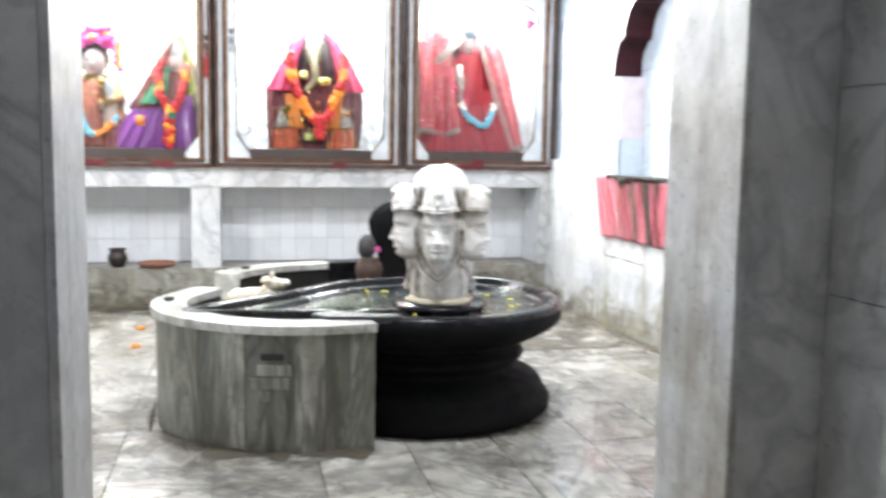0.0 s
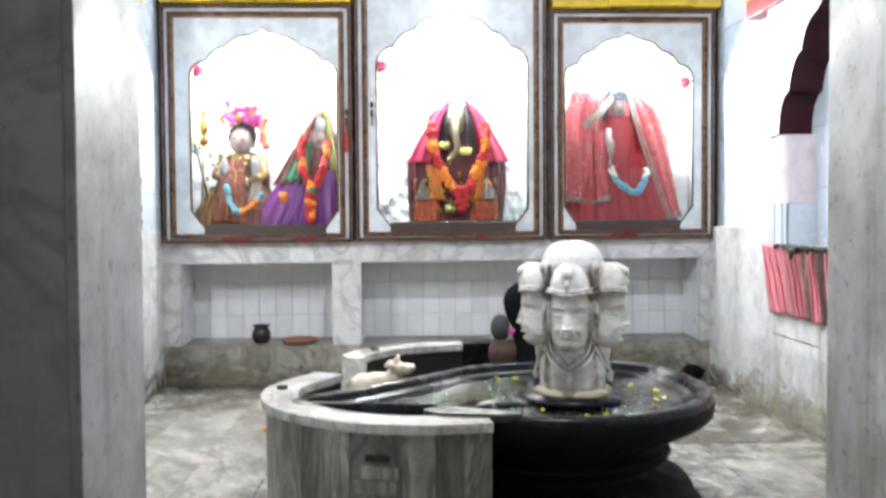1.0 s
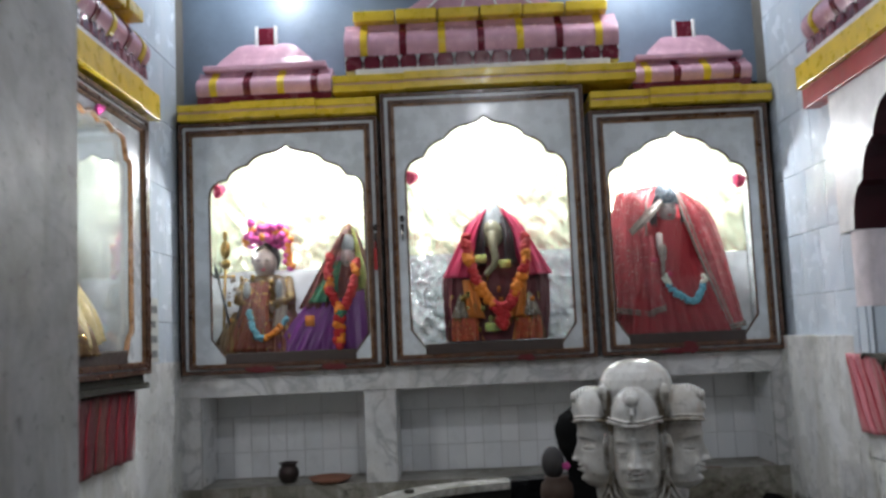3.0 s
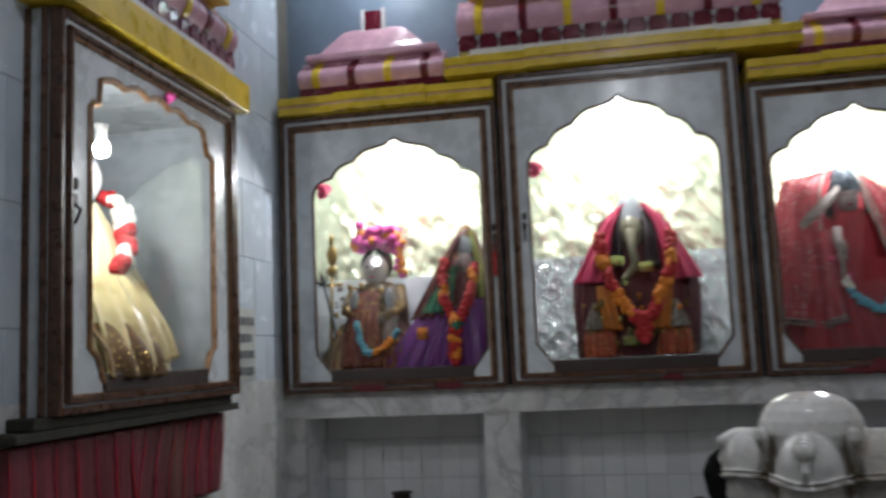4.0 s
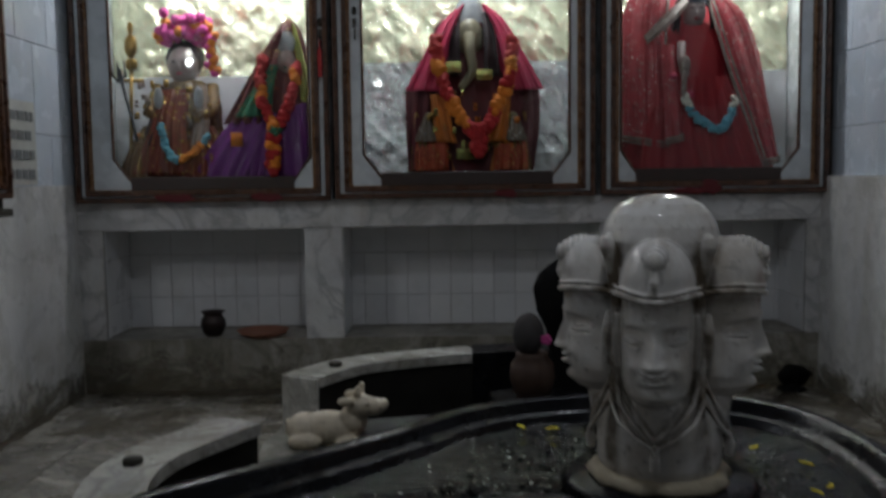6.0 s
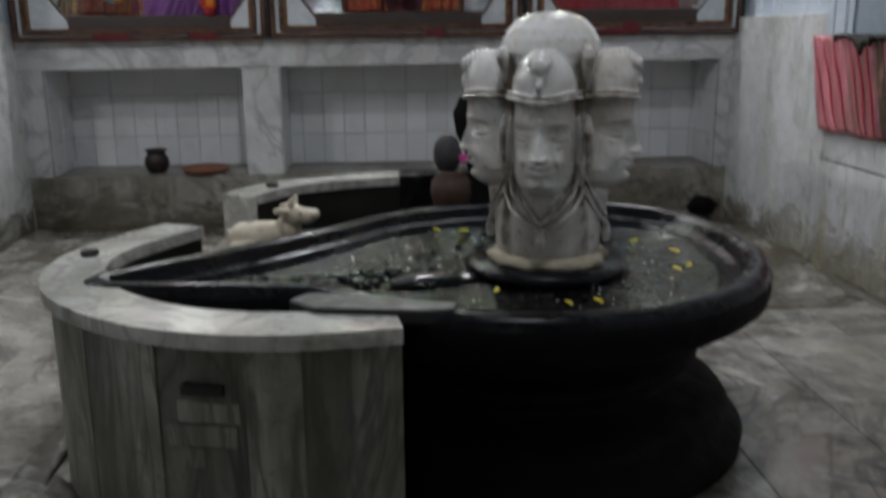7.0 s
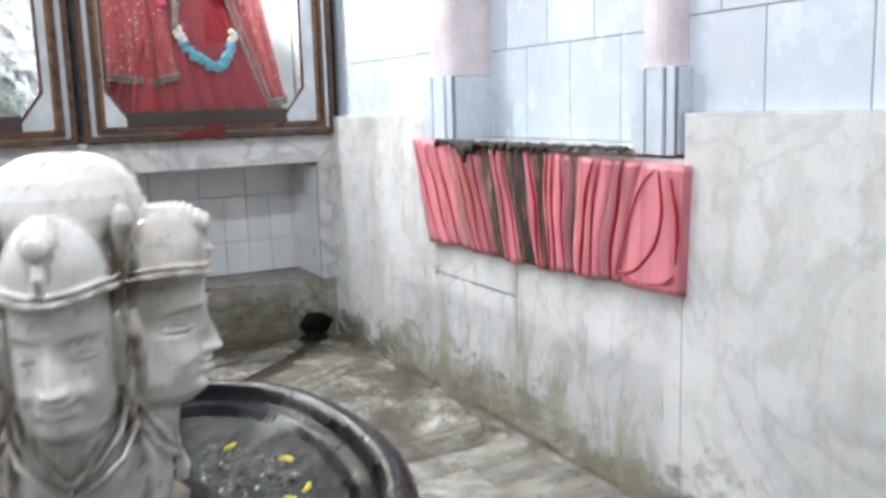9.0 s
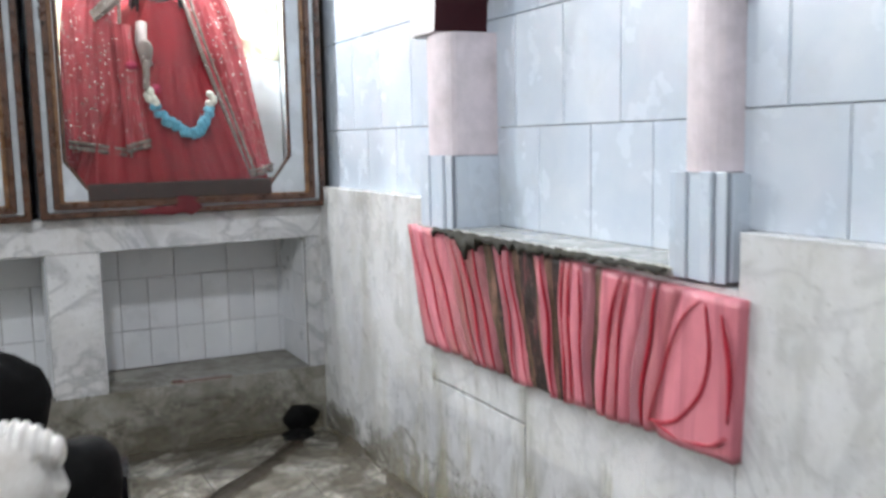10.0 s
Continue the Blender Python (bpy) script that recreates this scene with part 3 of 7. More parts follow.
part("bowl", bm, [M_BLACK, M_DULL], basin, "polished black stone bowl with a double rim", smooth=True)
bm = bmesh.new()
ring = [Vector((p.x, p.y, 0.378)) for p in basin_outline(-0.08)]
vs = [bm.verts.new(p) for p in ring]
c = bm.verts.new((0, 0, 0.378))
for k in range(len(vs)):
    bm.faces.new((vs[k], vs[(k + 1) % len(vs)], c))
bmesh.ops.subdivide_edges(bm, edges=bm.edges[:], cuts=5, use_grid_fill=True)
for v in bm.verts:
    v.co.z += 0.004 * noise.noise(v.co * 9) + 0.005 * noise.noise(v.co * 28)
part("water_film", bm, M_WET, basin, "shallow rippled water with milk and ash residue", smooth=True)
bm = bmesh.new()
ball(bm, (-0.20, -0.12, 0.38), (0.10, 0.045, 0.02), turn=pose(0, 0, 0, 0, 0, 12))
lathe(bm, [(0.0001, 0.378), (0.175, 0.378), (0.182, 0.39), (0.168, 0.404), (0.0001, 0.404)], (0.052, -0.018), 40)
part("collar", bm, M_BLACK, basin, "raised ring round the foot of the carved stone", smooth=True)
clump = bmesh.new()
ball(clump, (0, 0, 0), (1, 1, 1), seg=9, ring=6)
for v in clump.verts:
    v.co *= 1 + 0.3 * noise.noise(v.co * 1.7)
clump_mesh = mesh_of("residue", clump, M_WET, True)
for k in range(44):
    a = random.uniform(0, 1)
    ob = new("residue", clump_mesh)
    ob.parent = basin
    ob.matrix_basis = pose(-0.3 - 0.32 * a + random.uniform(-0.05, 0.07), -0.08 - 0.05 * a + random.uniform(-0.09, 0.06) * (1 - a * 0.7), 0.381, 0, 0, random.uniform(0, 180)) @ Matrix.Diagonal((random.uniform(0.012, 0.032), random.uniform(0.01, 0.02), random.uniform(0.006, 0.014), 1))


# Matte white specks: some foam, mostly glints put in as colour.
bm = bmesh.new()
rnd = random.Random(77)
for k in range(150):
    a, d = rnd.uniform(0, 2 * math.pi), 0.4 * math.sqrt(rnd.uniform(0.12, 1))
    x, y = d * math.cos(a), d * math.sin(a)
    if rnd.random() < 0.4:
        x, y = rnd.uniform(-0.62, -0.05), 0
        y = 0.2 * x - 0.01 + rnd.uniform(-0.09, 0.05)
    r = rnd.uniform(0.0007, 0.0018)
    ball(bm, (x, y, 0.383), (r * rnd.uniform(1, 2.5), r, r), seg=6, ring=4)
tagged(part("glint_foam", bm, plain("white_speck", (0.6, 0.6, 0.58), 0.2, 0.1), basin, "white specks of milk foam and painted glints on the water", smooth=True), "white specks of milk foam and painted glints on the water", kind="stuff")


M_DROP = mat("clear_drops", (0.0015, 0.0015, 0.002), 0.03)
M_DROP.node_tree.nodes["Principled BSDF"].inputs["Specular IOR Level"].default_value = 0.9
bm = bmesh.new()
for k in range(260):
    a, d = rnd.uniform(0, 2 * math.pi), 0.41 * math.sqrt(rnd.uniform(0.1, 1))
    x, y = d * math.cos(a), d * math.sin(a)
    if rnd.random() < 0.45:
        x = rnd.uniform(-0.68, -0.05)
        y = 0.2 * x - 0.01 + rnd.uniform(-0.1, 0.07)
    if math.hypot(x - 0.052, y + 0.018) < 0.19:
        continue
    r = rnd.uniform(0.002, 0.006)
    ball(bm, (x, y, 0.38), (r * rnd.uniform(1, 2.2), r, r * 0.55), seg=9, ring=6, turn=pose(0, 0, 0, 0, 0, rnd.uniform(0, 180)))
tagged(part("beaded_water", bm, M_DROP, basin, smooth=True), "beads and ripples of water that catch the lamps", kind="stuff")


def kerb(name, line, width, z_top, label, slabs, end_slab=False):
    """A curved low wall of upright slabs with a coping that overhangs."""
    top = thing(name, label, "low wall")
    pts = smooth_line([(x, y, 0) for x, y in line], 8)
    nrm = []
    for k in range(len(pts)):
        d = (pts[min(k + 1, len(pts) - 1)] - pts[max(k - 1, 0)]).normalized()
        nrm.append(Vector((d.y, -d.x, 0)))

    def strip(a, b, outer, inner, z0, z1):
        bm = bmesh.new()
        rings = []
        for k in range(a, b + 1):
            o, i = pts[k] + nrm[k] * outer, pts[k] + nrm[k] * inner
            rings.append([bm.verts.new((p.x, p.y, z)) for p, z in ((o, z0), (i, z0), (i, z1), (o, z1))])
        for p, q in zip(rings, rings[1:]):
            for j in range(4):
                bm.faces.new((p[j], p[(j + 1) % 4], q[(j + 1) % 4], q[j]))
        bm.faces.new(rings[0][::-1])
        bm.faces.new(rings[-1])
        sharp = [e for e in bm.edges if len(e.link_faces) == 2 and e.calc_face_angle(0) > 0.8]
        bmesh.ops.bevel(bm, geom=sharp, offset=0.004, segments=2, affect="EDGES")
        return bm
    n = len(pts) - 1
    cuts = [round(n * f) for f in slabs]
    part("core", strip(0, n, -0.012, -width + 0.012, 0, z_top - 0.02), M_GROUT, top)
    for a, b in zip(cuts, cuts[1:]):
        part("slab", strip(a, b, -0.001 - random.uniform(0, 0.008), -0.02, 0.0, z_top - 0.026 - random.uniform(0, 0.006)), M_KERB, top)
        # Inner slabs are near black, unlike the outer ones.
        part("inner_slab", strip(a, b, -width + 0.02, -width + 0.004, 0.0, z_top - 0.026), M_INNER_DARK, top, "near-black inner slab")
    m = len(cuts) // 2
    for a, b in ((0, cuts[m // 2]), (cuts[m // 2], cuts[m]), (cuts[m], n)):
        part("coping", strip(a, b, 0.012, -width - 0.006, z_top - 0.028 + 0.0, z_top), M_COPING, top, "worn wet marble coping slab")
    if end_slab:
        d = (pts[n] - pts[n - 1]).normalized()
        o, i = pts[n] + nrm[n] * 0.012, pts[n] - nrm[n] * (width + 0.006)
        bm = bmesh.new()
        lo, hi = ([bm.verts.new((p.x, p.y, z)) for p in (o + d * 0.001, o + d * 0.017, i + d * 0.017, i + d * 0.001)] for z in (0.0, z_top - 0.002))
        for k in range(4):
            bm.faces.new((lo[k], lo[(k + 1) % 4], hi[(k + 1) % 4], hi[k]))
        bm.faces.new(lo[::-1])
        bm.faces.new(hi)
        bmesh.ops.recalc_face_normals(bm, faces=bm.faces[:])
        bevel(bm, 0.003)
        part("end_slab", bm, M_COPING, top, "pale marble end slab")
    return top


kerb("marble_kerb", [(-0.66, 3.46), (-0.78, 3.22), (-0.795, 3.03), (-0.735, 2.85), (-0.605, 2.70), (-0.445, 2.605), (-0.26, 2.57), (-0.07, 2.59)], 0.105, 0.42,
     "curved low wall of streaky green-grey marble slabs with pale coping", [0, 0.1, 0.19, 0.27, 0.34, 0.4, 0.47, 0.53, 0.6, 0.67, 0.74, 0.8, 0.87, 0.935, 1])
kerb("marble_kerb", [(-0.08, 4.27), (-0.3, 4.19), (-0.47, 4.09), (-0.59, 3.91)], 0.105, 0.42,
     "rear curved low wall of stained marble slabs with pale coping", [0, 0.15, 0.3, 0.42, 0.55, 0.68, 0.8, 0.9, 1], end_slab=True)
for k, (w, dx) in enumerate(((0.11, 0.005), (0.13, -0.012), (0.1, 0.012))):
    bm = boxes((-w / 2, w / 2, -0.0035, 0.012, -0.019, 0.019))
    bevel(bm, 0.002)
    part("repair_piece", bm, M_KERB, bpy.data.objects["marble_kerb"], turn=pose(-0.40 + dx, 2.597, 0.275 - 0.042 * k, 0, 0, -12))
tagged(part("drain_slot", boxes((-0.036, 0.036, -0.012, 0.01, -0.009, 0.009)), M_DARKPLASTIC, turn=pose(-0.40, 2.5955, 0.318, 0, 0, -12)), "dark drain slot cut into the marble kerb", "slot")

# ---- carved stone with faces ----


def table(rows, z):
    """Smooth reading between rows of (height, value)."""
    for (a, p), (b, q) in zip(rows, rows[1:]):
        if z <= b:
            t = min(max((z - a) / (b - a), 0), 1)
            return p + (q - p) * (t * t * (3 - 2 * t) * 0.5 + t * 0.5)
    return rows[-1][1]


def hill(x, z, x0, z0, sx, sz):
    return math.exp(-((x - x0) / sx) ** 2 - ((z - z0) / sz) ** 2)


FRONT_LINE = [(0.135, 0.112), (0.145, 0.135), (0.154, 0.152), (0.168, 0.161), (0.19, 0.162), (0.22, 0.166), (0.26, 0.171), (0.30, 0.176), (0.345, 0.178)]
HALF_WIDTH = [(0.135, 0.034), (0.143, 0.046), (0.153, 0.057), (0.168, 0.067), (0.19, 0.073), (0.22, 0.072), (0.26, 0.0735), (0.30, 0.0735), (0.345, 0.072)]


def face_relief(x, z):
    """Brow, closed lids, nose, smiling lips and chin over the plain oval."""
    ax = abs(x)
    r = 0.0
    if 0.2 < z < 0.3:
        t = min(max((0.288 - z) / 0.062, 0), 1)
        ridge = (0.004 + 0.021 * t ** 1.2) * (1 if z > 0.224 else max(0, 1 - ((0.224 - z) / 0.012) ** 2))
        r += ridge * math.exp(-(x / (0.007 + 0.0045 * t)) ** 2)
    r += 0.009 * hill(ax, z, 0.0115, 0.2235, 0.0062, 0.0075)
    r -= 0.026 * hill(ax, z, 0.035, 0.272, 0.022, 0.0145)
    lid = hill(ax, z, 0.038, 0.263, 0.0165, 0.0095)
    r += 0.0155 * lid
    r -= 0.009 * math.exp(-((z - 0.2555 - 8 * (ax - 0.038) ** 2) / 0.0022) ** 2) * math.exp(-((ax - 0.038) / 0.018) ** 4)
    r -= 0.008 * math.exp(-((z - 0.2695 + 15 * (ax - 0.038) ** 2) / 0.0022) ** 2) * math.exp(-((ax - 0.038) / 0.019) ** 4)
    r += 0.005 * math.exp(-((z - 0.291 + 7 * (ax - 0.034) ** 2) / 0.005) ** 2) * math.exp(-((ax - 0.036) / 0.024) ** 4)
    r += 0.008 * hill(x, z, 0, 0.2, 0.027, 0.02)
    r -= 0.003 * hill(ax, z, 0.03, 0.206, 0.006, 0.006) + 0.007 * hill(ax, z, 0.0, 0.217, 0.012, 0.003)
    r += 0.0085 * hill(ax, z, 0.006, 0.2075, 0.015, 0.0042) + 0.0115 * hill(x, z, 0, 0.1945, 0.0145, 0.0055)
    r -= 0.014 * math.exp(-((z - 0.2008 - 11 * x * x) / 0.0024) ** 2) * math.exp(-(x / 0.0235) ** 4)
    r -= 0.007 * hill(x, z, 0, 0.185, 0.02, 0.005)
    r += 0.009 * hill(x, z, 0, 0.168, 0.02, 0.013)
    r += 0.008 * hill(ax, z, 0.04, 0.217, 0.02, 0.02)
    r -= 0.003 * hill(ax, z, 0.031, 0.205, 0.006, 0.012)
    return r


def cap_relief(x, z):
    return 0.006 * math.exp(-(x / 0.009) ** 2) * (1 if z < 0.4 else 0) * min(1, (z - 0.335) / 0.01) + 0.003 * hill(abs(x), z, 0.04, 0.375, 0.016, 0.016)


def oval_stack(bm, m, zs, front, width, relief, behind=0.035, r0=0.07, n=112):
    """A closed stack of egg-shaped rings that look towards -y."""
    rings = []
    for z in zs:
        w, f, ring = width(z), front(z), []
        for k in range(n):
            a = 2 * math.pi * k / n
            x, c = w * math.sin(a), math.cos(a)
            y = r0 + (f - r0) * c ** 0.85 + 1.12 * relief(x, z) * min(1, c * 1.6) if c > 0 else r0 + behind * c
            ring.append(bm.verts.new(m @ Vector((x, -y, z))))
        rings.append(ring)
    for a, b in zip(rings, rings[1:]):
        for k in range(n):
            bm.faces.new((a[k], a[(k + 1) % n], b[(k + 1) % n], b[k]))
    bm.faces.new(rings[0][::-1])
    bm.faces.new(rings[-1])


def linga():
    """A round marble shaft with a domed top and heads carved on its sides, in one mesh."""
    bm = bmesh.new()
    lathe(bm, [(0.106, 0.0), (0.113, 0.02), (0.115, 0.06), (0.112, 0.09), (0.107, 0.12), (0.1, 0.16), (0.094, 0.2), (0.09, 0.33), (0.1, 0.37), (0.1065, 0.405), (0.1065, 0.425), (0.101, 0.452), (0.09, 0.474), (0.073, 0.492), (0.05, 0.503), (0.028, 0.508), (0.001, 0.5095)], steps=64)
    for k in range(4):
        m = pose(0, 0, 0, 0, 0, 90 * k)
        oval_stack(bm, m, [0.135 + 0.0021 * j for j in range(101)], lambda z: table(FRONT_LINE, z), lambda z: table(HALF_WIDTH, z) * 0.84, face_relief)
        oval_stack(bm, m, [0.337 + 0.0024 * j for j in range(41)], lambda z: 0.07 + 0.108 * (1 - min((z - 0.337) / 0.099, 1) ** 5) ** 0.3,
                   lambda z: 0.004 + 0.064 * (1 - min((z - 0.337) / 0.099, 1) ** 2.3) ** 0.5, cap_relief)

        def bar(pts, r, taper=None):
            tube(bm, [m @ Vector(p) for p in pts], r, 10, taper=taper)
        band = [(0.078 * math.sin(a), -0.07 - 0.114 * max(math.cos(a), -0.1) ** 1 if math.cos(a) > 0 else -0.07, 0.337 - 0.004 * math.cos(a * 3)) for a in [radians(-90 + 10 * j) for j in range(19)]]
        bar(band, 0.0052)
        bar([(x * 0.98, y + 0.001, z + 0.011) for x, y, z in band], 0.003)
        for sx in (-1, 1):
            bar([(sx * 0.067, -0.085, 0.3), (sx * 0.07, -0.088, 0.265), (sx * 0.069, -0.088, 0.235), (sx * 0.064, -0.084, 0.205)], 0.0085, [0.7, 1.2, 1, 0.9])   # ears
            bar([(sx * 0.066, -0.075, 0.2), (sx * 0.07, -0.085, 0.17), (sx * 0.062, -0.1, 0.14), (sx * 0.034, -0.116, 0.105), (0, -0.124, 0.082)], 0.0048)
            bar([(sx * 0.078, -0.075, 0.17), (sx * 0.08, -0.085, 0.14), (sx * 0.066, -0.103, 0.11), (sx * 0.036, -0.117, 0.085), (0, -0.126, 0.064)], 0.004)
        bar([(0, -0.124, 0.075), (0, -0.128, 0.05), (0, -0.126, 0.03)], 0.009, [0.6, 1.1, 1.0])
        bar([(0, -0.06, 0.06), (0, -0.075, 0.1), (0, -0.082, 0.15)], 0.05)
        for j in range(6):   # a rolled, ribbed knot of hair over the brow
            q = j / 5
            r = (0.016 + 0.011 * math.sin(math.pi * min(1, 0.25 + 0.6 * q))) * (1 - 0.25 * q * q)
            ball(bm, m @ Vector((0, -0.136 - 0.0095 * j, 0.412 - 0.002 * j)), (r, 0.0075, r), turn=pose(0, 0, 0, 0, 0, 90 * k), seg=24, ring=12)
        bar([(0, -0.172, 0.396), (0, -0.181, 0.382), (0, -0.184, 0.366), (0, -0.182, 0.354)], 0.007, [0.8, 0.9, 1.2, 0.7])
        d = pose(0, 0, 0, 0, 0, 90 * k + 45)
        tube(bm, [d @ Vector(p) for p in [(0, -0.1, 0.12), (0, -0.1, 0.2), (0, -0.1, 0.33), (0, -0.114, 0.395), (0, -0.121, 0.42), (0, -0.12, 0.432), (0, -0.115, 0.441)]], 0.0125, 12, taper=[1, 1, 0.9, 1, 1.2, 1.0, 0.5])
    return bm


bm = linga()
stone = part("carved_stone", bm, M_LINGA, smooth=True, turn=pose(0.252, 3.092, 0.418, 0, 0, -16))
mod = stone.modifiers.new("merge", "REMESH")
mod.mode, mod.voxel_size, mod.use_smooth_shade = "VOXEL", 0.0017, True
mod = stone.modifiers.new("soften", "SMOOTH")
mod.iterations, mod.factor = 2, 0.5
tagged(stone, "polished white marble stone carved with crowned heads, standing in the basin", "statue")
bm = bmesh.new()
lathe(bm, [(0.1, 0.4), (0.132, 0.402), (0.136, 0.412), (0.122, 0.424), (0.1, 0.428)], (0.252, 3.092), 40)
for v in bm.verts:
    v.co += Vector((noise.noise(v.co * 20), noise.noise(v.co * 20 + Vector((5, 0, 0))), 0.3 * noise.noise(v.co * 33))) * 0.02
tagged(part("mortar_ring", bm, plain("lime_mortar", (0.42, 0.37, 0.27), 0.8, 0.9, scale=24, relief=0.6, dirt=(0.1, 0.08, 0.05)), smooth=True), "crumbly lime mortar round the carved stone's foot", "mortar")

# ---- glazed cabinets ----


def cabinet(label, x0, x1, z0, z1, o0, o1, spring, apex, depth, back, m=None, plinth=0.1, group="glazed cabinets", notched=False, latch=None):
    """A wooden show cabinet that faces -y, its front at y = 0."""
    top = thing("glazed_cabinet", label, "cabinet", group=group, m=m if m is not None else Matrix.Translation((0, 5.355, 0)))
    # outer wooden mouldings: dark, pale, dark
    for name, a, b, y, mt in (("outer_frame", 0.0, 0.022, -0.012, M_WOOD), ("pale_strip", 0.022, 0.042, 0.0, M_PANEL), ("door_frame", 0.042, 0.062, -0.016, M_WOOD), ("inner_bead", 0.062, 0.076, -0.006, M_WOOD_LIGHT)):
        lo = min(a, 0.03)
        lob = min(b, 0.03 + 0.35 * b)
        bm = bmesh.new()
        plate(bm, [(x0 + a, z0 + lo), (x1 - a, z0 + lo), (x1 - a, z1 - a), (x0 + a, z1 - a)], [[(x0 + b, z0 + lob), (x1 - b, z0 + lob), (x1 - b, z1 - b), (x0 + b, z1 - b)]], y, 0.03)
        sharp = [e for e in bm.edges if len(e.link_faces) == 2 and e.calc_face_angle(0) > 0.8]
        bmesh.ops.bevel(bm, geom=sharp, offset=0.004, segments=2, affect="EDGES")
        ob = part(name, bm, mt, top)
        if name == "door_frame":
            door_frame = ob
    p0, p1, q0, q1 = x0 + 0.074, x1 - 0.074, z0 + 0.05, z1 - 0.074
    hole = opening(o0, o1, z0 + 0.062, 0.13, spring, apex)
    if notched:
        n, w = 5, o1 - o0 - 0.11
        scallops = [(o0 + 0.055 + w * (k + t) / n, spring + 0.05 + (apex - spring - 0.05) * (0.55 + 0.45 * math.sin(math.pi * (k + t) / n)) * (0.72 + 0.28 * math.sin(math.pi * t))) for k in range(n) for t in (0.0, 0.2, 0.5, 0.8)]
        hole = [(o1, z0 + 0.19), (o1 - 0.04, z0 + 0.165), (o1 - 0.07, z0 + 0.1), (o1 - 0.1, z0 + 0.062), (o0 + 0.1, z0 + 0.062), (o0 + 0.07, z0 + 0.1), (o0 + 0.04, z0 + 0.165), (o0, z0 + 0.19), (o0, spring - 0.02), (o0 + 0.02, spring), (o0 + 0.05, spring), *scallops, (o1 - 0.05, spring), (o1 - 0.02, spring), (o1, spring - 0.02)]
    hole = [(min(max(x, p0 + 0.012), p1 - 0.012), z) for x, z in hole]
    bm = bmesh.new()
    plate(bm, [(p0, q0), (p1, q0), (p1, q1), (p0, q1)], [hole], 0.006, 0.02)
    panel = part("front_panel", bm, M_PANEL, top, "pale laminate panel cut to a foiled arch")
    bm = bmesh.new()
    tube(bm, [(x, 0.008, z) for x, z in hole], 0.013 if notched else 0.007, 6, closed=True)
    part("arch_bead", bm, M_WOOD_LIGHT if notched else M_WOOD, panel, smooth=True)
    bm = boxes((p0, p1, 0.024, 0.028, q0, q1))
    pane = part("pane", bm, M_GLASS, door_frame, "clear glass pane")
    pane.visible_shadow = False
    # box
    for nm, r in (("side_board", (x0, x0 + 0.02, 0.03, depth, z0, z1)), ("side_board", (x1 - 0.02, x1, 0.03, depth, z0, z1)), ("bottom_board", (x0 + 0.02, x1 - 0.02, 0.03, depth, z0, z0 + 0.02)), ("top_board", (x0 + 0.02, x1 - 0.02, 0.03, depth, z1 - 0.02, z1))):
        part(nm, boxes(r), M_PANEL, top)
    # crumpled film on the back and sides
    bm = bmesh.new()
    bmesh.ops.create_grid(bm, x_segments=40, y_segments=50, size=0.5, matrix=Matrix.Translation(((x0 + x1) / 2, depth - 0.02, (z0 + z1) / 2)) @ pose(0, 0, 0, 90) @ Matrix.Diagonal((x1 - x0 - 0.05, z1 - z0 - 0.05, 1, 1)))
    for v in bm.verts:
        v.co.y -= 0.012 * (noise.noise(v.co * 6) + 0.6 * noise.noise(v.co * 15))
    for fc in bm.faces:
        fc.material_index = 0 if fc.calc_center_median().z > z0 + 0.42 * (z1 - z0) else 1
    bmesh.ops.recalc_face_normals(bm, faces=bm.faces[:])
    ob = part("back_film", bm, back, top, "crumpled shiny film lining")
    bm = boxes((x0 + 0.02, x1 - 0.02, 0.03, depth, z1 - 0.05, z1 - 0.03))
    part("roof_board", bm, M_PANEL, top)
    # plinth board inside, stained
    bm = boxes((x0 + 0.08, x1 - 0.08, 0.034, depth - 0.02, z0 + 0.02, z0 + plinth), (o0 + 0.075, o1 - 0.075, -0.004, 0.022, z0 + 0.052, z0 + plinth + 0.012))
    bevel(bm, 0.005)
    part("plinth", bm, M_PLINTH, top, "dark plinth board stained with vermilion")
    # latch
    bm = bmesh.new()
    lx, lz = latch if latch else (x0 + 0.088, (z0 + z1) / 2 + 0.02)
    ball(bm, (lx, -0.002, lz + 0.06), (0.011, 0.008, 0.02), seg=10, ring=8)
    box(bm, lx - 0.009, lx + 0.009, -0.002, 0.012, lz - 0.01, lz + 0.03)
    tube(bm, [(lx, 0.0, lz), (lx + 0.003, -0.016, lz - 0.02), (lx, 0.0, lz - 0.06)], 0.005, 6)
    if notched:
        for a, b, mt in ((0.03, 0.05, M_WOOD), (0.088, 0.115, M_WOOD)):
            bm2 = boxes((x0 - 0.012, x0 + 0.001, a, b, z0, z1))
            bevel(bm2, 0.003)
            part("side_moulding", bm2, mt, top)
    part("latch", bm, M_METAL, door_frame, "dark metal door latch", smooth=False)
    return top


FILM = [M_GOLD_FOIL, M_SILVER_FOIL]
WHITE_FILM = [M_GOLD_FOIL, plain("white_sheet", (0.7, 0.71, 0.74), 0.3, 0.15, scale=4)]
cabinet("brown-framed glazed cabinet with a pale arched panel and shiny film lining", -1.766, -0.652, 0.862, 2.262, -1.60, -0.735, 1.845, 2.12, 0.46, WHITE_FILM, latch=(-0.682, 1.57))
cabinet("tallest brown-framed glazed cabinet with a pale arched panel", -0.632, 0.502, 0.868, 2.384, -0.505, 0.393, 1.905, 2.235, 0.46, FILM, latch=(-0.534, 1.615))
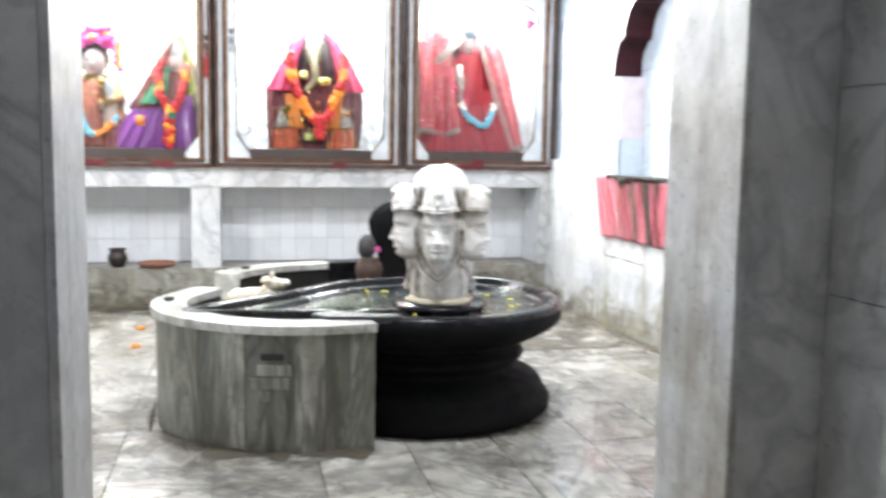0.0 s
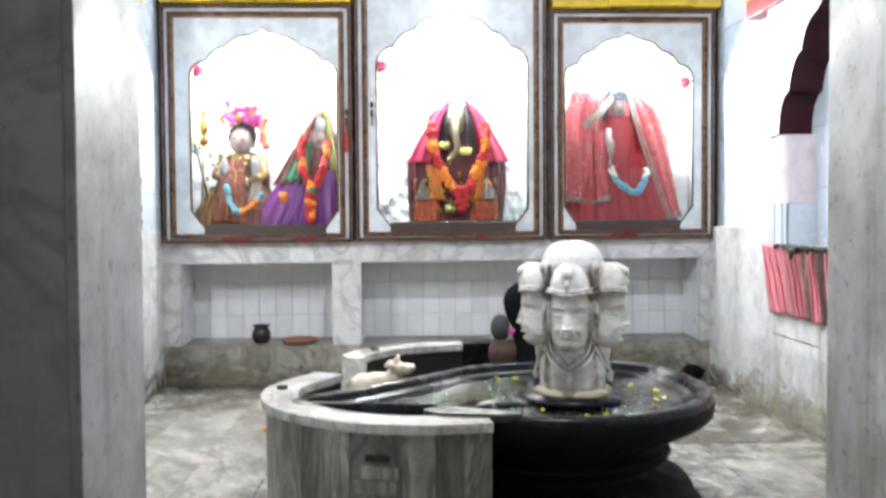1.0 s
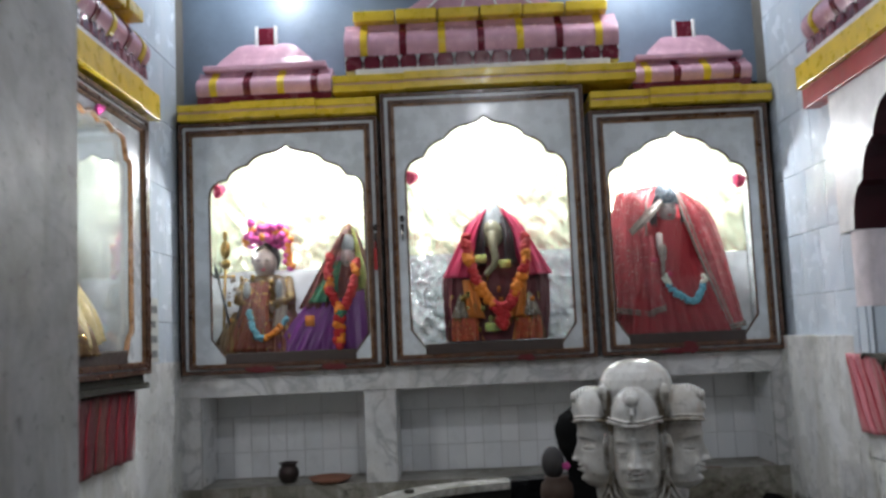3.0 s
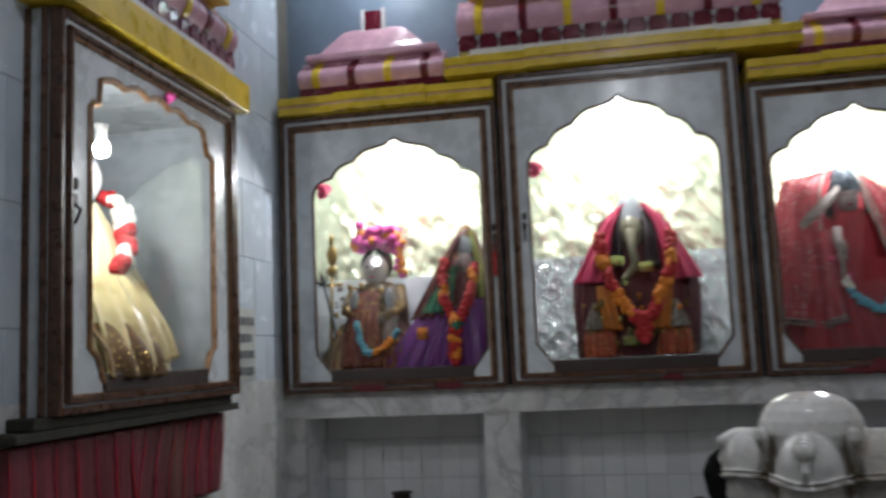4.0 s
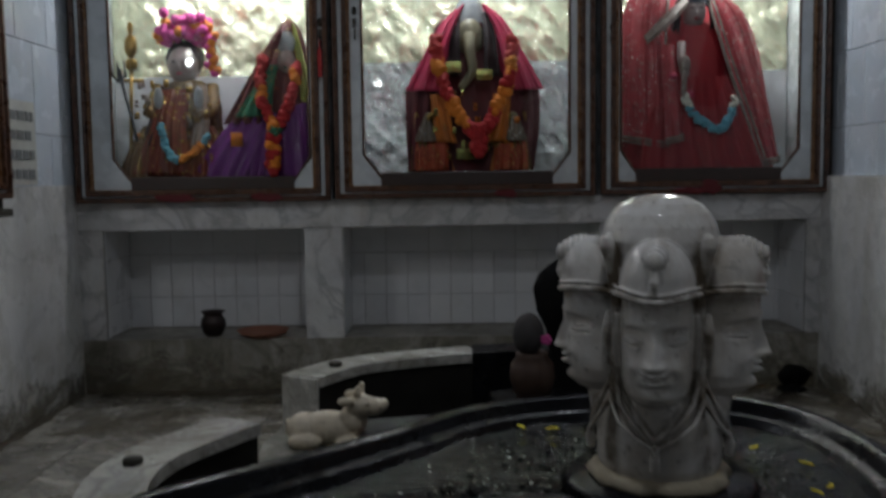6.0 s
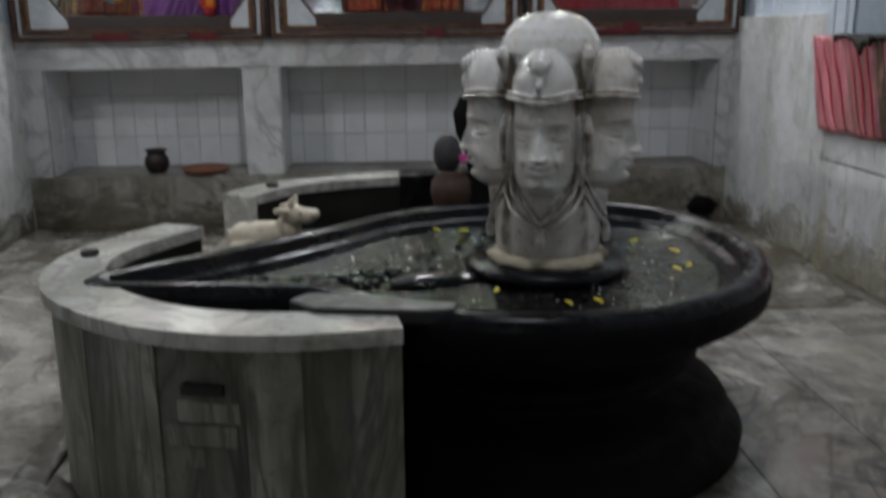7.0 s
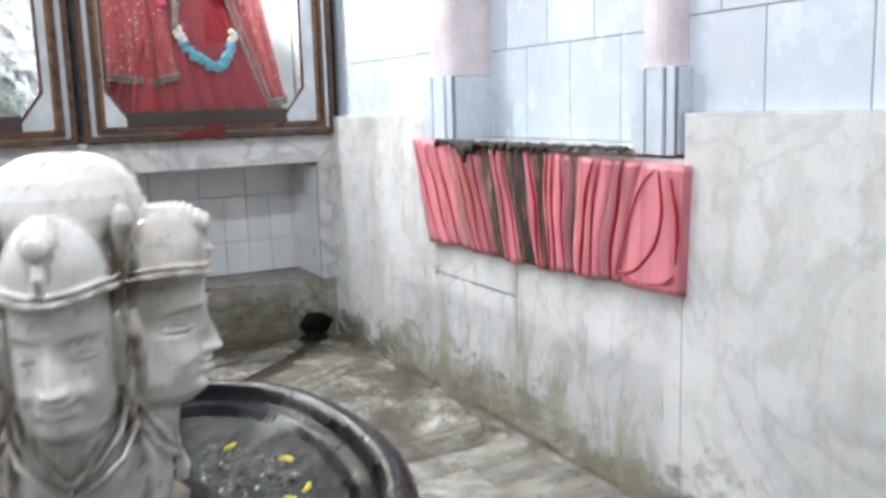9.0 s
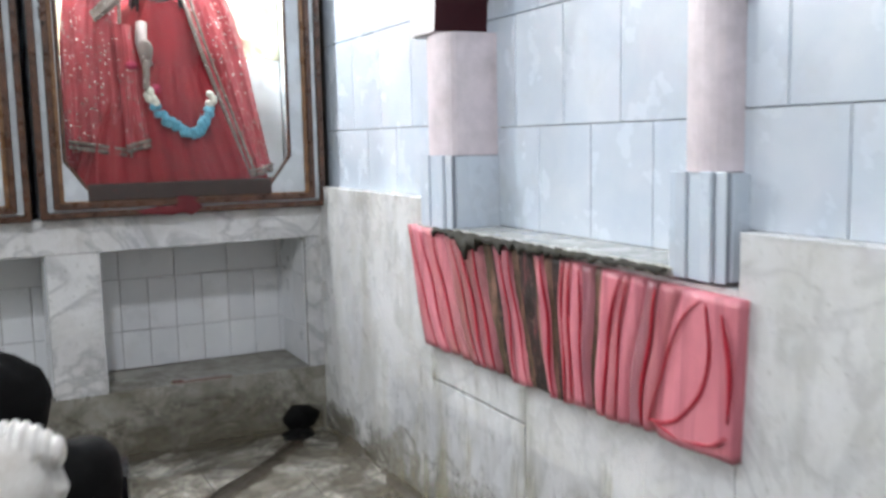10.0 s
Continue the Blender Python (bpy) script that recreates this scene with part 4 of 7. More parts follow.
cabinet("brown-framed glazed cabinet with a pale arched panel and gold film", 0.528, 1.515, 0.872, 2.232, 0.605, 1.385, 1.82, 2.095, 0.46, WHITE_FILM, latch=(0.575, 1.53))
# side cabinet, turned to face +x
SIDE = Matrix.Translation((-1.683, 0, 0)) @ pose(0, 0, 0, 0, 0, 90)
M_GREY_FILM = foil("grey_film", (0.5, 0.52, 0.54), 4.0, 0.35, (1, 1, 1), 0.3)
M_GREY_FILM.node_tree.nodes["Principled BSDF"].inputs["Metallic"].default_value = 0.35
cabinet("brown wooden wall cabinet with a notched glass door", 3.37, 4.60, 0.905, 2.10, 3.54, 4.40, 1.86, 1.985, 0.66, [M_GREY_FILM, M_GREY_FILM], m=SIDE, notched=True)

CAB_LIGHTS = [(-1.17, 5.55, 2.09, 20.0), (-0.06, 5.55, 2.2, 23.5), (0.99, 5.55, 2.06, 20.0), (-1.742, 3.69, 1.745, 13.0)]
M_BULB = glow("bulb_glow", (1.0, 0.98, 0.93), 60.0)


def bulb(place, watts, cord=0.0, label="glowing white bulb in a plain holder"):
    top = thing("light_bulb", label, "lamp", place, "bulbs")
    bm = bmesh.new()
    lathe(bm, [(0.001, -0.03), (0.018, -0.024), (0.026, -0.005), (0.024, 0.012), (0.014, 0.026)], steps=20)
    part("globe", bm, M_BULB, top, smooth=True)
    bm = bmesh.new()
    lathe(bm, [(0.016, 0.024), (0.018, 0.03), (0.018, 0.07), (0.024, 0.074), (0.024, 0.08)], steps=16)
    part("holder", bm, M_WHITE, top, smooth=True)
    if watts:
        point_lamp("cabinet_light", (place[0], place[1], place[2] - 0.06), watts, 0.025)
    if cord:
        bm = bmesh.new()
        tube(bm, [(0, 0, 0.075), (0, 0, cord)], 0.004, 6)
        part("cord", bm, M_DARKPLASTIC, top)
    return top


for x, y, z, watts in CAB_LIGHTS:
    bulb((x, y, z), watts)
for place in BULBS:
    bulb(place, 0, CEIL - place[2])

# ---- cornices and little roofs over the cabinets ----


def cornice(x0, x1, z0, z1, cuts, y=5.30):
    top = thing("yellow_cornice", "stepped yellow painted cornice with a thin pink line", "cornice", group="cornices")
    xs = [x0, *cuts, x1]
    for k, (a, b) in enumerate(zip(xs, xs[1:])):
        p = 0.014 * (k % 2)
        h = (z1 - z0)
        bm = boxes((a, b, y - p, 5.58, z0 + 0.004 * (k % 2), z0 + h * 0.42), (a + 0.001, b - 0.001, y + 0.006 - p, 5.58, z0 + h * 0.42, z0 + h * 0.56), (a, b, y - p - 0.006, 5.58, z0 + h * 0.56, z1 + 0.004 * (k % 2)))
        for f in bm.faces:
            zc = f.calc_center_median().z
            f.material_index = 1 if z0 + h * 0.43 < zc < z0 + h * 0.55 else 0
        bevel(bm, 0.003)
        part("segment", bm, [M_YELLOW, M_PINK], top)
    return top


cornice(-1.755, -0.65, 2.268, 2.355, [-1.455, -0.985])
cornice(-0.885, 0.798, 2.39, 2.482, [-0.486, 0.413])
cornice(0.535, 1.535, 2.238, 2.325, [0.86, 1.36])


def little_roof(x0, x1, z0, s, big=False):
    """A pink barrel roof in relief with maroon and yellow ribs."""
    top = thing("relief_roof", "glossy pink barrel roof in plaster relief with maroon and yellow bands", "roof", group="roofs over the cabinets")
    z = z0
    if big:
        bm = boxes((x0 + 0.06, x1 - 0.06, 5.33, 5.58, z, z + 0.04))
        bevel(bm, 0.004)
        part("white_strip", bm, M_WHITE, top)
        z += 0.04
        n = 15
        w = (x1 - x0) / n
        for k in range(n):
            bm = bmesh.new()
            a, b = x0 + w * k + 0.006, x0 + w * (k + 1) - 0.006
            r = (b - a) / 2
            plate(bm, [(a, z + 0.002), (b, z + 0.002), *[((a + b) / 2 + r * math.cos(t), z + 0.042 + 0.04 * math.sin(t)) for t in [math.pi * j / 10 for j in range(11)]]], [], 5.352, 5.4)
            bevel(bm, 0.004, 2)
            part("petal", bm, M_MAROON, top)
        bm = boxes((x0, x1, 5.372, 5.58, z, z + 0.09))
        part("petal_backing", bm, M_WHITE, top)
        z += 0.085
    else:
        bm = boxes((x0, x1, 5.36, 5.58, z, z + 0.06 * s))
        bevel(bm, 0.006)
        part("base_band", bm, M_MAROON, top)
        z += 0.06 * s
    h = (0.2 if big else 0.15 * s)
    prof = [(5.37 - 0.055 * math.sin(math.pi * min(t * 1.15, 1)) + 0.06 * t, z + h * t) for t in [j / 12 for j in range(13)]]

    def vault(a, b, out, name, mt):
        bm = bmesh.new()
        f = [[bm.verts.new((x, y - out, zz)) for y, zz in prof] + [bm.verts.new((x, 5.58, z + h)), bm.verts.new((x, 5.58, z))] for x in (a, b)]
        n = len(f[0])
        for k in range(n):
            bm.faces.new((f[0][k], f[0][(k + 1) % n], f[1][(k + 1) % n], f[1][k]))
        bm.faces.new(f[0][::-1])
        bm.faces.new(f[1])
        part(name, bm, mt, top, smooth=False)
    vault(x0, x1, 0, "vault", M_PINK)
    ribs = 7 if big else 4
    for k in range(ribs):
        c = x0 + (x1 - x0) * (k + 0.5) / ribs
        vault(c - 0.02, c + 0.02, 0.006, "rib", M_YELLOW if k % 2 == 0 else M_MAROON)
    z += h
    if big:
        for k in range(6):
            a = x0 + 0.05 + (x1 - x0 - 0.1) * k / 6
            b = a + (x1 - x0 - 0.1) / 6
            bm = boxes((a + 0.004, b - 0.004, 5.36 - 0.01 * (k % 2), 5.58, z, z + 0.062))
            bevel(bm, 0.008)
            part("crest", bm, M_YELLOW, top)
        z += 0.06
        c = (x0 + x1) / 2
        bm = bmesh.new()
        loops = [[bm.verts.new(p) for p in ((c - w, 5.38 + d, zz), (c + w, 5.38 + d, zz), (c + w, 5.58, zz), (c - w, 5.58, zz))] for w, d, zz in ((0.42, 0, z), (0.30, 0.03, z + 0.09), (0.14, 0.07, z + 0.2), (0.08, 0.1, z + 0.3))]
        for a, b in zip(loops, loops[1:]):
            for j in range(4):
                bm.faces.new((a[j], a[(j + 1) % 4], b[(j + 1) % 4], b[j]))
        bm.faces.new(loops[-1])
        part("spire", bm, M_PINK, top)
        for dx in (-0.3, -0.1, 0.1, 0.3):
            bm = bmesh.new()
            tube(bm, [(c + dx, 5.375, z), (c + dx * 0.7, 5.405, z + 0.09), (c + dx * 0.34, 5.445, z + 0.2)], 0.007, 6)
            part("spire_rib", bm, M_WHITE, top)
        for sx in (-1, 1):
            bm = bmesh.new()
            tube(bm, smooth_line([(c + sx * 0.1, 5.36, z + 0.14), (c + sx * 0.26, 5.34, z + 0.13), (c + sx * 0.4, 5.34, z + 0.17), (c + sx * 0.5, 5.36, z + 0.24)], 5), 0.03, 8)
            part("scroll", bm, M_MAROON, top, smooth=True)
    else:
        bm = boxes((x0 + 0.03, x1 - 0.03, 5.375, 5.58, z, z + 0.035 * s))
        bevel(bm, 0.008)
        part("band", bm, M_PINK, top)
        z += 0.035 * s
        c, w = (x0 + x1) / 2, (x1 - x0) / 2
        bm = bmesh.new()
        loops = [[bm.verts.new(p) for p in ((c - a * w, 5.40 + d, zz), (c + a * w, 5.40 + d, zz), (c + a * w, 5.58, zz), (c - a * w, 5.58, zz))] for a, d, zz in ((0.74, 0, z), (0.66, 0.02, z + 0.04 * s), (0.42, 0.05, z + 0.125 * s), (0.3, 0.07, z + 0.14 * s))]
        for a, b in zip(loops, loops[1:]):
            for j in range(4):
                bm.faces.new((a[j], a[(j + 1) % 4], b[(j + 1) % 4], b[j]))
        bm.faces.new(loops[-1])
        part("spire", bm, M_PINK, top)
        z += 0.14 * s
        for dx in (-0.055, 0.055):
            bm = bmesh.new()
            tube(bm, [(c + dx, 5.46, z - 0.02), (c + dx, 5.46, z + 0.1 * s)], 0.012, 8)
            part("finial", bm, M_WHITE, top)
        bm = boxes((c - 0.045, c + 0.045, 5.455, 5.5, z - 0.02, z + 0.09 * s))
        part("crown", bm, M_MAROON, top)
    return top


little_roof(-1.66, -0.90, 2.357, 1.0)
little_roof(-0.82, 0.725, 2.484, 1.0, True)
little_roof(0.79, 1.45, 2.327, 0.9)
pendant = thing("pendant_lamp", "white shaded lamp hanging from the ceiling on a cord", "lamp", (0.1, 2.33, 3.15))
bm = bmesh.new()
lathe(bm, [(0.10, 0.0), (0.102, 0.004), (0.075, 0.05), (0.04, 0.085), (0.02, 0.1), (0.018, 0.1), (0.036, 0.083), (0.07, 0.048), (0.096, 0.002)], steps=32)
part("shade", bm, M_WHITE, pendant, smooth=True)
bm = bmesh.new()
tube(bm, [(0, 0, 0.09), (0, 0, CEIL - 3.15)], 0.004, 8)
part("cord", bm, M_DARKPLASTIC, pendant)

# ---- side shrines: matrices that turn work built for the far wall to the side walls ----
TO_EAST = Matrix.Translation((1.5, 0, 0)) @ pose(0, 0, 0, 0, 0, -90) @ Matrix.Translation((0, -5.355, 0))
TO_WEST = Matrix.Translation((-1.683, 0, 0)) @ pose(0, 0, 0, 0, 0, 90) @ Matrix.Translation((0, -5.355, 0))
for ob in (little_roof(3.36, 4.62, 2.235, 1.0, True),):
    ob.matrix_basis = TO_WEST
for ob in (little_roof(-4.72, -3.06, 2.245, 1.0, True),):
    ob.matrix_basis = TO_EAST
top = thing("yellow_cornice", "plain bright yellow cornice board over the wall cabinet", "cornice", m=TO_WEST)
for a, b, p in ((3.3, 4.42, 0.012), (4.42, 4.68, 0.0)):
    bm = boxes((a, b, 5.315 - p, 5.47, 2.112, 2.235))
    bevel(bm, 0.004)
    part("segment", bm, M_YELLOW, top)
top = thing("painted_cornice", "yellow and red painted cornice over the arched wall shrine", "cornice", m=TO_EAST)
for nm, z0, z1, y, mt in (("red_board", 2.035, 2.13, 5.325, M_RED), ("yellow_board", 2.13, 2.243, 5.30, M_YELLOW)):
    bm = boxes((-4.74, -3.04, y, 5.42, z0, z1))
    bevel(bm, 0.004)
    part(nm, bm, mt, top)

shrine = thing("wall_shrine", "empty arched wall shrine with pale pink columns and a marble ledge", "shrine", m=TO_EAST)
bm = bmesh.new()
plate(bm, [(-4.5, 1.395), (-4.345, 1.395), *arch(-4.34, -3.37, 1.41, 1.985), (-3.365, 1.395), (-3.23, 1.395), (-3.23, 2.035), (-4.5, 2.035)], [], 5.345, 5.49)
part("arch_panel", bm, M_WHITE, shrine, "white painted arch panel")
bm = bmesh.new()
pts = arch(-4.337, -3.373, 1.4, 1.982)
pts = [(-4.47, 1.397), (-4.36, 1.397)] + pts + [(-3.35, 1.397), (-3.25, 1.397)]
f, r = [bm.verts.new((x, 5.338, z)) for x, z in pts], [bm.verts.new((x, 5.515, z)) for x, z in pts]
for k in range(len(pts) - 1):
    bm.faces.new((f[k], f[k + 1], r[k + 1], r[k]))
bmesh.ops.solidify(bm, geom=bm.faces[:], thickness=0.01)
part("soffit", bm, M_SOFFIT, shrine, "dark maroon foiled soffit")
for c0, c1, p0, p1, ped0, ped1 in ((-4.445, -4.283, -4.475, -4.277, 0.866, 1.063), (-3.39, -3.284, -3.415, -3.27, 0.852, 1.04)):
    bm = bmesh.new()
    w, pr = (c1 - c0) / 2, []
    for k in range(13):
        a = math.pi * k / 12
        pr.append(((c0 + c1) / 2 - w * math.cos(a), 5.395 - 0.05 * math.sin(a) ** 0.7))
    pr += [(c1, 5.512), (c0, 5.512)]
    lo, hi = [bm.verts.new((x, y, ped1 + 0.002)) for x, y in pr], [bm.verts.new((x, y, 1.394)) for x, y in pr]
    n = len(pr)
    for k in range(n):
        bm.faces.new((lo[k], lo[(k + 1) % n], hi[(k + 1) % n], hi[k]))
    bm.faces.new(lo[::-1])
    bm.faces.new(hi)
    part("shaft", bm, M_PALE_PINK, shrine, "pale pink rounded shaft", smooth=False)
    bm = boxes((p0 + 0.004, p1, 5.366, 5.514, ped0, ped1))
    bevel(bm, 0.002)
    part("pedestal", bm, M_TILE, shrine, "pale blue tiled column base")
    part("joint", boxes((p0 + 0.006, p1 - 0.006, 5.3555, 5.3655, ped0 - 0.001, ped1 + 0.001)), M_PALE_JOINT, shrine, "grey grout between the flutes")
    x = p0
    for share, proud in ((0.16, 0.0), (0.2, 0.006), (0.24, 0.002), (0.2, 0.008), (0.2, 0.0)):
        b = x + share * (p1 - p0)
        bm = boxes((x + 0.0015, b - 0.0015, 5.351 - proud, 5.355, ped0 - 0.002, ped1 + 0.003))
        bevel(bm, 0.002)
        part("flute", bm, M_TILE, shrine)
        x = b
bm = boxes((-4.5, -3.4, 5.35, 5.52, 0.845, 0.8675))
bevel(bm, 0.004)
part("ledge", bm, M_COPING, shrine, "white marble ledge with a sooty broken edge")


def drape_mat(name, pink, shade, streak):
    """Painted plaster: pink and dusky bands that run down, with soot streaks."""
    m = mat(name, pink, 0.45)
    v = coords(m)
    bands = ramp(m, noisy(m, coords(m, (1, 9, 0.5)), 2.4, 3, 0.5), [(0.36, pink), (0.46, shade), (0.55, pink)])
    c = mixed(m, ramp(m, noisy(m, v, 14, 5, 0.65), [(0.45, grey(0)), (0.75, grey(0.5))]), bands, shade)
    place = node(m, "ShaderNodeSeparateXYZ")
    link(m, v, place.inputs[0])
    wander = node(m, "ShaderNodeMath")
    wander.operation = "MULTIPLY_ADD"
    wander.inputs[1].default_value = 0.09
    link(m, noisy(m, coords(m, (1, 6, 2.5)), 2.0, 4, 0.6), wander.inputs[0])
    link(m, place.outputs["Y"], wander.inputs[2])
    spread = node(m, "ShaderNodeMapRange")
    link(m, wander.outputs[0], spread.inputs["Value"])
    spread.inputs["From Min"].default_value, spread.inputs["From Max"].default_value = 3.545, 4.745
    olive = ramp(m, spread.outputs[0], [(0.51, grey(0)), (0.54, grey(streak)), (0.59, grey(streak)), (0.63, grey(0.2)), (0.66, grey(0))])
    c = mixed(m, olive, c, (0.13, 0.085, 0.045))
    brown = ramp(m, spread.outputs[0], [(0.25, grey(0)), (0.28, grey(0.7 * streak)), (0.31, grey(0.6 * streak)), (0.335, grey(0.1))])
    c = mixed(m, brown, c, (0.12, 0.04, 0.03))
    black = ramp(m, spread.outputs[0], [(0.34, grey(0)), (0.37, grey(streak)), (0.43, grey(streak)), (0.45, grey(0.25)), (0.47, grey(0.3)), (0.485, grey(streak)), (0.51, grey(streak)), (0.535, grey(0.15)), (0.56, grey(0))])
    c = mixed(m, mixed(m, 1.0, black, ramp(m, noisy(m, v, 18, 5, 0.7), [(0.3, grey(0.55)), (0.55, grey(1))]), "MULTIPLY"), c, (0.018, 0.015, 0.01))
    surface(m, "Base Color", c)
    surface(m, "Roughness", ramp(m, noisy(m, v, 20, 4), [(0.3, grey(0.3)), (0.7, grey(0.6))]))
    bump(m, noisy(m, v, 45, 4), 0.15, 0.004)
    return m


M_DRAPE = drape_mat("drape_pink", (0.68, 0.225, 0.265), (0.5, 0.15, 0.185), 0.4)
M_DRAPE_ROSE = drape_mat("drape_rose", (0.56, 0.19, 0.21), (0.44, 0.13, 0.155), 0.5)
M_DRAPE_MAUVE = drape_mat("drape_mauve", (0.38, 0.15, 0.17), (0.28, 0.1, 0.12), 0.5)
# Darker copy of the pink: the shade under the cabinet is in its colour.
M_DRAPE_SHADED = drape_mat("drape_shaded", (0.19, 0.03, 0.045), (0.11, 0.015, 0.022), 0.4)
M_DRAPE_RED = plain("drape_red", (0.46, 0.018, 0.04), 0.4, 0.3, scale=20)


def streaked(name, base, stain, low, high):
    """Plaster with greasy runs that go down in threads and blots."""
    m = mat(name, base, 0.6)
    threads = noisy(m, coords(m, (1, 16, 1.4)), 3.0, 5, 0.65, 0.4)
    blots = noisy(m, coords(m, (1, 1.6, 1)), 11, 6, 0.75, 0.5)
    c = mixed(m, ramp(m, mixed(m, 0.5, threads, blots), [(low, grey(0.98)), (high, grey(0.1))]), base, stain)
    surface(m, "Base Color", mixed(m, ramp(m, noisy(m, coords(m), 34, 4, 0.7), [(0.55, grey(0)), (0.7, grey(0.5))]), c, (0.24, 0.15, 0.11)))
    surface(m, "Roughness", ramp(m, blots, [(0.35, grey(0.35)), (0.65, grey(0.75))]))
    bump(m, mixed(m, 0.5, threads, blots), 0.5, 0.012)
    return m


M_STREAK = streaked("soot_streak", (0.34, 0.1, 0.11), (0.016, 0.013, 0.01), 0.53, 0.7)
M_OLIVE = streaked("greasy_streak", (0.36, 0.18, 0.13), (0.065, 0.045, 0.022), 0.48, 0.65)
M_SOOT = plain("soot_crust", (0.035, 0.032, 0.022), 0.8, 0.5, scale=25, relief=0.5, dirt=(0.06, 0.058, 0.035))


def drape(label, m, top_line, low_line, folds, mats, edges, seed):
    """A painted plaster drape in relief. Lines are (x0, x1, z0, z1); folds are (share of the ledge, share of the hem, tint, painted edge)."""
    rnd = random.Random(seed)
    top = thing("plaster_drape", label, "drape", m=m)

    def spot(w, v, out):
        """v runs from the hem up to the ledge."""
        xa, xb = top_line[0] + (top_line[1] - top_line[0]) * w, low_line[0] + (low_line[1] - low_line[0]) * w
        za, zb = top_line[2] + (top_line[3] - top_line[2]) * w, low_line[2] + (low_line[3] - low_line[2]) * w
        zb += 0.005 * math.sin(w * 9) + 0.003 * math.sin(w * 41)
        return Vector((xb + (xa - xb) * v, 5.34 - out, zb + (za - zb) * v))

    def lean(f, v):
        """A fold's share at height v: those that spread to one side sweep low, the others high."""
        return f[1] + (f[0] - f[1]) * v ** (0.65 if f[1] > f[0] else 1.7) + 0.003 * math.sin(8 * v + 40 * f[0]) * min(1, 12 * f[0]) * min(1, 12 - 12 * f[0])
    bm, nz = bmesh.new(), 18
    cols, tints = [], []
    for a, b in zip(folds, folds[1:]):
        low = 0.0 if a[2] in (3, 4) else 1.0
        for q, out in ((0.0, -0.004), (0.12, 0.007), (0.42, 0.013), (0.78, 0.01), (0.97, 0.002)):
            col = []
            for j in range(nz + 1):
                v = j / nz
                w = lean(a, v) * (1 - q) + lean(b, v) * q
                col.append(bm.verts.new(spot(w, v, out * low * (0.75 + 0.25 * math.sin(5 * v + 9 * a[0])) - 0.003 * (1 - low) + (1 - low) * 0.003 * noise.noise(Vector((w * 90, v * 25, 0))))))
            cols.append(col)
            tints.append(a[2])
    cols.append([bm.verts.new(spot(1.0, j / nz, 0.002)) for j in range(nz + 1)])
    for p, q, tint in zip(cols, cols[1:], tints):
        for j in range(nz):
            bm.faces.new((p[j], q[j], q[j + 1], p[j + 1])).material_index = tint
    ext = bmesh.ops.extrude_edge_only(bm, edges=[e for e in bm.edges if len(e.link_faces) == 1])
    for v in ext["geom"]:
        if isinstance(v, bmesh.types.BMVert):
            v.co.y = 5.366
    part("sheet", bm, mats[:5], top, smooth=True)
    lines = [[(lean(f, v), v) for v in (0.97 - 0.95 * k / 12 for k in range(13))] for f in folds if f[3]]
    lines += [[(p.x, p.y) for p in smooth_line([(u, v, 0) for u, v in line], 6)] for line in edges]
    for line in lines:
        r, n = rnd.choice((0.0028, 0.0036, 0.0046)), len(line)
        bm = bmesh.new()
        tube(bm, [spot(min(max(u, 0.004), 0.996), v, 0.0085 + 0.002 * math.sin(9 * v)) for u, v in line], r, 6, taper=[0.45 + 0.55 * math.sin(math.pi * k / (n - 1)) * rnd.uniform(0.75, 1.25) for k in range(n)])
        part("fold_line", bm, mats[5], top, smooth=True)
    return top


FOLDS = [(0.0, 0.0, 1, 0), (0.014, 0.083, 0, 1), (0.071, 0.145, 1, 1), (0.13, 0.197, 0, 1), (0.172, 0.239, 1, 0), (0.214, 0.285, 0, 1), (0.257, 0.312, 1, 1), (0.304, 0.35, 1, 1),
         (0.33, 0.366, 4, 0), (0.362, 0.392, 3, 0), (0.384, 0.407, 0, 0), (0.413, 0.432, 0, 1), (0.439, 0.478, 4, 1), (0.46, 0.492, 3, 0), (0.508, 0.524, 4, 0), (0.523, 0.536, 0, 0), (0.55, 0.562, 4, 1), (0.572, 0.572, 3, 0), (0.6, 0.59, 1, 0), (0.613, 0.598, 1, 1), (0.631, 0.617, 0, 1), (0.66, 0.652, 2, 1),
         (0.697, 0.669, 4, 0), (0.714, 0.685, 0, 0), (0.766, 0.711, 1, 1), (0.781, 0.743, 0, 1), (0.822, 0.772, 2, 0), (0.85, 0.81, 1, 1), (0.895, 0.835, 0, 0), (1.0, 1.0, 0, 0)]
drape("pink plaster drape in relief with red folds and sooty streaks", TO_EAST, (-4.54, -3.222, 0.862, 0.83), (-4.44, -3.235, 0.522, 0.543), FOLDS, (M_DRAPE, M_DRAPE_ROSE, M_DRAPE_MAUVE, M_STREAK, M_OLIVE, M_DRAPE_RED),
      ([(0.94, 0.97), (0.905, 0.84), (0.872, 0.6), (0.852, 0.35), (0.826, 0.06)], [(0.945, 0.95), (0.953, 0.65), (0.94, 0.38), (0.905, 0.2), (0.87, 0.12), (0.83, 0.085)],
       [(0.975, 0.9), (0.99, 0.6), (0.994, 0.25)], [(0.993, 0.16), (0.96, 0.06), (0.9, 0.045), (0.85, 0.08)]), 4)
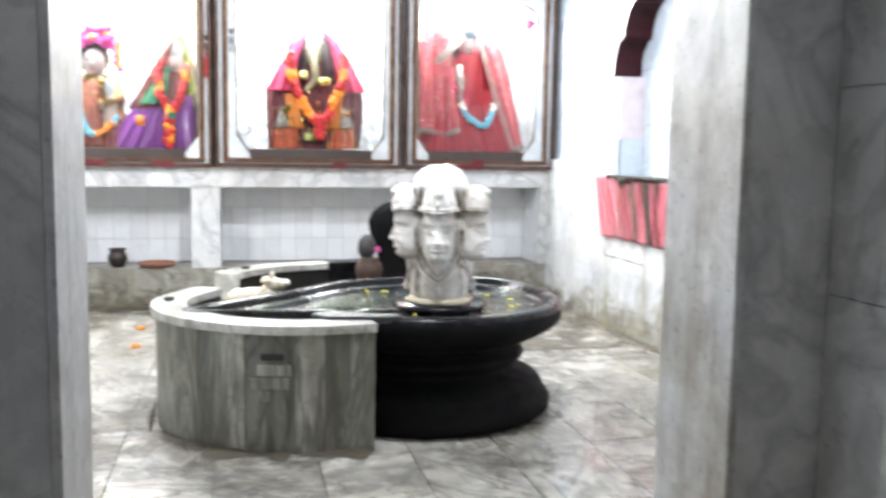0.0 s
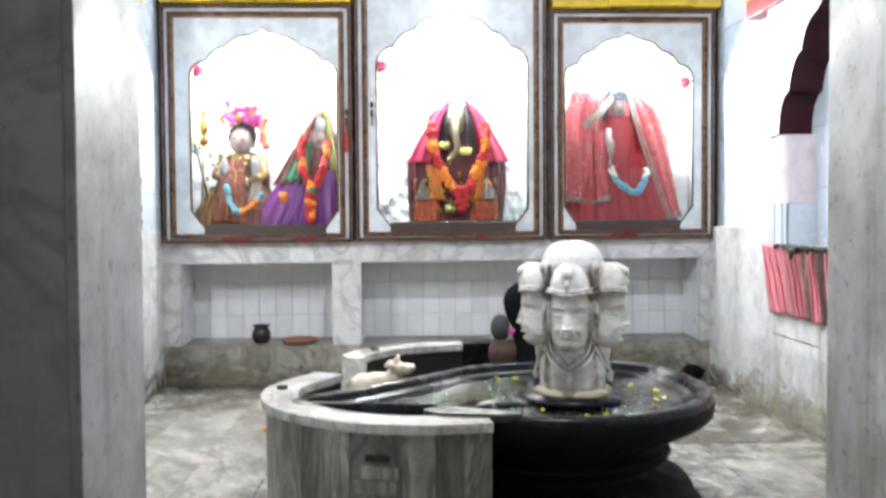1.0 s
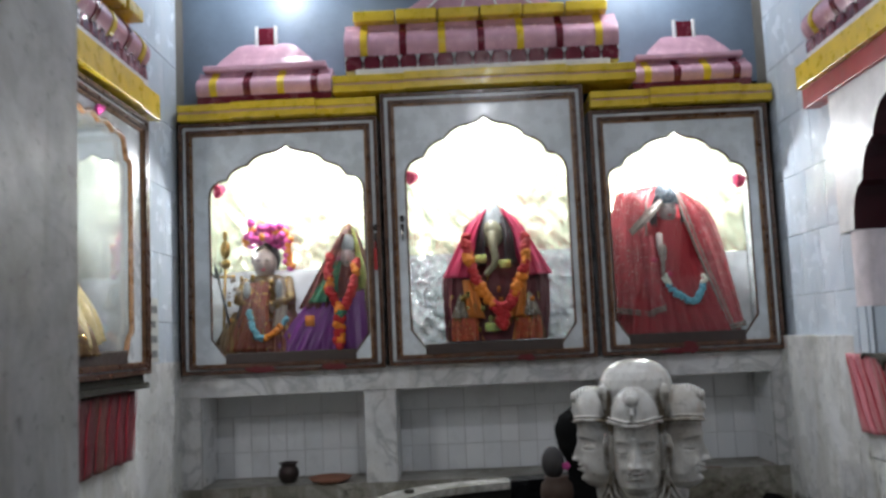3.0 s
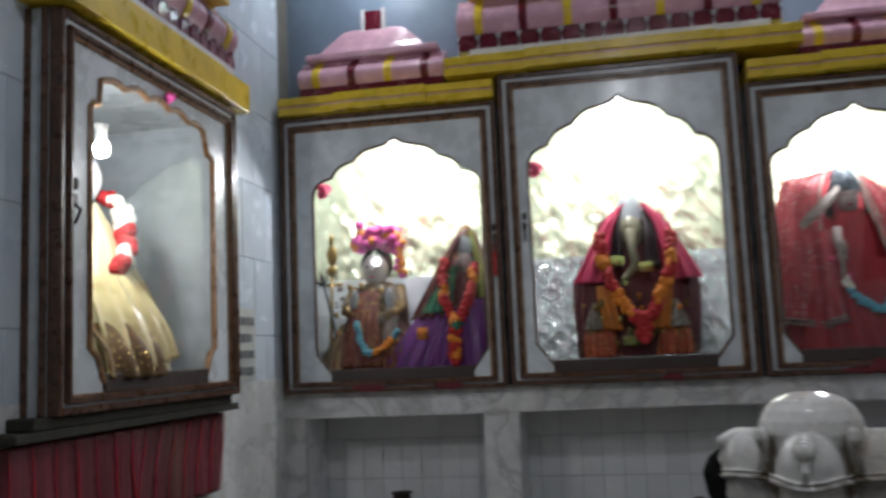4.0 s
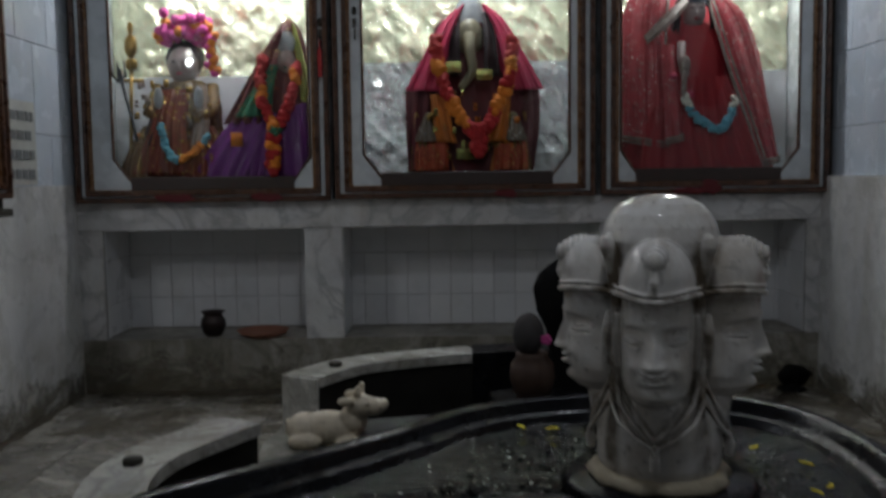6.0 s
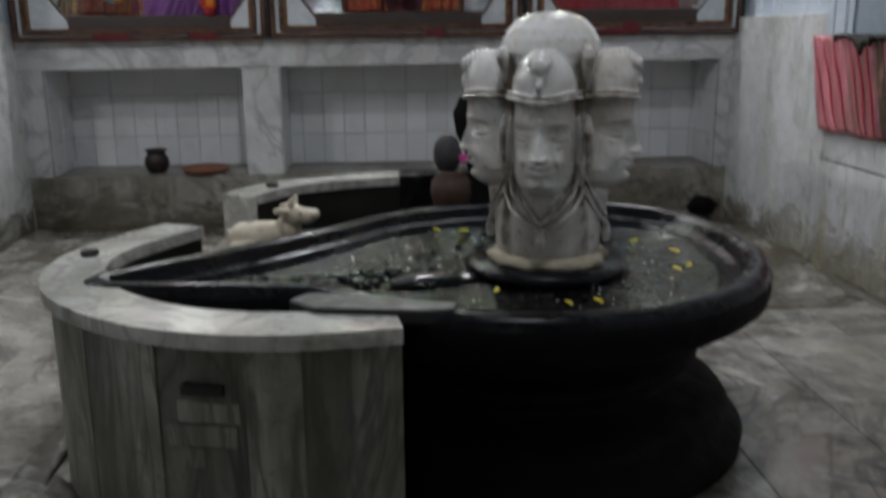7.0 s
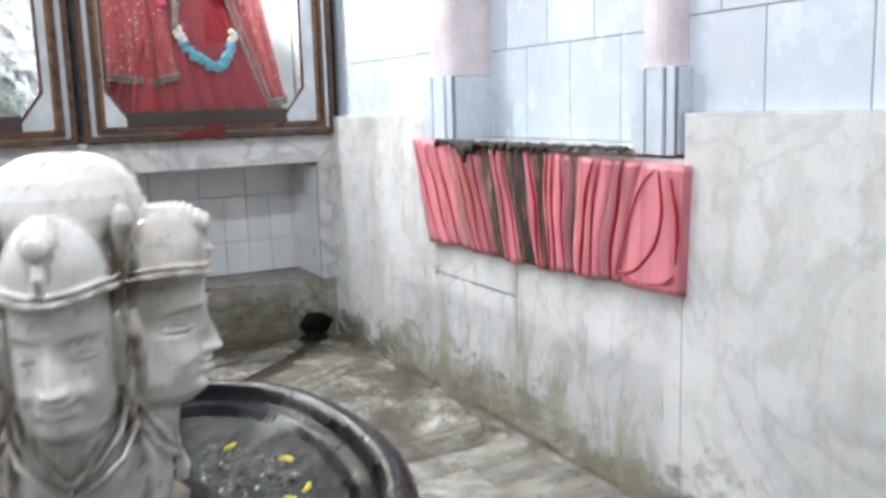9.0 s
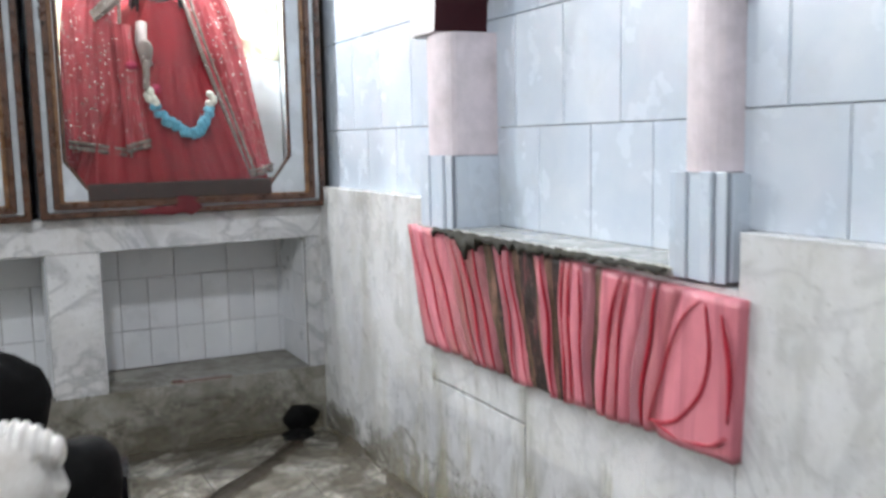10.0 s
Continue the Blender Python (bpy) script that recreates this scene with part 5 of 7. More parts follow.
drape("pink plaster drape under the wall cabinet, its shade put into the colour", Matrix.Translation((-1.765, 0, 0)) @ pose(0, 0, 0, 0, 0, 90) @ Matrix.Translation((0, -5.355, 0)), (3.25, 4.6, 0.83, 0.83), (3.27, 4.55, 0.52, 0.52),
      [(k / 13, k / 13 + 0.04 * math.sin(math.pi * k / 13) * (1 if k < 7 else -1), 0, 1) for k in range(14)], (M_DRAPE_SHADED, M_DRAPE_SHADED, M_DRAPE_SHADED, M_STREAK, M_OLIVE, M_DRAPE_RED), (), 9)
bm = bmesh.new()
hi, lo = [], []
for k in range(121):
    y = 3.4 + 0.95 * k / 120
    n = 0.5 + 0.5 * noise.noise(Vector((y * 9, 3, 0))) + 0.5 * noise.noise(Vector((y * 40, 8, 0))) + 0.3 * noise.noise(Vector((y * 90, 4, 0)))
    hi.append((1.474 + 0.012 * noise.noise(Vector((y * 30, 1, 0))), y, 0.868 + 0.006 * noise.noise(Vector((y * 45, 5, 0)))))
    lo.append((1.466 + 0.008 * noise.noise(Vector((y * 50, 2, 0))), y, 0.86 - 0.055 * max(n - 0.25, 0) * (0.25 + math.exp(-((y - 4.1) * 3.2) ** 2))))
rings = [[bm.verts.new(p) for p in (h, (l[0] - 0.004, l[1], (h[2] + l[2]) / 2), l, (l[0] + 0.012, l[1], l[2] + 0.004), (h[0] + 0.012, h[1], h[2] - 0.004))] for h, l in zip(hi, lo)]
for p, q in zip(rings, rings[1:]):
    for j in range(5):
        bm.faces.new((p[j], p[(j + 1) % 5], q[(j + 1) % 5], q[j]))
bm.faces.new(rings[0][::-1])
bm.faces.new(rings[-1])
tagged(part("soot_crust", bm, M_SOOT, smooth=True), "sooty greasy crust along the shrine ledge", "soot")
bm = boxes((-1.82, -1.695, 3.22, 4.64, 0.84, 0.868), (-1.83, -1.70, 3.3, 4.58, 0.868, 0.905))
bevel(bm, 0.006)
fixed("cabinet_shelf", bm, M_SOOT, "blackened shelf under the wall cabinet", "shelf")

# ---- idols and their dress ----
M_GOLD_CLOTH = sequin("gold_brown_cloth", (0.15, 0.075, 0.02), (0.7, 0.5, 0.15), 70)
M_BROCADE = sequin("red_gold_brocade", (0.2, 0.035, 0.02), (0.75, 0.55, 0.15), 55)
M_SILVERCLOTH = sequin("silver_tissue", (0.25, 0.2, 0.16), (0.95, 0.95, 0.95), 60)
M_PURPLE = plain("purple_satin", (0.16, 0.015, 0.2), 0.35, 0.05, scale=14)
M_GREEN = sequin("green_cloth", (0.02, 0.17, 0.09), (0.6, 0.5, 0.2), 80)
M_REDCLOTH = plain("red_cloth", (0.34, 0.006, 0.016), 0.6, 0.05, scale=16)
M_ROSE = plain("rose_cloth", (0.55, 0.025, 0.1), 0.55, 0.05, scale=12)
M_CORAL = sequin("coral_sequin", (0.5, 0.055, 0.07), (0.85, 0.7, 0.65), 75)
M_LACE = sequin("silver_lace", (0.27, 0.2, 0.17), (0.9, 0.88, 0.8), 110)
M_ORANGE = plain("orange_cloth", (0.55, 0.16, 0.015), 0.5, 0.1, scale=14)
M_YELLOW_SATIN = plain("yellow_satin", (0.74, 0.6, 0.3), 0.3, 0.05, scale=9)
M_SLATE = sequin("slate_headcloth", (0.07, 0.09, 0.12), (0.6, 0.6, 0.62), 90)
M_SAFFRON = sequin("saffron_red_cloth", (0.42, 0.06, 0.02), (0.8, 0.5, 0.2), 60)
M_CREAM = plain("cream_cloth", (0.72, 0.62, 0.38), 0.6, 0.05, scale=7)
M_GREYSTONE = plain("idol_stone", (0.34, 0.35, 0.37), 0.35, 0.2, scale=18)
M_DARK = plain("dark_cloth", (0.03, 0.016, 0.02), 0.6, 0.1, scale=14)
M_MAROONCLOTH = plain("maroon_cloth", (0.11, 0.012, 0.02), 0.6, 0.1, scale=14)
M_BRASS = mat("brass", (0.35, 0.22, 0.07), 0.3, 0.9)
M_PINKFLUFF = plain("pink_plume", (0.75, 0.1, 0.38), 0.8, 0.05, scale=30)
M_ORANGEFLUFF = plain("orange_plume", (0.8, 0.24, 0.05), 0.8, 0.05, scale=30)
M_MARIGOLD_RED = plain("red_petals", (0.42, 0.012, 0.015), 0.7, 0.1, scale=60)
M_MARIGOLD = plain("orange_petals", (0.68, 0.2, 0.01), 0.7, 0.1, scale=60)
M_VEIL = sequin("maroon_veil", (0.14, 0.02, 0.025), (0.7, 0.5, 0.2), 80)
M_BLUEBEAD = plain("blue_tinsel", (0.12, 0.36, 0.46), 0.4, 0.1, scale=60)
M_WHITEPETAL = plain("white_petals", (0.75, 0.72, 0.62), 0.7, 0.1, scale=60)


def cloak(bm, levels, folds, amp, mi, a0=0, a1=360, steps=72, phase=0.0, parting=0.0):
    """A draped body: elliptic rings (z, rx, ry, cx, cy) with folds that deepen downward."""
    rings = []
    for j, (z, rx, ry, cx, cy) in enumerate(levels):
        t = j / (len(levels) - 1)
        ring = []
        for k in range(steps + 1):
            first = a0 + parting * (1 - t)
            a = radians(first + (a1 - first) * k / steps)
            w = 1 + amp * (1 - t) * math.sin(folds * a + phase + 1.7 * math.sin(2.3 * a)) + 0.5 * amp * math.sin(folds * 2.3 * a + j * 0.5)
            ring.append(bm.verts.new((cx + rx * w * math.cos(a), cy + ry * w * math.sin(a), z)))
        rings.append(ring)
    for p, q in zip(rings, rings[1:]):
        for k in range(steps):
            bm.faces.new((p[k], p[k + 1], q[k + 1], q[k])).material_index = mi
    if abs(a1 - a0) >= 359:
        bm.faces.new(rings[-1]).material_index = mi


def hanging(bm, left, right, folds, depth, mi, bulge=0.03, hem=None, n=28):
    """Cloth between two edges given from top to bottom as (x, y, z), with folds that grow downward and a thickness."""
    a, b = smooth_line(left, 6), smooth_line(right, 6)
    m = len(a) - 1
    grid = []
    for j in range(m + 1):
        t = j / m
        row = []
        for k in range(n + 1):
            u = k / n
            p = a[j].lerp(b[j], u)
            d = depth * (0.35 + 0.65 * t) * (math.sin(2 * math.pi * folds * u + 1.3 * math.sin(4 * u + 2 * t)) + 0.4 * math.sin(5.1 * math.pi * folds * u + 3 * t))
            row.append(p + Vector((0, -bulge * math.sin(math.pi * u) - d, 0)))
        grid.append(row)
    front = [[bm.verts.new(p) for p in row] for row in grid]
    rear = [[bm.verts.new(p + Vector((0, 0.006, 0))) for p in row] for row in grid]
    for f, flip in ((front, False), (rear, True)):
        for p, q in zip(f, f[1:]):
            for k in range(n):
                quad = (p[k], q[k], q[k + 1], p[k + 1])
                bm.faces.new(quad[::-1] if flip else quad).material_index = mi
    rim = [(front[j][0], front[j + 1][0], rear[j + 1][0], rear[j][0]) for j in range(m)] + [(front[j][n], rear[j][n], rear[j + 1][n], front[j + 1][n]) for j in range(m)] + [(front[m][k], front[m][k + 1], rear[m][k + 1], rear[m][k]) for k in range(n)]
    for quad in rim:
        bm.faces.new(quad).material_index = mi
    if hem is not None:
        for lift in (0.0, 0.018):
            tube(bm, [p + Vector((0, -0.004, 0.006 + lift)) for p in grid[m]], 0.0075, 6, mi=hem)


def idol(label, bm, mats, m):
    return tagged(part("idol", bm, mats, smooth=True, turn=m), label, "statue")


M_FACE = plain("painted_face", (0.36, 0.28, 0.27), 0.65, 0.15, scale=22)
M_LIME = foil("lime_foil", (0.62, 0.62, 0.22), 40.0, 0.6, (1, 1, 1), 0.2)
FLOOR_Y = 5.60
# seated figure in gold with a plumed crown
bm = bmesh.new()
cloak(bm, [(0.0, 0.25, 0.14, -0.04, 0), (0.08, 0.24, 0.135, -0.04, 0), (0.16, 0.2, 0.12, -0.03, 0), (0.24, 0.155, 0.1, -0.01, 0), (0.34, 0.145, 0.09, 0, 0), (0.41, 0.13, 0.08, 0, 0), (0.45, 0.06, 0.05, 0, 0)], 13, 0.09, 0)
for sx in (-1, 1):
    hanging(bm, [(sx * 0.08 - 0.03, -0.1, 0.24), (sx * 0.07 - 0.03, -0.16, 0.12), (sx * 0.06 - 0.03, -0.19, 0.0)], [(sx * 0.16 - 0.03, -0.06, 0.24), (sx * 0.22 - 0.03, -0.11, 0.13), (sx * 0.25 - 0.03, -0.13, 0.0)], 5, 0.016, 10 if sx > 0 else 0, 0.035)
    hanging(bm, [(sx * 0.11, -0.07, 0.42), (sx * 0.13, -0.11, 0.3), (sx * 0.15 - 0.02, -0.15, 0.16)], [(sx * 0.06, -0.09, 0.42), (sx * 0.07, -0.13, 0.3), (sx * 0.07 - 0.02, -0.17, 0.14)], 3, 0.006, 2 if sx < 0 else 6, 0.01)
hanging(bm, [(-0.09, -0.1, 0.4), (-0.12, -0.15, 0.24), (-0.2, -0.19, 0.02)], [(0.05, -0.1, 0.4), (0.03, -0.15, 0.24), (0.06, -0.19, 0.01)], 5, 0.01, 10, 0.02)
ball(bm, (-0.01, -0.02, 0.515), (0.07, 0.068, 0.085), 8)
ball(bm, (-0.01, 0.02, 0.55), (0.09, 0.065, 0.09), 2)
ball(bm, (-0.01, -0.088, 0.505), (0.009, 0.012, 0.018), 8, seg=10, ring=8)
ball(bm, (-0.01, -0.083, 0.475), (0.014, 0.006, 0.005), 9, seg=10, ring=8)
for sx in (-1, 1):
    tube(bm, [(sx * 0.12, -0.02, 0.42), (sx * 0.15, -0.09, 0.3), (sx * 0.06, -0.13, 0.26)], 0.03, 10, mi=0)
    ball(bm, (sx * 0.09, -0.14, 0.36), (0.022, 0.012, 0.05), 1, seg=10, ring=8)
rnd = random.Random(5)
for k in range(110):
    a = rnd.uniform(0, math.pi)
    reach = rnd.uniform(0.35, 1.0)
    ball(bm, (0.12 * reach * math.cos(a) + rnd.uniform(-0.02, 0.02), rnd.uniform(-0.05, 0.03), 0.63 + 0.11 * reach * math.sin(a) + rnd.uniform(-0.03, 0.03)), (0.024, 0.024, 0.024), 3 if rnd.random() < 0.62 else 4, seg=7, ring=5)
for k in range(14):
    ball(bm, (0.13 + rnd.uniform(-0.02, 0.025), -0.03, 0.48 + k * 0.013), (0.022, 0.02, 0.02), 4 if k % 3 else 3, seg=7, ring=5)
for k in range(90):
    x, z = rnd.uniform(-0.2, 0.13), rnd.uniform(0.02, 0.42)
    box(bm, x - 0.006, x + rnd.uniform(0.004, 0.02), -0.155 + 0.1 * z, -0.145 + 0.1 * z, z - 0.004, z + rnd.uniform(0.006, 0.035), rnd.choice((5, 5, 6, 7)))
for sx in (-1, 1):
    ball(bm, (sx * 0.024 - 0.01, -0.083, 0.528), (0.012, 0.006, 0.005), 2, seg=8, ring=6)
idol("grey stone idol in gold-brown cloth with a pink plumed crown", bm, [M_GOLD_CLOTH, M_GREYSTONE, M_DARK, M_PINKFLUFF, M_ORANGEFLUFF, M_BRASS, M_LACE, M_ORANGE, M_FACE, M_ROSE, M_BROCADE], Matrix.Translation((-1.335, FLOOR_Y, 0.965)))
bm = bmesh.new()
tube(bm, [(-1.575, 5.50, 0.97), (-1.555, 5.50, 1.45)], 0.009, 8)
for z, r, h in ((1.48, 0.03, 0.03), (1.56, 0.03, 0.055), (1.64, 0.014, 0.03)):
    ball(bm, (-1.553, 5.50, z), (r, r * 0.6, h), seg=8, ring=6)
box(bm, -1.60, -1.50, 5.495, 5.505, 1.40, 1.415)
tagged(part("ceremonial_mace", bm, M_BRASS, smooth=True), "dark brass ceremonial staff with a diamond-shaped head", "staff")
bm = bmesh.new()
tube(bm, [(-1.49, 5.46, 0.97), (-1.6, 5.47, 1.46)], 0.008, 8)
for dx in (-0.03, 0.0, 0.03):
    tube(bm, [(-1.6, 5.47, 1.4), (-1.602 + dx, 5.47, 1.43), (-1.606 + dx, 5.47, 1.49)], 0.006, 6, taper=[1, 1, 0.4])
tagged(part("trident", bm, M_DARKPLASTIC, smooth=True), "thin black trident leaning beside the seated idol", "staff")
# draped female figure in purple
bm = bmesh.new()
cloak(bm, [(0.0, 0.29, 0.16, -0.11, -0.02), (0.07, 0.27, 0.155, -0.1, -0.02), (0.16, 0.22, 0.13, -0.07, 0), (0.26, 0.17, 0.105, -0.03, 0), (0.33, 0.12, 0.08, 0.01, 0)], 17, 0.1, 0)
cloak(bm, [(0.22, 0.16, 0.1, -0.02, 0), (0.34, 0.14, 0.1, 0.0, 0), (0.45, 0.115, 0.09, 0.02, 0), (0.55, 0.09, 0.085, 0.03, 0), (0.62, 0.07, 0.07, 0.03, 0), (0.68, 0.045, 0.045, 0.03, 0), (0.725, 0.012, 0.012, 0.03, 0)], 11, 0.05, 1)
hanging(bm, [(0.02, -0.05, 0.71), (-0.06, -0.09, 0.58), (-0.15, -0.11, 0.42), (-0.25, -0.13, 0.24)], [(0.01, -0.08, 0.62), (-0.03, -0.12, 0.52), (-0.05, -0.14, 0.4), (-0.06, -0.16, 0.24)], 4, 0.01, 1, 0.02)
hanging(bm, [(-0.04, -0.12, 0.5), (-0.12, -0.145, 0.38), (-0.19, -0.16, 0.27)], [(0.0, -0.12, 0.5), (-0.02, -0.16, 0.38), (-0.02, -0.18, 0.27)], 4, 0.008, 2, 0.02)
hanging(bm, [(0.05, -0.05, 0.7), (0.08, -0.09, 0.5), (0.1, -0.1, 0.28)], [(0.07, -0.04, 0.68), (0.12, -0.06, 0.48), (0.15, -0.07, 0.26)], 3, 0.008, 7, 0.01)
hanging(bm, [(-0.2, -0.13, 0.27), (-0.3, -0.16, 0.14), (-0.385, -0.18, 0.0)], [(0.11, -0.12, 0.3), (0.1, -0.17, 0.17), (0.02, -0.19, 0.0)], 6, 0.013, 0, 0.03)
hanging(bm, [(-0.06, -0.18, 0.26), (-0.1, -0.2, 0.15), (-0.12, -0.21, 0.0)], [(0.12, -0.1, 0.34), (0.13, -0.16, 0.18), (0.15, -0.18, 0.0)], 4, 0.012, 0, 0.02)
ball(bm, (0.03, -0.07, 0.52), (0.042, 0.045, 0.058), 6)
ball(bm, (0.03, -0.115, 0.515), (0.007, 0.01, 0.013), 6, seg=8, ring=6)
ball(bm, (0.03, -0.11, 0.493), (0.01, 0.005, 0.004), 2, seg=8, ring=6)
ball(bm, (0.03, -0.05, 0.6), (0.045, 0.05, 0.06), 3)
box(bm, -0.2, -0.15, -0.215, -0.2, 0.14, 0.2, 5)
idol("stone idol draped in purple satin with a green veil", bm, [M_PURPLE, M_VEIL, M_GREEN, M_GREYSTONE, M_GOLD_CLOTH, M_MARIGOLD, M_FACE, M_LIME], Matrix.Translation((-0.89, FLOOR_Y, 0.965)))
# elephant-shaped seated figure
bm = bmesh.new()
cloak(bm, [(0.0, 0.25, 0.15, 0, 0), (0.08, 0.27, 0.15, 0, 0), (0.2, 0.26, 0.13, 0, 0), (0.35, 0.2, 0.11, 0, 0), (0.5, 0.14, 0.09, 0, 0), (0.58, 0.08, 0.06, 0, 0)], 9, 0.05, 1)
ball(bm, (0, -0.05, 0.60), (0.066, 0.07, 0.092), 0)
for sx in (-1, 1):
    ball(bm, (sx * 0.105, -0.03, 0.575), (0.065, 0.02, 0.11), 1)
    hanging(bm, [(sx * 0.045 + 0.02, -0.02, 0.76), (sx * 0.14 + 0.02, -0.05, 0.67), (sx * 0.225 + 0.02, -0.08, 0.52), (sx * 0.31 + 0.02, -0.1, 0.36)],
            [(sx * 0.04 + 0.02, -0.05, 0.74), (sx * 0.095 + 0.02, -0.1, 0.62), (sx * 0.125 + 0.02, -0.14, 0.49), (sx * 0.14 + 0.02, -0.16, 0.35)], 3, 0.011, 2, 0.025)
    cloak(bm, [(0.34, 0.08, 0.1, sx * 0.2 + 0.02, 0.03), (0.5, 0.07, 0.09, sx * 0.15 + 0.02, 0.03), (0.64, 0.06, 0.08, sx * 0.09 + 0.02, 0.03), (0.74, 0.03, 0.05, sx * 0.04 + 0.02, 0.03)], 8, 0.05, 2, phase=sx)
    hanging(bm, [(sx * 0.3 + 0.01, -0.06, 0.38), (sx * 0.3 + 0.01, -0.1, 0.22), (sx * 0.28, -0.12, 0.0)], [(sx * 0.16 + 0.01, -0.1, 0.38), (sx * 0.17, -0.13, 0.22), (sx * 0.2, -0.15, 0.0)], 3, 0.014, 1, 0.02)
    hanging(bm, [(sx * 0.07 + 0.015, -0.03, 0.72), (sx * 0.1 + 0.015, -0.08, 0.6), (sx * 0.12 + 0.015, -0.11, 0.42)], [(sx * 0.045 + 0.01, -0.06, 0.7), (sx * 0.055 + 0.01, -0.11, 0.6), (sx * 0.05 + 0.01, -0.14, 0.42)], 2, 0.008, 11, 0.01)
    hanging(bm, [(sx * 0.2, -0.15, 0.26), (sx * 0.225, -0.17, 0.2), (sx * 0.25, -0.18, 0.13)], [(sx * 0.18, -0.15, 0.26), (sx * 0.17, -0.18, 0.2), (sx * 0.15, -0.19, 0.13)], 3, 0.008, 8, 0.01)
    hanging(bm, [(sx * 0.18, -0.14, 0.34), (sx * 0.17, -0.17, 0.24), (sx * 0.15, -0.19, 0.13)], [(sx * 0.1, -0.15, 0.34), (sx * 0.09, -0.17, 0.24), (sx * 0.06, -0.19, 0.12)], 3, 0.01, 3, 0.015)
    hanging(bm, [(sx * 0.24, -0.14, 0.14), (sx * 0.25, -0.17, 0.08), (sx * 0.25, -0.18, 0.0)], [(sx * 0.1, -0.17, 0.14), (sx * 0.1, -0.19, 0.08), (sx * 0.1, -0.2, 0.0)], 4, 0.01, 9, 0.015)
    cloak(bm, [(0.0, 0.1, 0.11, sx * 0.16, -0.06), (0.1, 0.085, 0.1, sx * 0.165, -0.06), (0.2, 0.07, 0.09, sx * 0.18, -0.05), (0.3, 0.05, 0.07, sx * 0.2, -0.04), (0.36, 0.02, 0.03, sx * 0.2, -0.03)], 7, 0.16, 3)
    cloak(bm, [(0.0, 0.07, 0.07, sx * 0.2, -0.11), (0.12, 0.06, 0.07, sx * 0.2, -0.1), (0.2, 0.03, 0.04, sx * 0.19, -0.09)], 6, 0.18, 4)
    tube(bm, [(sx * 0.26, -0.12, 0.08), (sx * 0.24, -0.13, 0.26)], 0.008, 6, mi=5)
    box(bm, sx * 0.17 - 0.03, sx * 0.17 + 0.03, -0.165, -0.15, 0.2, 0.25, 6)
tube(bm, smooth_line([(0, -0.11, 0.6), (0, -0.15, 0.52), (0.01, -0.16, 0.44), (-0.03, -0.15, 0.38), (-0.05, -0.15, 0.37)], 5), 0.025, 12, mi=0, taper=[1.1 - 0.03 * k for k in range(21)])
cloak(bm, [(0.66, 0.075, 0.07, 0, -0.02), (0.72, 0.07, 0.065, 0, -0.01), (0.78, 0.04, 0.04, 0, 0), (0.84, 0.008, 0.008, 0, 0)], 5, 0.02, 7)
for x, z in ((-0.075, 0.43), (0.06, 0.395), (-0.03, 0.05)):
    box(bm, x - 0.035, x + 0.035, -0.195, -0.18, z, z + 0.045, 6)
rnd = random.Random(14)
for k in range(36):
    x, z = rnd.uniform(-0.2, 0.2), rnd.uniform(0.02, 0.34)
    box(bm, x - 0.006, x + rnd.uniform(0.005, 0.02), -0.19, -0.18, z - 0.004, z + rnd.uniform(0.006, 0.03), rnd.choice((5, 6, 3)))
idol("elephant-headed stone idol under a rose shawl", bm, [plain("ochre_smeared_stone", (0.26, 0.23, 0.15), 0.4, 0.4, scale=14), M_MAROONCLOTH, M_ROSE, M_ORANGE, M_GOLD_CLOTH, M_BRASS, M_LIME, M_GREYSTONE, M_SILVERCLOTH, M_SAFFRON, M_BROCADE, M_DARK], Matrix.Translation((-0.035, FLOOR_Y, 0.985)))
# cloaked figure in red
bm = bmesh.new()
cloak(bm, [(-0.02, 0.33, 0.15, 0, 0), (0.1, 0.3, 0.14, 0, 0), (0.3, 0.24, 0.13, 0, 0), (0.5, 0.22, 0.125, 0, 0), (0.58, 0.18, 0.11, -0.01, 0), (0.63, 0.1, 0.1, -0.03, -0.005), (0.66, 0.05, 0.06, -0.03, -0.01)], 21, 0.085, 0)
ball(bm, (-0.03, -0.075, 0.69), (0.052, 0.055, 0.07), 2)
ball(bm, (-0.03, -0.13, 0.683), (0.008, 0.012, 0.015), 2, seg=8, ring=6)
ball(bm, (-0.03, -0.125, 0.657), (0.013, 0.006, 0.005), 0, seg=8, ring=6)
for sx in (-1, 1):
    ball(bm, (sx * 0.019 - 0.03, -0.123, 0.705), (0.01, 0.006, 0.004), 3, seg=8, ring=6)
    hanging(bm, [(-0.03 + sx * 0.012, -0.1, 0.8), (-0.03 + sx * 0.055, -0.1, 0.72), (-0.03 + sx * 0.07, -0.09, 0.6)], [(-0.03 + sx * 0.03, -0.06, 0.82), (-0.03 + sx * 0.085, -0.06, 0.72), (-0.03 + sx * 0.1, -0.06, 0.58)], 2, 0.005, 3, 0.008)
cloak(bm, [(0.725, 0.07, 0.075, -0.03, -0.05), (0.77, 0.066, 0.07, -0.03, -0.05), (0.83, 0.045, 0.05, -0.032, -0.04), (0.885, 0.008, 0.01, -0.035, -0.02)], 7, 0.03, 5)
# the cloak: a back sheet, and two front falls edged with lace
hanging(bm, [(-0.03, 0.05, 0.86), (-0.27, 0.05, 0.8), (-0.35, 0.05, 0.55), (-0.36, 0.05, 0.0)], [(0.0, 0.05, 0.86), (0.2, 0.05, 0.71), (0.27, 0.05, 0.5), (0.36, 0.05, 0.0)], 7, 0.012, 1, 0.0)
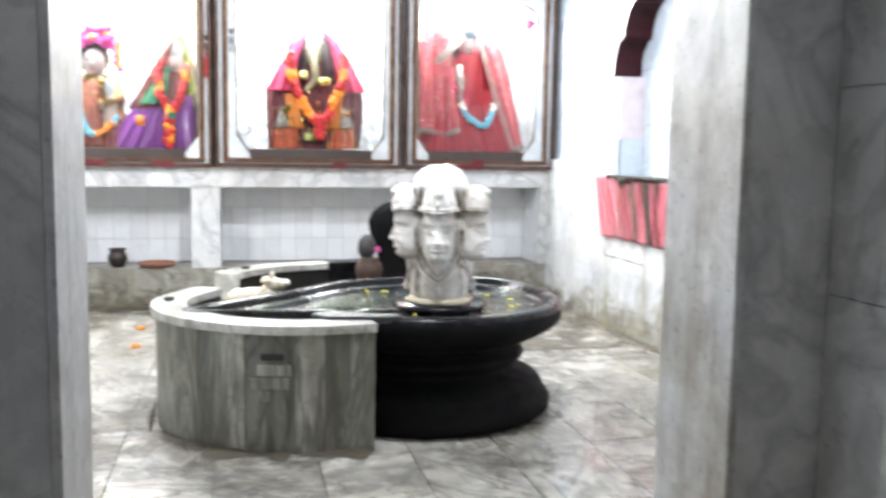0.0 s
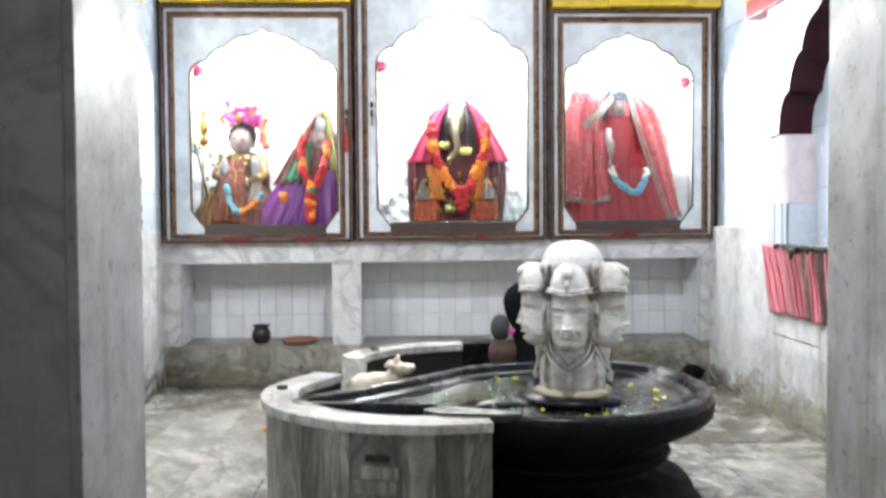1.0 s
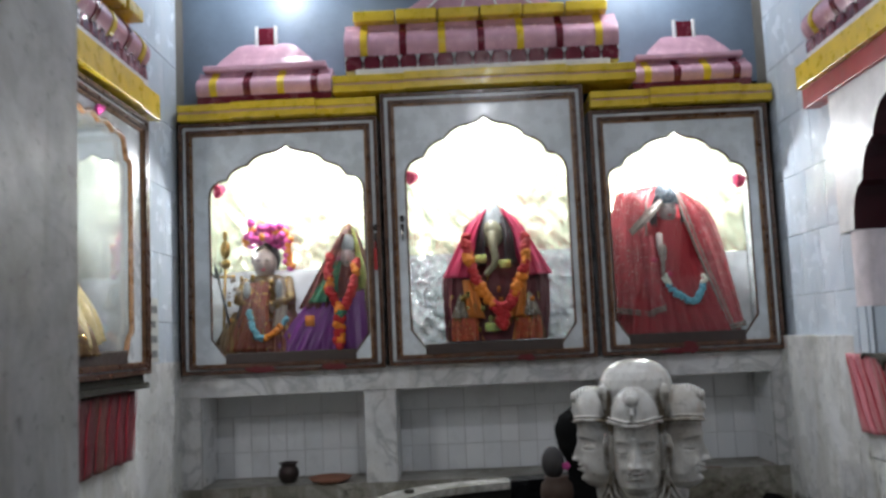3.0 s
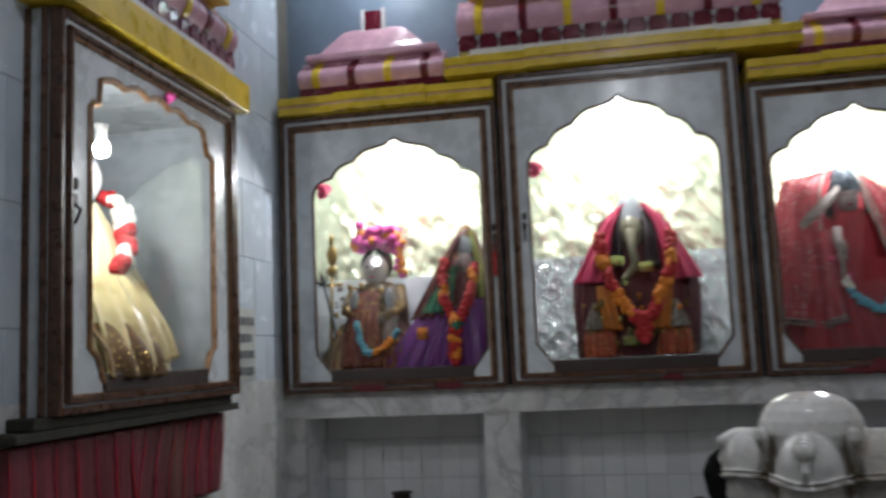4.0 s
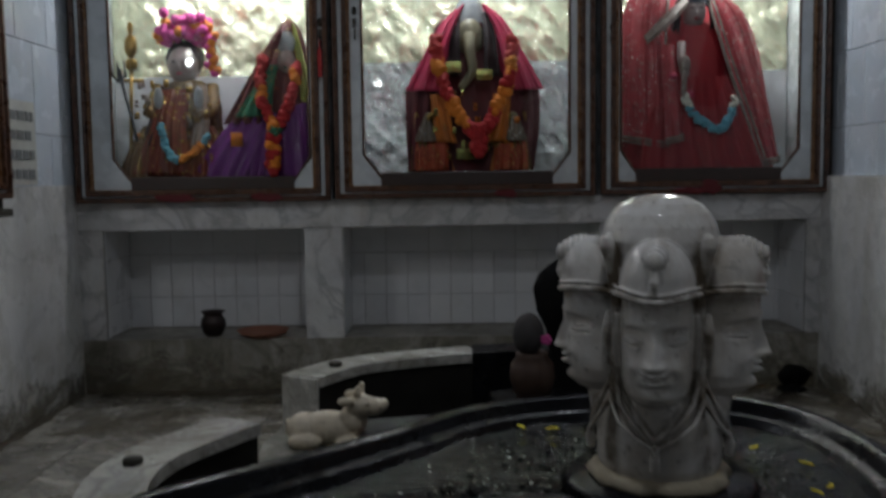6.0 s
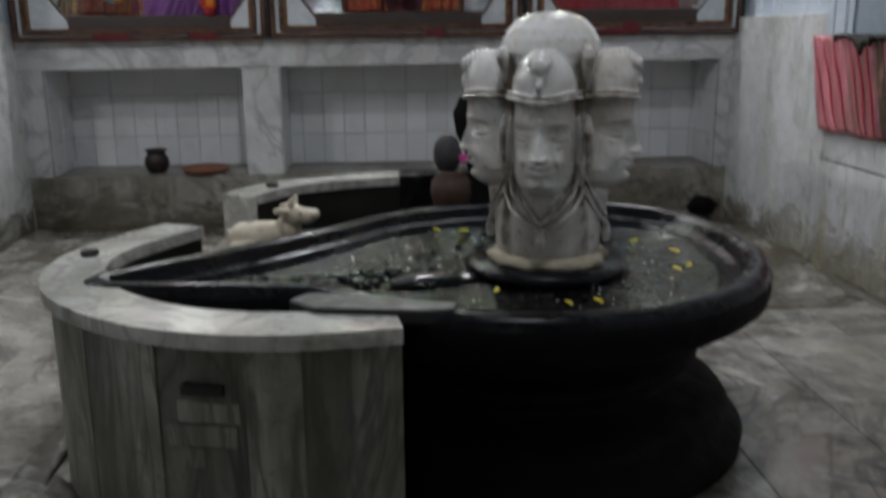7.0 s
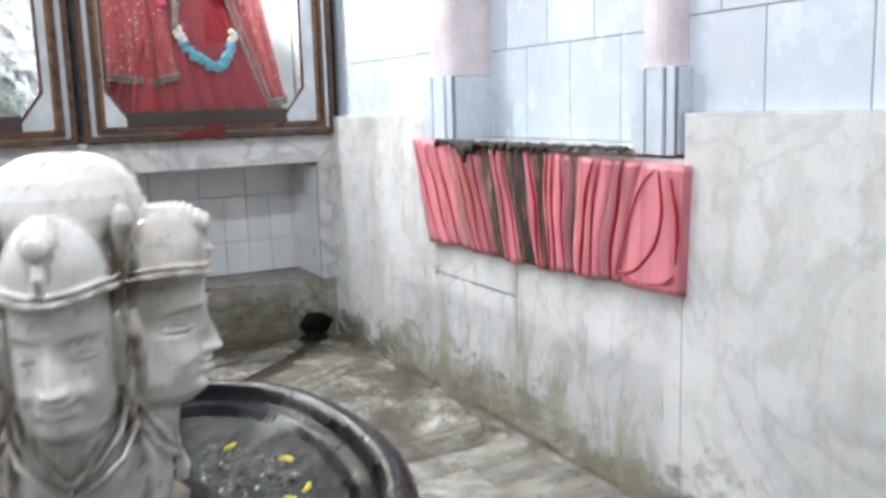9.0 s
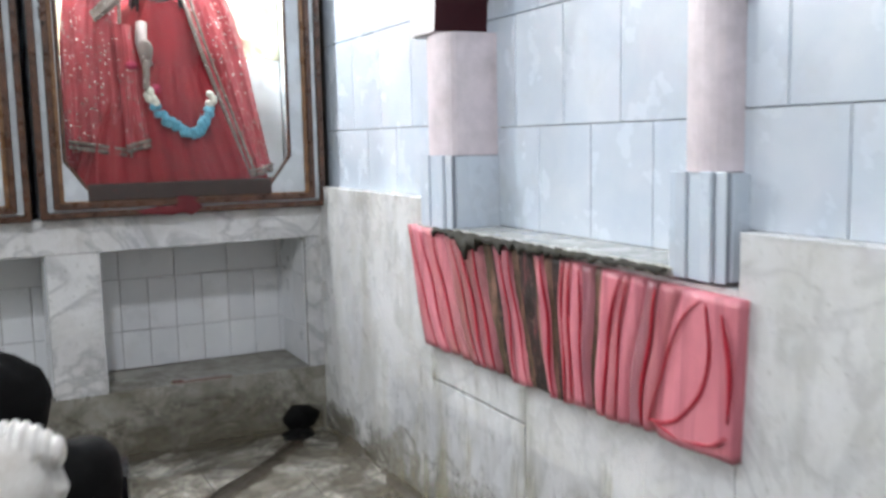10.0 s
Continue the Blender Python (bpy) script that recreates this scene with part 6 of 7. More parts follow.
hanging(bm, [(-0.18, -0.02, 0.815), (-0.3, -0.03, 0.8), (-0.35, -0.05, 0.6), (-0.36, -0.08, 0.36), (-0.36, -0.1, 0.12)], [(-0.12, -0.05, 0.81), (-0.16, -0.12, 0.71), (-0.175, -0.15, 0.55), (-0.17, -0.16, 0.34), (-0.165, -0.17, 0.085)], 3, 0.014, 1, 0.03, 4)
hanging(bm, [(0.03, -0.03, 0.81), (0.05, -0.1, 0.66), (0.1, -0.15, 0.45), (0.17, -0.16, 0.24), (0.25, -0.17, 0.0)], [(0.06, -0.01, 0.81), (0.2, -0.02, 0.715), (0.27, -0.04, 0.55), (0.31, -0.07, 0.3), (0.36, -0.09, 0.02)], 3, 0.013, 1, 0.03, 4)
for line, wide in (([(0.03, -0.04, 0.81), (0.05, -0.11, 0.66), (0.1, -0.16, 0.45), (0.17, -0.172, 0.24), (0.25, -0.182, 0.0)], 0.008), ([(0.045, -0.05, 0.8), (0.07, -0.12, 0.66), (0.122, -0.168, 0.45), (0.192, -0.18, 0.24), (0.272, -0.188, 0.0)], 0.005),
                   ([(-0.12, -0.06, 0.81), (-0.16, -0.13, 0.71), (-0.175, -0.16, 0.55), (-0.17, -0.175, 0.34), (-0.165, -0.182, 0.085)], 0.006)):
    tube(bm, smooth_line(line, 6), wide, 7, mi=4)
hanging(bm, [(-0.07, -0.1, 0.76), (-0.17, -0.16, 0.68), (-0.27, -0.15, 0.58)], [(-0.06, -0.12, 0.72), (-0.15, -0.175, 0.63), (-0.255, -0.16, 0.545)], 2, 0.004, 4, 0.006)
hanging(bm, [(-0.2, -0.17, 0.54), (-0.19, -0.18, 0.35), (-0.18, -0.19, 0.1)], [(-0.14, -0.17, 0.54), (-0.125, -0.185, 0.35), (-0.1, -0.195, 0.12)], 2, 0.01, 1, 0.01, 4)
hanging(bm, [(-0.15, -0.15, 0.4), (-0.26, -0.17, 0.2), (-0.3, -0.18, -0.02)], [(0.12, -0.15, 0.4), (0.2, -0.17, 0.2), (0.29, -0.18, -0.02)], 8, 0.013, 0, 0.02)
tube(bm, [(-0.1, -0.14, 0.55), (-0.11, -0.17, 0.48), (-0.095, -0.19, 0.4)], 0.02, 8, mi=2)
tube(bm, [(-0.1, -0.2, 0.42), (-0.105, -0.2, 0.33), (-0.1, -0.205, 0.3)], 0.012, 8, mi=4)
ball(bm, (-0.1, -0.2, 0.45), (0.025, 0.012, 0.04), 4, seg=10, ring=8)
ball(bm, (-0.075, -0.2, 0.32), (0.018, 0.012, 0.018), 6, seg=10, ring=8)
ball(bm, (-0.15, -0.2, 0.4), (0.02, 0.01, 0.014), 6, seg=10, ring=8)
idol("plain stone idol in a red robe and sequinned coral cloak", bm, [M_REDCLOTH, M_CORAL, M_FACE, M_DARK, M_LACE, M_SLATE, M_ROSE], Matrix.Translation((1.0, FLOOR_Y, 0.985)))
# white-robed figure in the wall cabinet
bm = bmesh.new()
cloak(bm, [(0.0, 0.3, 0.24, 0, 0), (0.12, 0.27, 0.22, 0, 0), (0.3, 0.2, 0.17, 0, 0), (0.45, 0.14, 0.12, 0, 0), (0.55, 0.07, 0.07, 0, 0)], 17, 0.11, 0)
ball(bm, (0, -0.02, 0.63), (0.065, 0.07, 0.085), 1)
ball(bm, (0, 0.0, 0.68), (0.07, 0.07, 0.06), 2)
cloak(bm, [(0.05, 0.31, 0.25, 0, 0.02), (0.3, 0.2, 0.17, 0, 0.02), (0.55, 0.09, 0.08, 0, 0.02)], 11, 0.05, 3, 10, 100)
for sx in (-1, 1):
    cloak(bm, [(0.0, 0.16, 0.13, sx * 0.13, -0.1), (0.1, 0.14, 0.12, sx * 0.12, -0.09), (0.2, 0.07, 0.07, sx * 0.09, -0.06)], 8, 0.12, 0)
hanging(bm, [(0.02, -0.1, 0.42), (0.12, -0.16, 0.28), (0.24, -0.2, 0.12)], [(0.1, -0.06, 0.46), (0.2, -0.08, 0.3), (0.3, -0.1, 0.04)], 3, 0.014, 0, 0.03)
hanging(bm, [(-0.2, -0.16, 0.3), (-0.22, -0.22, 0.16), (-0.24, -0.26, 0.0)], [(0.1, -0.15, 0.32), (0.14, -0.24, 0.18), (0.2, -0.26, 0.06)], 5, 0.016, 5, 0.03)
hanging(bm, [(-0.24, -0.2, 0.16), (-0.25, -0.26, 0.08), (-0.26, -0.28, 0.0)], [(0.02, -0.24, 0.16), (0.04, -0.28, 0.08), (0.06, -0.29, 0.0)], 4, 0.014, 4, 0.02)
hanging(bm, [(0.06, 0.06, 0.6), (0.12, 0.06, 0.45), (0.2, 0.06, 0.28)], [(0.09, 0.09, 0.6), (0.16, 0.1, 0.45), (0.26, 0.1, 0.28)], 2, 0.006, 3, 0.0)
idol("white idol in a cream robe inside the wall cabinet", bm, [M_CREAM, M_WHITE, M_DARK, M_ORANGE, M_GOLD_CLOTH, M_YELLOW_SATIN], Matrix.Translation((-2.0, 3.93, 1.0)) @ pose(0, 0, 0, 0, 0, 90) @ Matrix.Scale(1.12, 4))


def garland(label, pts, r, mats, pattern, n):
    bm = bmesh.new()
    line = smooth_line(pts, 10)
    rnd = random.Random(len(line))
    for k in range(n):
        p = line[min(int(k / (n - 1) * (len(line) - 1)), len(line) - 1)]
        for j in range(3):
            q = p + Vector((rnd.uniform(-1, 1), rnd.uniform(-1, 0.4), rnd.uniform(-1, 1))) * r * 0.5
            ball(bm, q, (r * 0.75, r * 0.75, r * 0.7), pattern[k * len(pattern) // n % len(pattern)], seg=7, ring=5)
    return tagged(part("flower_garland", bm, mats, smooth=False), label, "garland", "garlands")


G = [M_MARIGOLD_RED, M_MARIGOLD, M_GREEN]
garland("thick red and orange flower garland on the rose-shawled idol", [(-0.19, 5.45, 1.56), (-0.17, 5.41, 1.42), (-0.1, 5.385, 1.25), (-0.005, 5.375, 1.15), (0.08, 5.385, 1.26), (0.14, 5.41, 1.42), (0.15, 5.45, 1.56)], 0.03, G, [0, 0, 1, 0, 0, 1, 1, 0, 0, 0, 0, 1, 1, 0, 1, 0, 0], 74)
garland("bunch of red flowers hanging from the garland", [(-0.01, 5.385, 1.16), (0.0, 5.38, 1.12), (-0.01, 5.38, 1.07)], 0.036, G, [0], 14)
garland("red and orange flower garland on the purple-draped idol", [(-0.955, 5.46, 1.49), (-0.96, 5.42, 1.36), (-0.935, 5.395, 1.26), (-0.885, 5.385, 1.2), (-0.84, 5.4, 1.27), (-0.815, 5.43, 1.37), (-0.81, 5.47, 1.46)], 0.026, G, [0, 0, 1, 0, 0, 1, 0, 0, 0, 0, 1, 0], 40)
garland("hanging red flower tassel with orange rings", [(-0.895, 5.375, 1.19), (-0.9, 5.365, 1.09), (-0.905, 5.36, 1.0)], 0.032, G, [1, 2, 0, 1, 0, 1, 0], 14)
garland("blue tinsel garland on the red-robed idol", [(0.9, 5.4, 1.29), (0.94, 5.385, 1.21), (0.99, 5.38, 1.175), (1.045, 5.38, 1.15), (1.09, 5.385, 1.2), (1.12, 5.4, 1.28)], 0.019, [M_BLUEBEAD, M_WHITEPETAL], [1, 0, 0, 0, 0, 0, 0, 1], 30)
garland("blue and yellow tinsel garland on the gold-dressed idol", [(-1.41, 5.43, 1.2), (-1.38, 5.41, 1.1), (-1.34, 5.4, 1.05), (-1.27, 5.405, 1.07), (-1.2, 5.43, 1.15)], 0.018, [M_BLUEBEAD, M_MARIGOLD], [0, 0, 0, 0, 1, 1, 0], 26)
garland("red and white flower garland on the white idol", [(-1.93, 4.05, 1.66), (-1.86, 4.03, 1.56), (-1.82, 3.98, 1.46), (-1.80, 3.92, 1.38)], 0.038, [M_MARIGOLD_RED, M_WHITEPETAL], [0, 1, 1, 0, 0, 1, 0], 20)
garland("small pink paper flower stuck to the cabinet frame", [(-1.675, 4.02, 2.005), (-1.675, 4.03, 2.0), (-1.675, 4.02, 1.995)], 0.018, [M_PINKFLUFF], [0], 5)

for x, z in ((-1.565, 1.875), (-0.478, 1.90), (1.35, 1.80)):
    garland("red paper pompom in the cabinet's upper corner", [(x, 5.42, z), (x + 0.01, 5.42, z + 0.01), (x, 5.42, z + 0.02)], 0.03, [M_ROSE], [0], 6)

# ---- things round the basin ----
bm = bmesh.new()
ball(bm, (0, 0, 0.05), (0.10, 0.05, 0.05), 0)
ball(bm, (-0.07, 0, 0.045), (0.055, 0.052, 0.05), 0)
ball(bm, (0.07, 0, 0.075), (0.042, 0.042, 0.045), 0)
ball(bm, (0.095, -0.008, 0.118), (0.046, 0.038, 0.034), 0)
ball(bm, (0.133, -0.012, 0.118), (0.034, 0.03, 0.026), 0)
ball(bm, (0.16, -0.014, 0.125), (0.016, 0.028, 0.017), 0)
for sx in (-1, 1):
    ball(bm, (0.06, sx * 0.046, 0.138), (0.026, 0.014, 0.013), 0, seg=10, ring=8)
    tube(bm, [(0.09, sx * 0.02, 0.14), (0.088, sx * 0.028, 0.162), (0.094, sx * 0.026, 0.176)], 0.011, 8, taper=[1.1, 1.0, 0.7])
    ball(bm, (0.122, sx * 0.03 - 0.01, 0.133), (0.007, 0.005, 0.006), 0, seg=8, ring=6)
    ball(bm, (0.075, sx * 0.04, 0.02), (0.05, 0.022, 0.02), 0)
    ball(bm, (-0.06, sx * 0.045, 0.022), (0.05, 0.025, 0.024), 0)
tube(bm, [(-0.12, 0, 0.07), (-0.13, 0.02, 0.03), (-0.11, 0.045, 0.015)], 0.008, 6)
bull = part("bull_statue", bm, plain("yellowed_marble", (0.68, 0.6, 0.46), 0.3, 0.45, scale=16, dirt=(0.3, 0.21, 0.13)), smooth=True, turn=pose(-0.44, 3.63, 0.30, 0, 0, -6) @ Matrix.Scale(0.87, 4))
mod = bull.modifiers.new("merge", "REMESH")
mod.mode, mod.voxel_size, mod.use_smooth_shade = "VOXEL", 0.003, True
tagged(bull, "small yellowed marble bull statue seated on the kerb's gap", "statue")
M_SMEAR = plain("dried_vermilion", (0.13, 0.008, 0.012), 0.7, 0.6, scale=40)
rnd = random.Random(33)
for x, z, w, h in ((-1.33, 0.885, 0.09, 0.02), (-0.93, 0.885, 0.07, 0.022), (0.12, 0.885, 0.05, 0.018), (1.0, 0.9, 0.05, 0.03), (0.93, 0.885, 0.09, 0.014)):
    bm = bmesh.new()
    ball(bm, (0, 0, 0), (w, 0.003, h), seg=18, ring=10)
    for v in bm.verts:
        v.co.x *= 1 + 0.4 * noise.noise(v.co * 30 + Vector((x, 0, 0)))
        v.co.z *= 1 + 0.5 * noise.noise(v.co * 25 + Vector((0, x, 0)))
    tagged(part("vermilion_smear", bm, M_SMEAR, smooth=True, turn=pose(x, 5.341, z)), "smeared vermilion powder on the cabinet's bottom rail", "stain", "vermilion smears")
bm = bmesh.new()
tube(bm, smooth_line([(0.925, 5.42, 0.25), (0.96, 5.405, 0.251), (1.0, 5.412, 0.25), (1.04, 5.402, 0.252), (1.09, 5.408, 0.25), (1.14, 5.4, 0.251)], 5), 0.0035, 6)
tube(bm, smooth_line([(0.945, 5.4, 0.251), (0.965, 5.41, 0.252), (0.955, 5.43, 0.252), (0.93, 5.44, 0.25)], 5), 0.0035, 6)
tagged(part("thread", bm, plain("faded_red_thread", (0.22, 0.12, 0.1), 0.8, 0.2, scale=30), smooth=True), "faded red thread lying on the platform's edge", "thread")
bm = bmesh.new()
box(bm, -0.009, 0.009, -0.006, 0.006, -0.14, -0.02)
tube(bm, [(0, 0, -0.02), (0, 0, 0.02)], 0.003, 6)
tagged(part("hanging_tag", bm, M_VERMILION, turn=pose(-0.684, 5.338, 1.535)), "narrow red cloth tag tied to the cabinet latch", "tag")
M_CEMENT = plain("wet_cement", (0.04, 0.04, 0.042), 0.4, 0.4, scale=14, relief=0.5)
M_CEMENT.node_tree.nodes["Principled BSDF"].inputs["Specular IOR Level"].default_value = 0.25


def patch(name, pts, z0, z1, material, label, category):
    bm = bmesh.new()
    lo = [bm.verts.new((x, y, z0)) for x, y in pts]
    hi = [bm.verts.new((x, y, z1)) for x, y in pts]
    n = len(pts)
    for k in range(n):
        bm.faces.new((lo[k], lo[(k + 1) % n], hi[(k + 1) % n], hi[k]))
    bm.faces.new(lo[::-1])
    bm.faces.new(hi)
    bevel(bm, 0.005)
    return tagged(part(name, bm, material, smooth=False), label, category)


patch("stone_sill", [(-0.60, 3.47), (-0.30, 3.45), (-0.22, 3.62), (-0.32, 3.85), (-0.58, 3.9), (-0.61, 3.64)], 0, 0.30, M_KERB, "low stained marble sill in the gap of the kerb", "sill")
patch("trough_floor", [(-0.73, 3.2), (-0.70, 2.85), (-0.45, 2.69), (-0.13, 2.68), (-0.06, 2.95), (0.2, 3.6), (0.3, 4.2), (-0.1, 4.18), (-0.35, 4.02), (-0.42, 3.9), (-0.29, 3.62), (-0.4, 3.4)], 0, 0.2, M_BLACK, "black trough floor between basin and kerb", "trough")
patch("cement_patch", [(-0.27, 2.72), (-0.22, 2.665), (-0.12, 2.65), (-0.04, 2.635), (0.02, 2.64), (0.03, 2.68), (-0.08, 2.72), (-0.17, 2.76), (-0.24, 2.76)], 0.405, 0.431, M_CEMENT, "grey wet cement patch bridging basin and kerb", "cement")
patch("cement_patch", [(-0.36, 3.52), (-0.18, 3.46), (-0.02, 3.56), (-0.02, 3.72), (-0.16, 3.78), (-0.36, 3.74)], 0.19, 0.335, M_CEMENT, "grey wet cement slab behind the basin's spout", "cement")
patch("stone_block", [(-0.07, 4.15), (0.45, 4.2), (0.6, 4.05), (0.62, 4.17), (0.46, 4.33), (0.2, 4.32), (-0.07, 4.275)], 0, 0.425, M_BLACK, "black stone block closing the kerb behind the basin", "block")
patch("stone_block", [(0.0, 3.72), (0.2, 3.74), (0.24, 3.92), (0.1, 3.98), (-0.03, 3.92)], 0.19, 0.36, M_BLACK, "black stone step carrying a clay pot", "block")
pot = thing("clay_pot", "brown clay pot topped by a grey coconut behind the basin", "pot", (0.085, 3.84, 0.36))
bm = bmesh.new()
lathe(bm, [(0.04, 0), (0.052, 0.02), (0.062, 0.06), (0.058, 0.095), (0.042, 0.115), (0.046, 0.125), (0.03, 0.125)], steps=28)
part("body", bm, plain("brown_clay", (0.065, 0.036, 0.023), 0.6, 0.3, scale=20), pot, smooth=True)
bm = bmesh.new()
ball(bm, (-0.01, 0, 0.175), (0.043, 0.043, 0.06))
part("coconut", bm, plain("grey_coconut", (0.05, 0.046, 0.046), 0.7, 0.4, scale=30), pot, "grey coconut", smooth=True)
bm = bmesh.new()
for k in range(5):
    ball(bm, (0.035 + 0.008 * math.cos(k * 1.26), -0.03, 0.165 + 0.008 * math.sin(k * 1.26)), (0.008, 0.006, 0.008), seg=6, ring=5)
part("flower", bm, M_PINKFLUFF, pot, "small pink flower")
bm = bmesh.new()
rings = []
HOOD = [(0.2, 0.15), (0.45, 0.14), (0.52, 0.15), (0.58, 0.178), (0.64, 0.188), (0.685, 0.172), (0.715, 0.135), (0.735, 0.09), (0.746, 0.045), (0.75, 0.01)]
for j in range(40):
    z = 0.2 + 0.55 * (j / 39) ** 0.7
    w = table(HOOD, z)
    rings.append([bm.verts.new((0.285 + 0.97 * w * math.cos(a) * (1 + 0.03 * math.sin(5 * a + 9 * z)), 3.96 + (0.02 + 0.2 * w) * math.sin(a), z + 0.006 * math.cos(6 * a))) for a in [2 * math.pi * k / 40 for k in range(40)]])
for a, b in zip(rings, rings[1:]):
    for k in range(40):
        bm.faces.new((a[k], a[(k + 1) % 40], b[(k + 1) % 40], b[k]))
bm.faces.new(rings[-1])
serpent = part("hooded_statue", bm, M_DULL, smooth=True)
tagged(serpent, "black stone serpent-hood statue behind the carved stone", "statue")
bm = bmesh.new()
lathe(bm, [(0.055, 0.2), (0.064, 0.42), (0.068, 0.49), (0.062, 0.525), (0.04, 0.552), (0.001, 0.56)], (0.51, 3.92), 28)
tagged(part("round_stone", bm, M_DULL, smooth=True), "small black rounded stone behind the carved stone", "stone")
patch("stone_block", [(0.24, 3.8), (0.62, 3.78), (0.62, 4.04), (0.45, 4.18), (0.24, 4.14)], 0.0, 0.205, M_DULL, "black stone ledge under the hooded statue", "block")
lota = thing("metal_pot", "small dark metal pot with a flared rim in the niche", "pot", (-1.225, 5.50, 0.247))
bm = bmesh.new()
lathe(bm, [(0.032, 0), (0.045, 0.012), (0.058, 0.045), (0.054, 0.075), (0.04, 0.092), (0.042, 0.1), (0.056, 0.112), (0.05, 0.113), (0.035, 0.1)], steps=28)
part("body", bm, mat("dark_copper", (0.04, 0.03, 0.028), 0.35, 0.7), lota, smooth=True)
plate_dish = thing("clay_dish", "shallow terracotta dish lying in the niche", "dish", (-0.99, 5.47, 0.247))
bm = bmesh.new()
lathe(bm, [(0.07, 0), (0.1, 0.012), (0.118, 0.03), (0.112, 0.032), (0.095, 0.016), (0.001, 0.012)], steps=32)
part("body", bm, plain("terracotta", (0.3, 0.13, 0.08), 0.7, 0.3, scale=16), plate_dish, smooth=True)
for x, y in ((-0.75, 3.13), (-0.47, 4.0)):
    bm = bmesh.new()
    lathe(bm, [(0.016, 0.42), (0.02, 0.424), (0.018, 0.432), (0.006, 0.434)], (x, y), 14)
    tagged(part("incense_cup", bm, M_SOOT, smooth=True), "tiny black incense cup on the coping", "cup", "incense cups")
M_PETAL = plain("yellow_petal", (0.75, 0.6, 0.02), 0.6, 0.1, scale=40)
rnd = random.Random(11)
for x, y in ((-0.007, 3.50), (0.03, 3.47), (0.10, 3.46), (0.25, 2.80), (0.31, 2.81), (0.575, 3.19), (0.56, 3.06), (0.53, 3.03), (-0.02, 2.79), (0.42, 3.4), (0.5, 3.3), (0.12, 2.9)):
    bm = bmesh.new()
    for j in range(2):
        ball(bm, (0.01 * j, 0.004 * j, 0), (0.011, 0.004, 0.0025), seg=7, ring=5, turn=pose(0, 0, 0, 0, 0, 40 * j))
    tagged(part("flower_petal", bm, M_PETAL, turn=pose(x, y, 0.386, 0, 0, rnd.uniform(0, 180))), "yellow flower petals floating in the basin", "petal", "petals in the basin")
for x, y, mt in ((-1.02, 4.75, M_MARIGOLD), (-1.0, 4.3, M_MARIGOLD)):
    bm = bmesh.new()
    for k in range(6):
        ball(bm, (0.014 * math.cos(k), 0.014 * math.sin(k), 0.008), (0.012, 0.01, 0.008), seg=6, ring=5)
    tagged(part("fallen_flower", bm, mt, turn=pose(x, y, 0)), "crushed flower head lying on the marble floor", "flower", "fallen flowers")


def silt(label, line, reach, height, seed):
    """A crooked low bank of dark wet dirt along the foot of a wall; reach points away from the wall."""
    bm, rings = bmesh.new(), []
    (x0, y0), (x1, y1) = line
    n = int(math.hypot(x1 - x0, y1 - y0) * 60)
    for k in range(n + 1):
        t = k / n
        p = Vector((x0 + (x1 - x0) * t, y0 + (y1 - y0) * t, 0))
        a = max(0.06, 0.55 + 0.7 * noise.noise(p * 5 + Vector((seed, 0, 0))) + 0.4 * noise.noise(p * 23)) * min(1, 8 * t, 8 * (1 - t))
        r = Vector(reach) * a
        rings.append([bm.verts.new(q) for q in (p + Vector((0, 0, -0.004)), p + Vector((0, 0, 0.003 + height * a)), p + r * 0.35 + Vector((0, 0, 0.002 + min(height * a * 0.6, 0.006))), p + r + Vector((0, 0, -0.003)))])
    for p, q in zip(rings, rings[1:]):
        for j in range(3):
            bm.faces.new((p[j], q[j], q[j + 1], p[j + 1]))
    tagged(part("silt", bm, M_MUD if "runnel" in label else M_SILT, smooth=True), label, "dirt", kind="stuff")


M_MUD = plain("wet_mud", (0.045, 0.036, 0.025), 0.35, 0.9, scale=16, relief=0.5, dirt=(0.09, 0.075, 0.05))
M_SILT = plain("wet_silt", (0.085, 0.072, 0.05), 0.4, 0.9, scale=9, relief=0.6, dirt=(0.045, 0.038, 0.026))
silt("dark wet dirt gathered at the foot of the marble wall", ((1.506, 3.3), (1.506, 5.38)), (-0.07, 0, 0), 0.03, 3)
silt("dark wet dirt gathered at the foot of the platform", ((-1.78, 5.40), (1.50, 5.40)), (0, -0.1, 0), 0.022, 7)
for a, b, r in (((-0.815, 3.3), (-0.8, 2.88), (-0.12, -0.02, 0)), ((-0.79, 2.92), (-0.58, 2.68), (-0.09, -0.09, 0)), ((-0.62, 2.7), (-0.34, 2.572), (-0.06, -0.13, 0)), ((-0.42, 2.59), (-0.07, 2.585), (0.0, -0.15, 0))):
    silt("dark wet dirt gathered round the foot of the kerb", (a, b), r, 0.012, a[0] * 7)
silt("dark wet dirt along the foot of the tiled wall", ((-1.786, 3.0), (-1.786, 5.38)), (0.06, 0, 0), 0.02, 12)
silt("dark muddy runnel from the basin to the drain", ((0.66, 4.6), (1.38, 5.31)), (0.075, -0.075, 0), 0.012, 17)
silt("dark muddy runnel from the basin to the drain", ((1.37, 5.32), (0.66, 4.6)), (-0.03, 0.03, 0), 0.012, 19)
bm = bmesh.new()
ball(bm, (1.4, 5.398, 0.045), (0.075, 0.02, 0.06), turn=pose(0, 0, 0, 0, 28, 0), seg=28, ring=14)
ball(bm, (1.37, 5.345, 0.004), (0.085, 0.06, 0.01), turn=pose(0, 0, 0, 0, 0, 54), seg=28, ring=12)
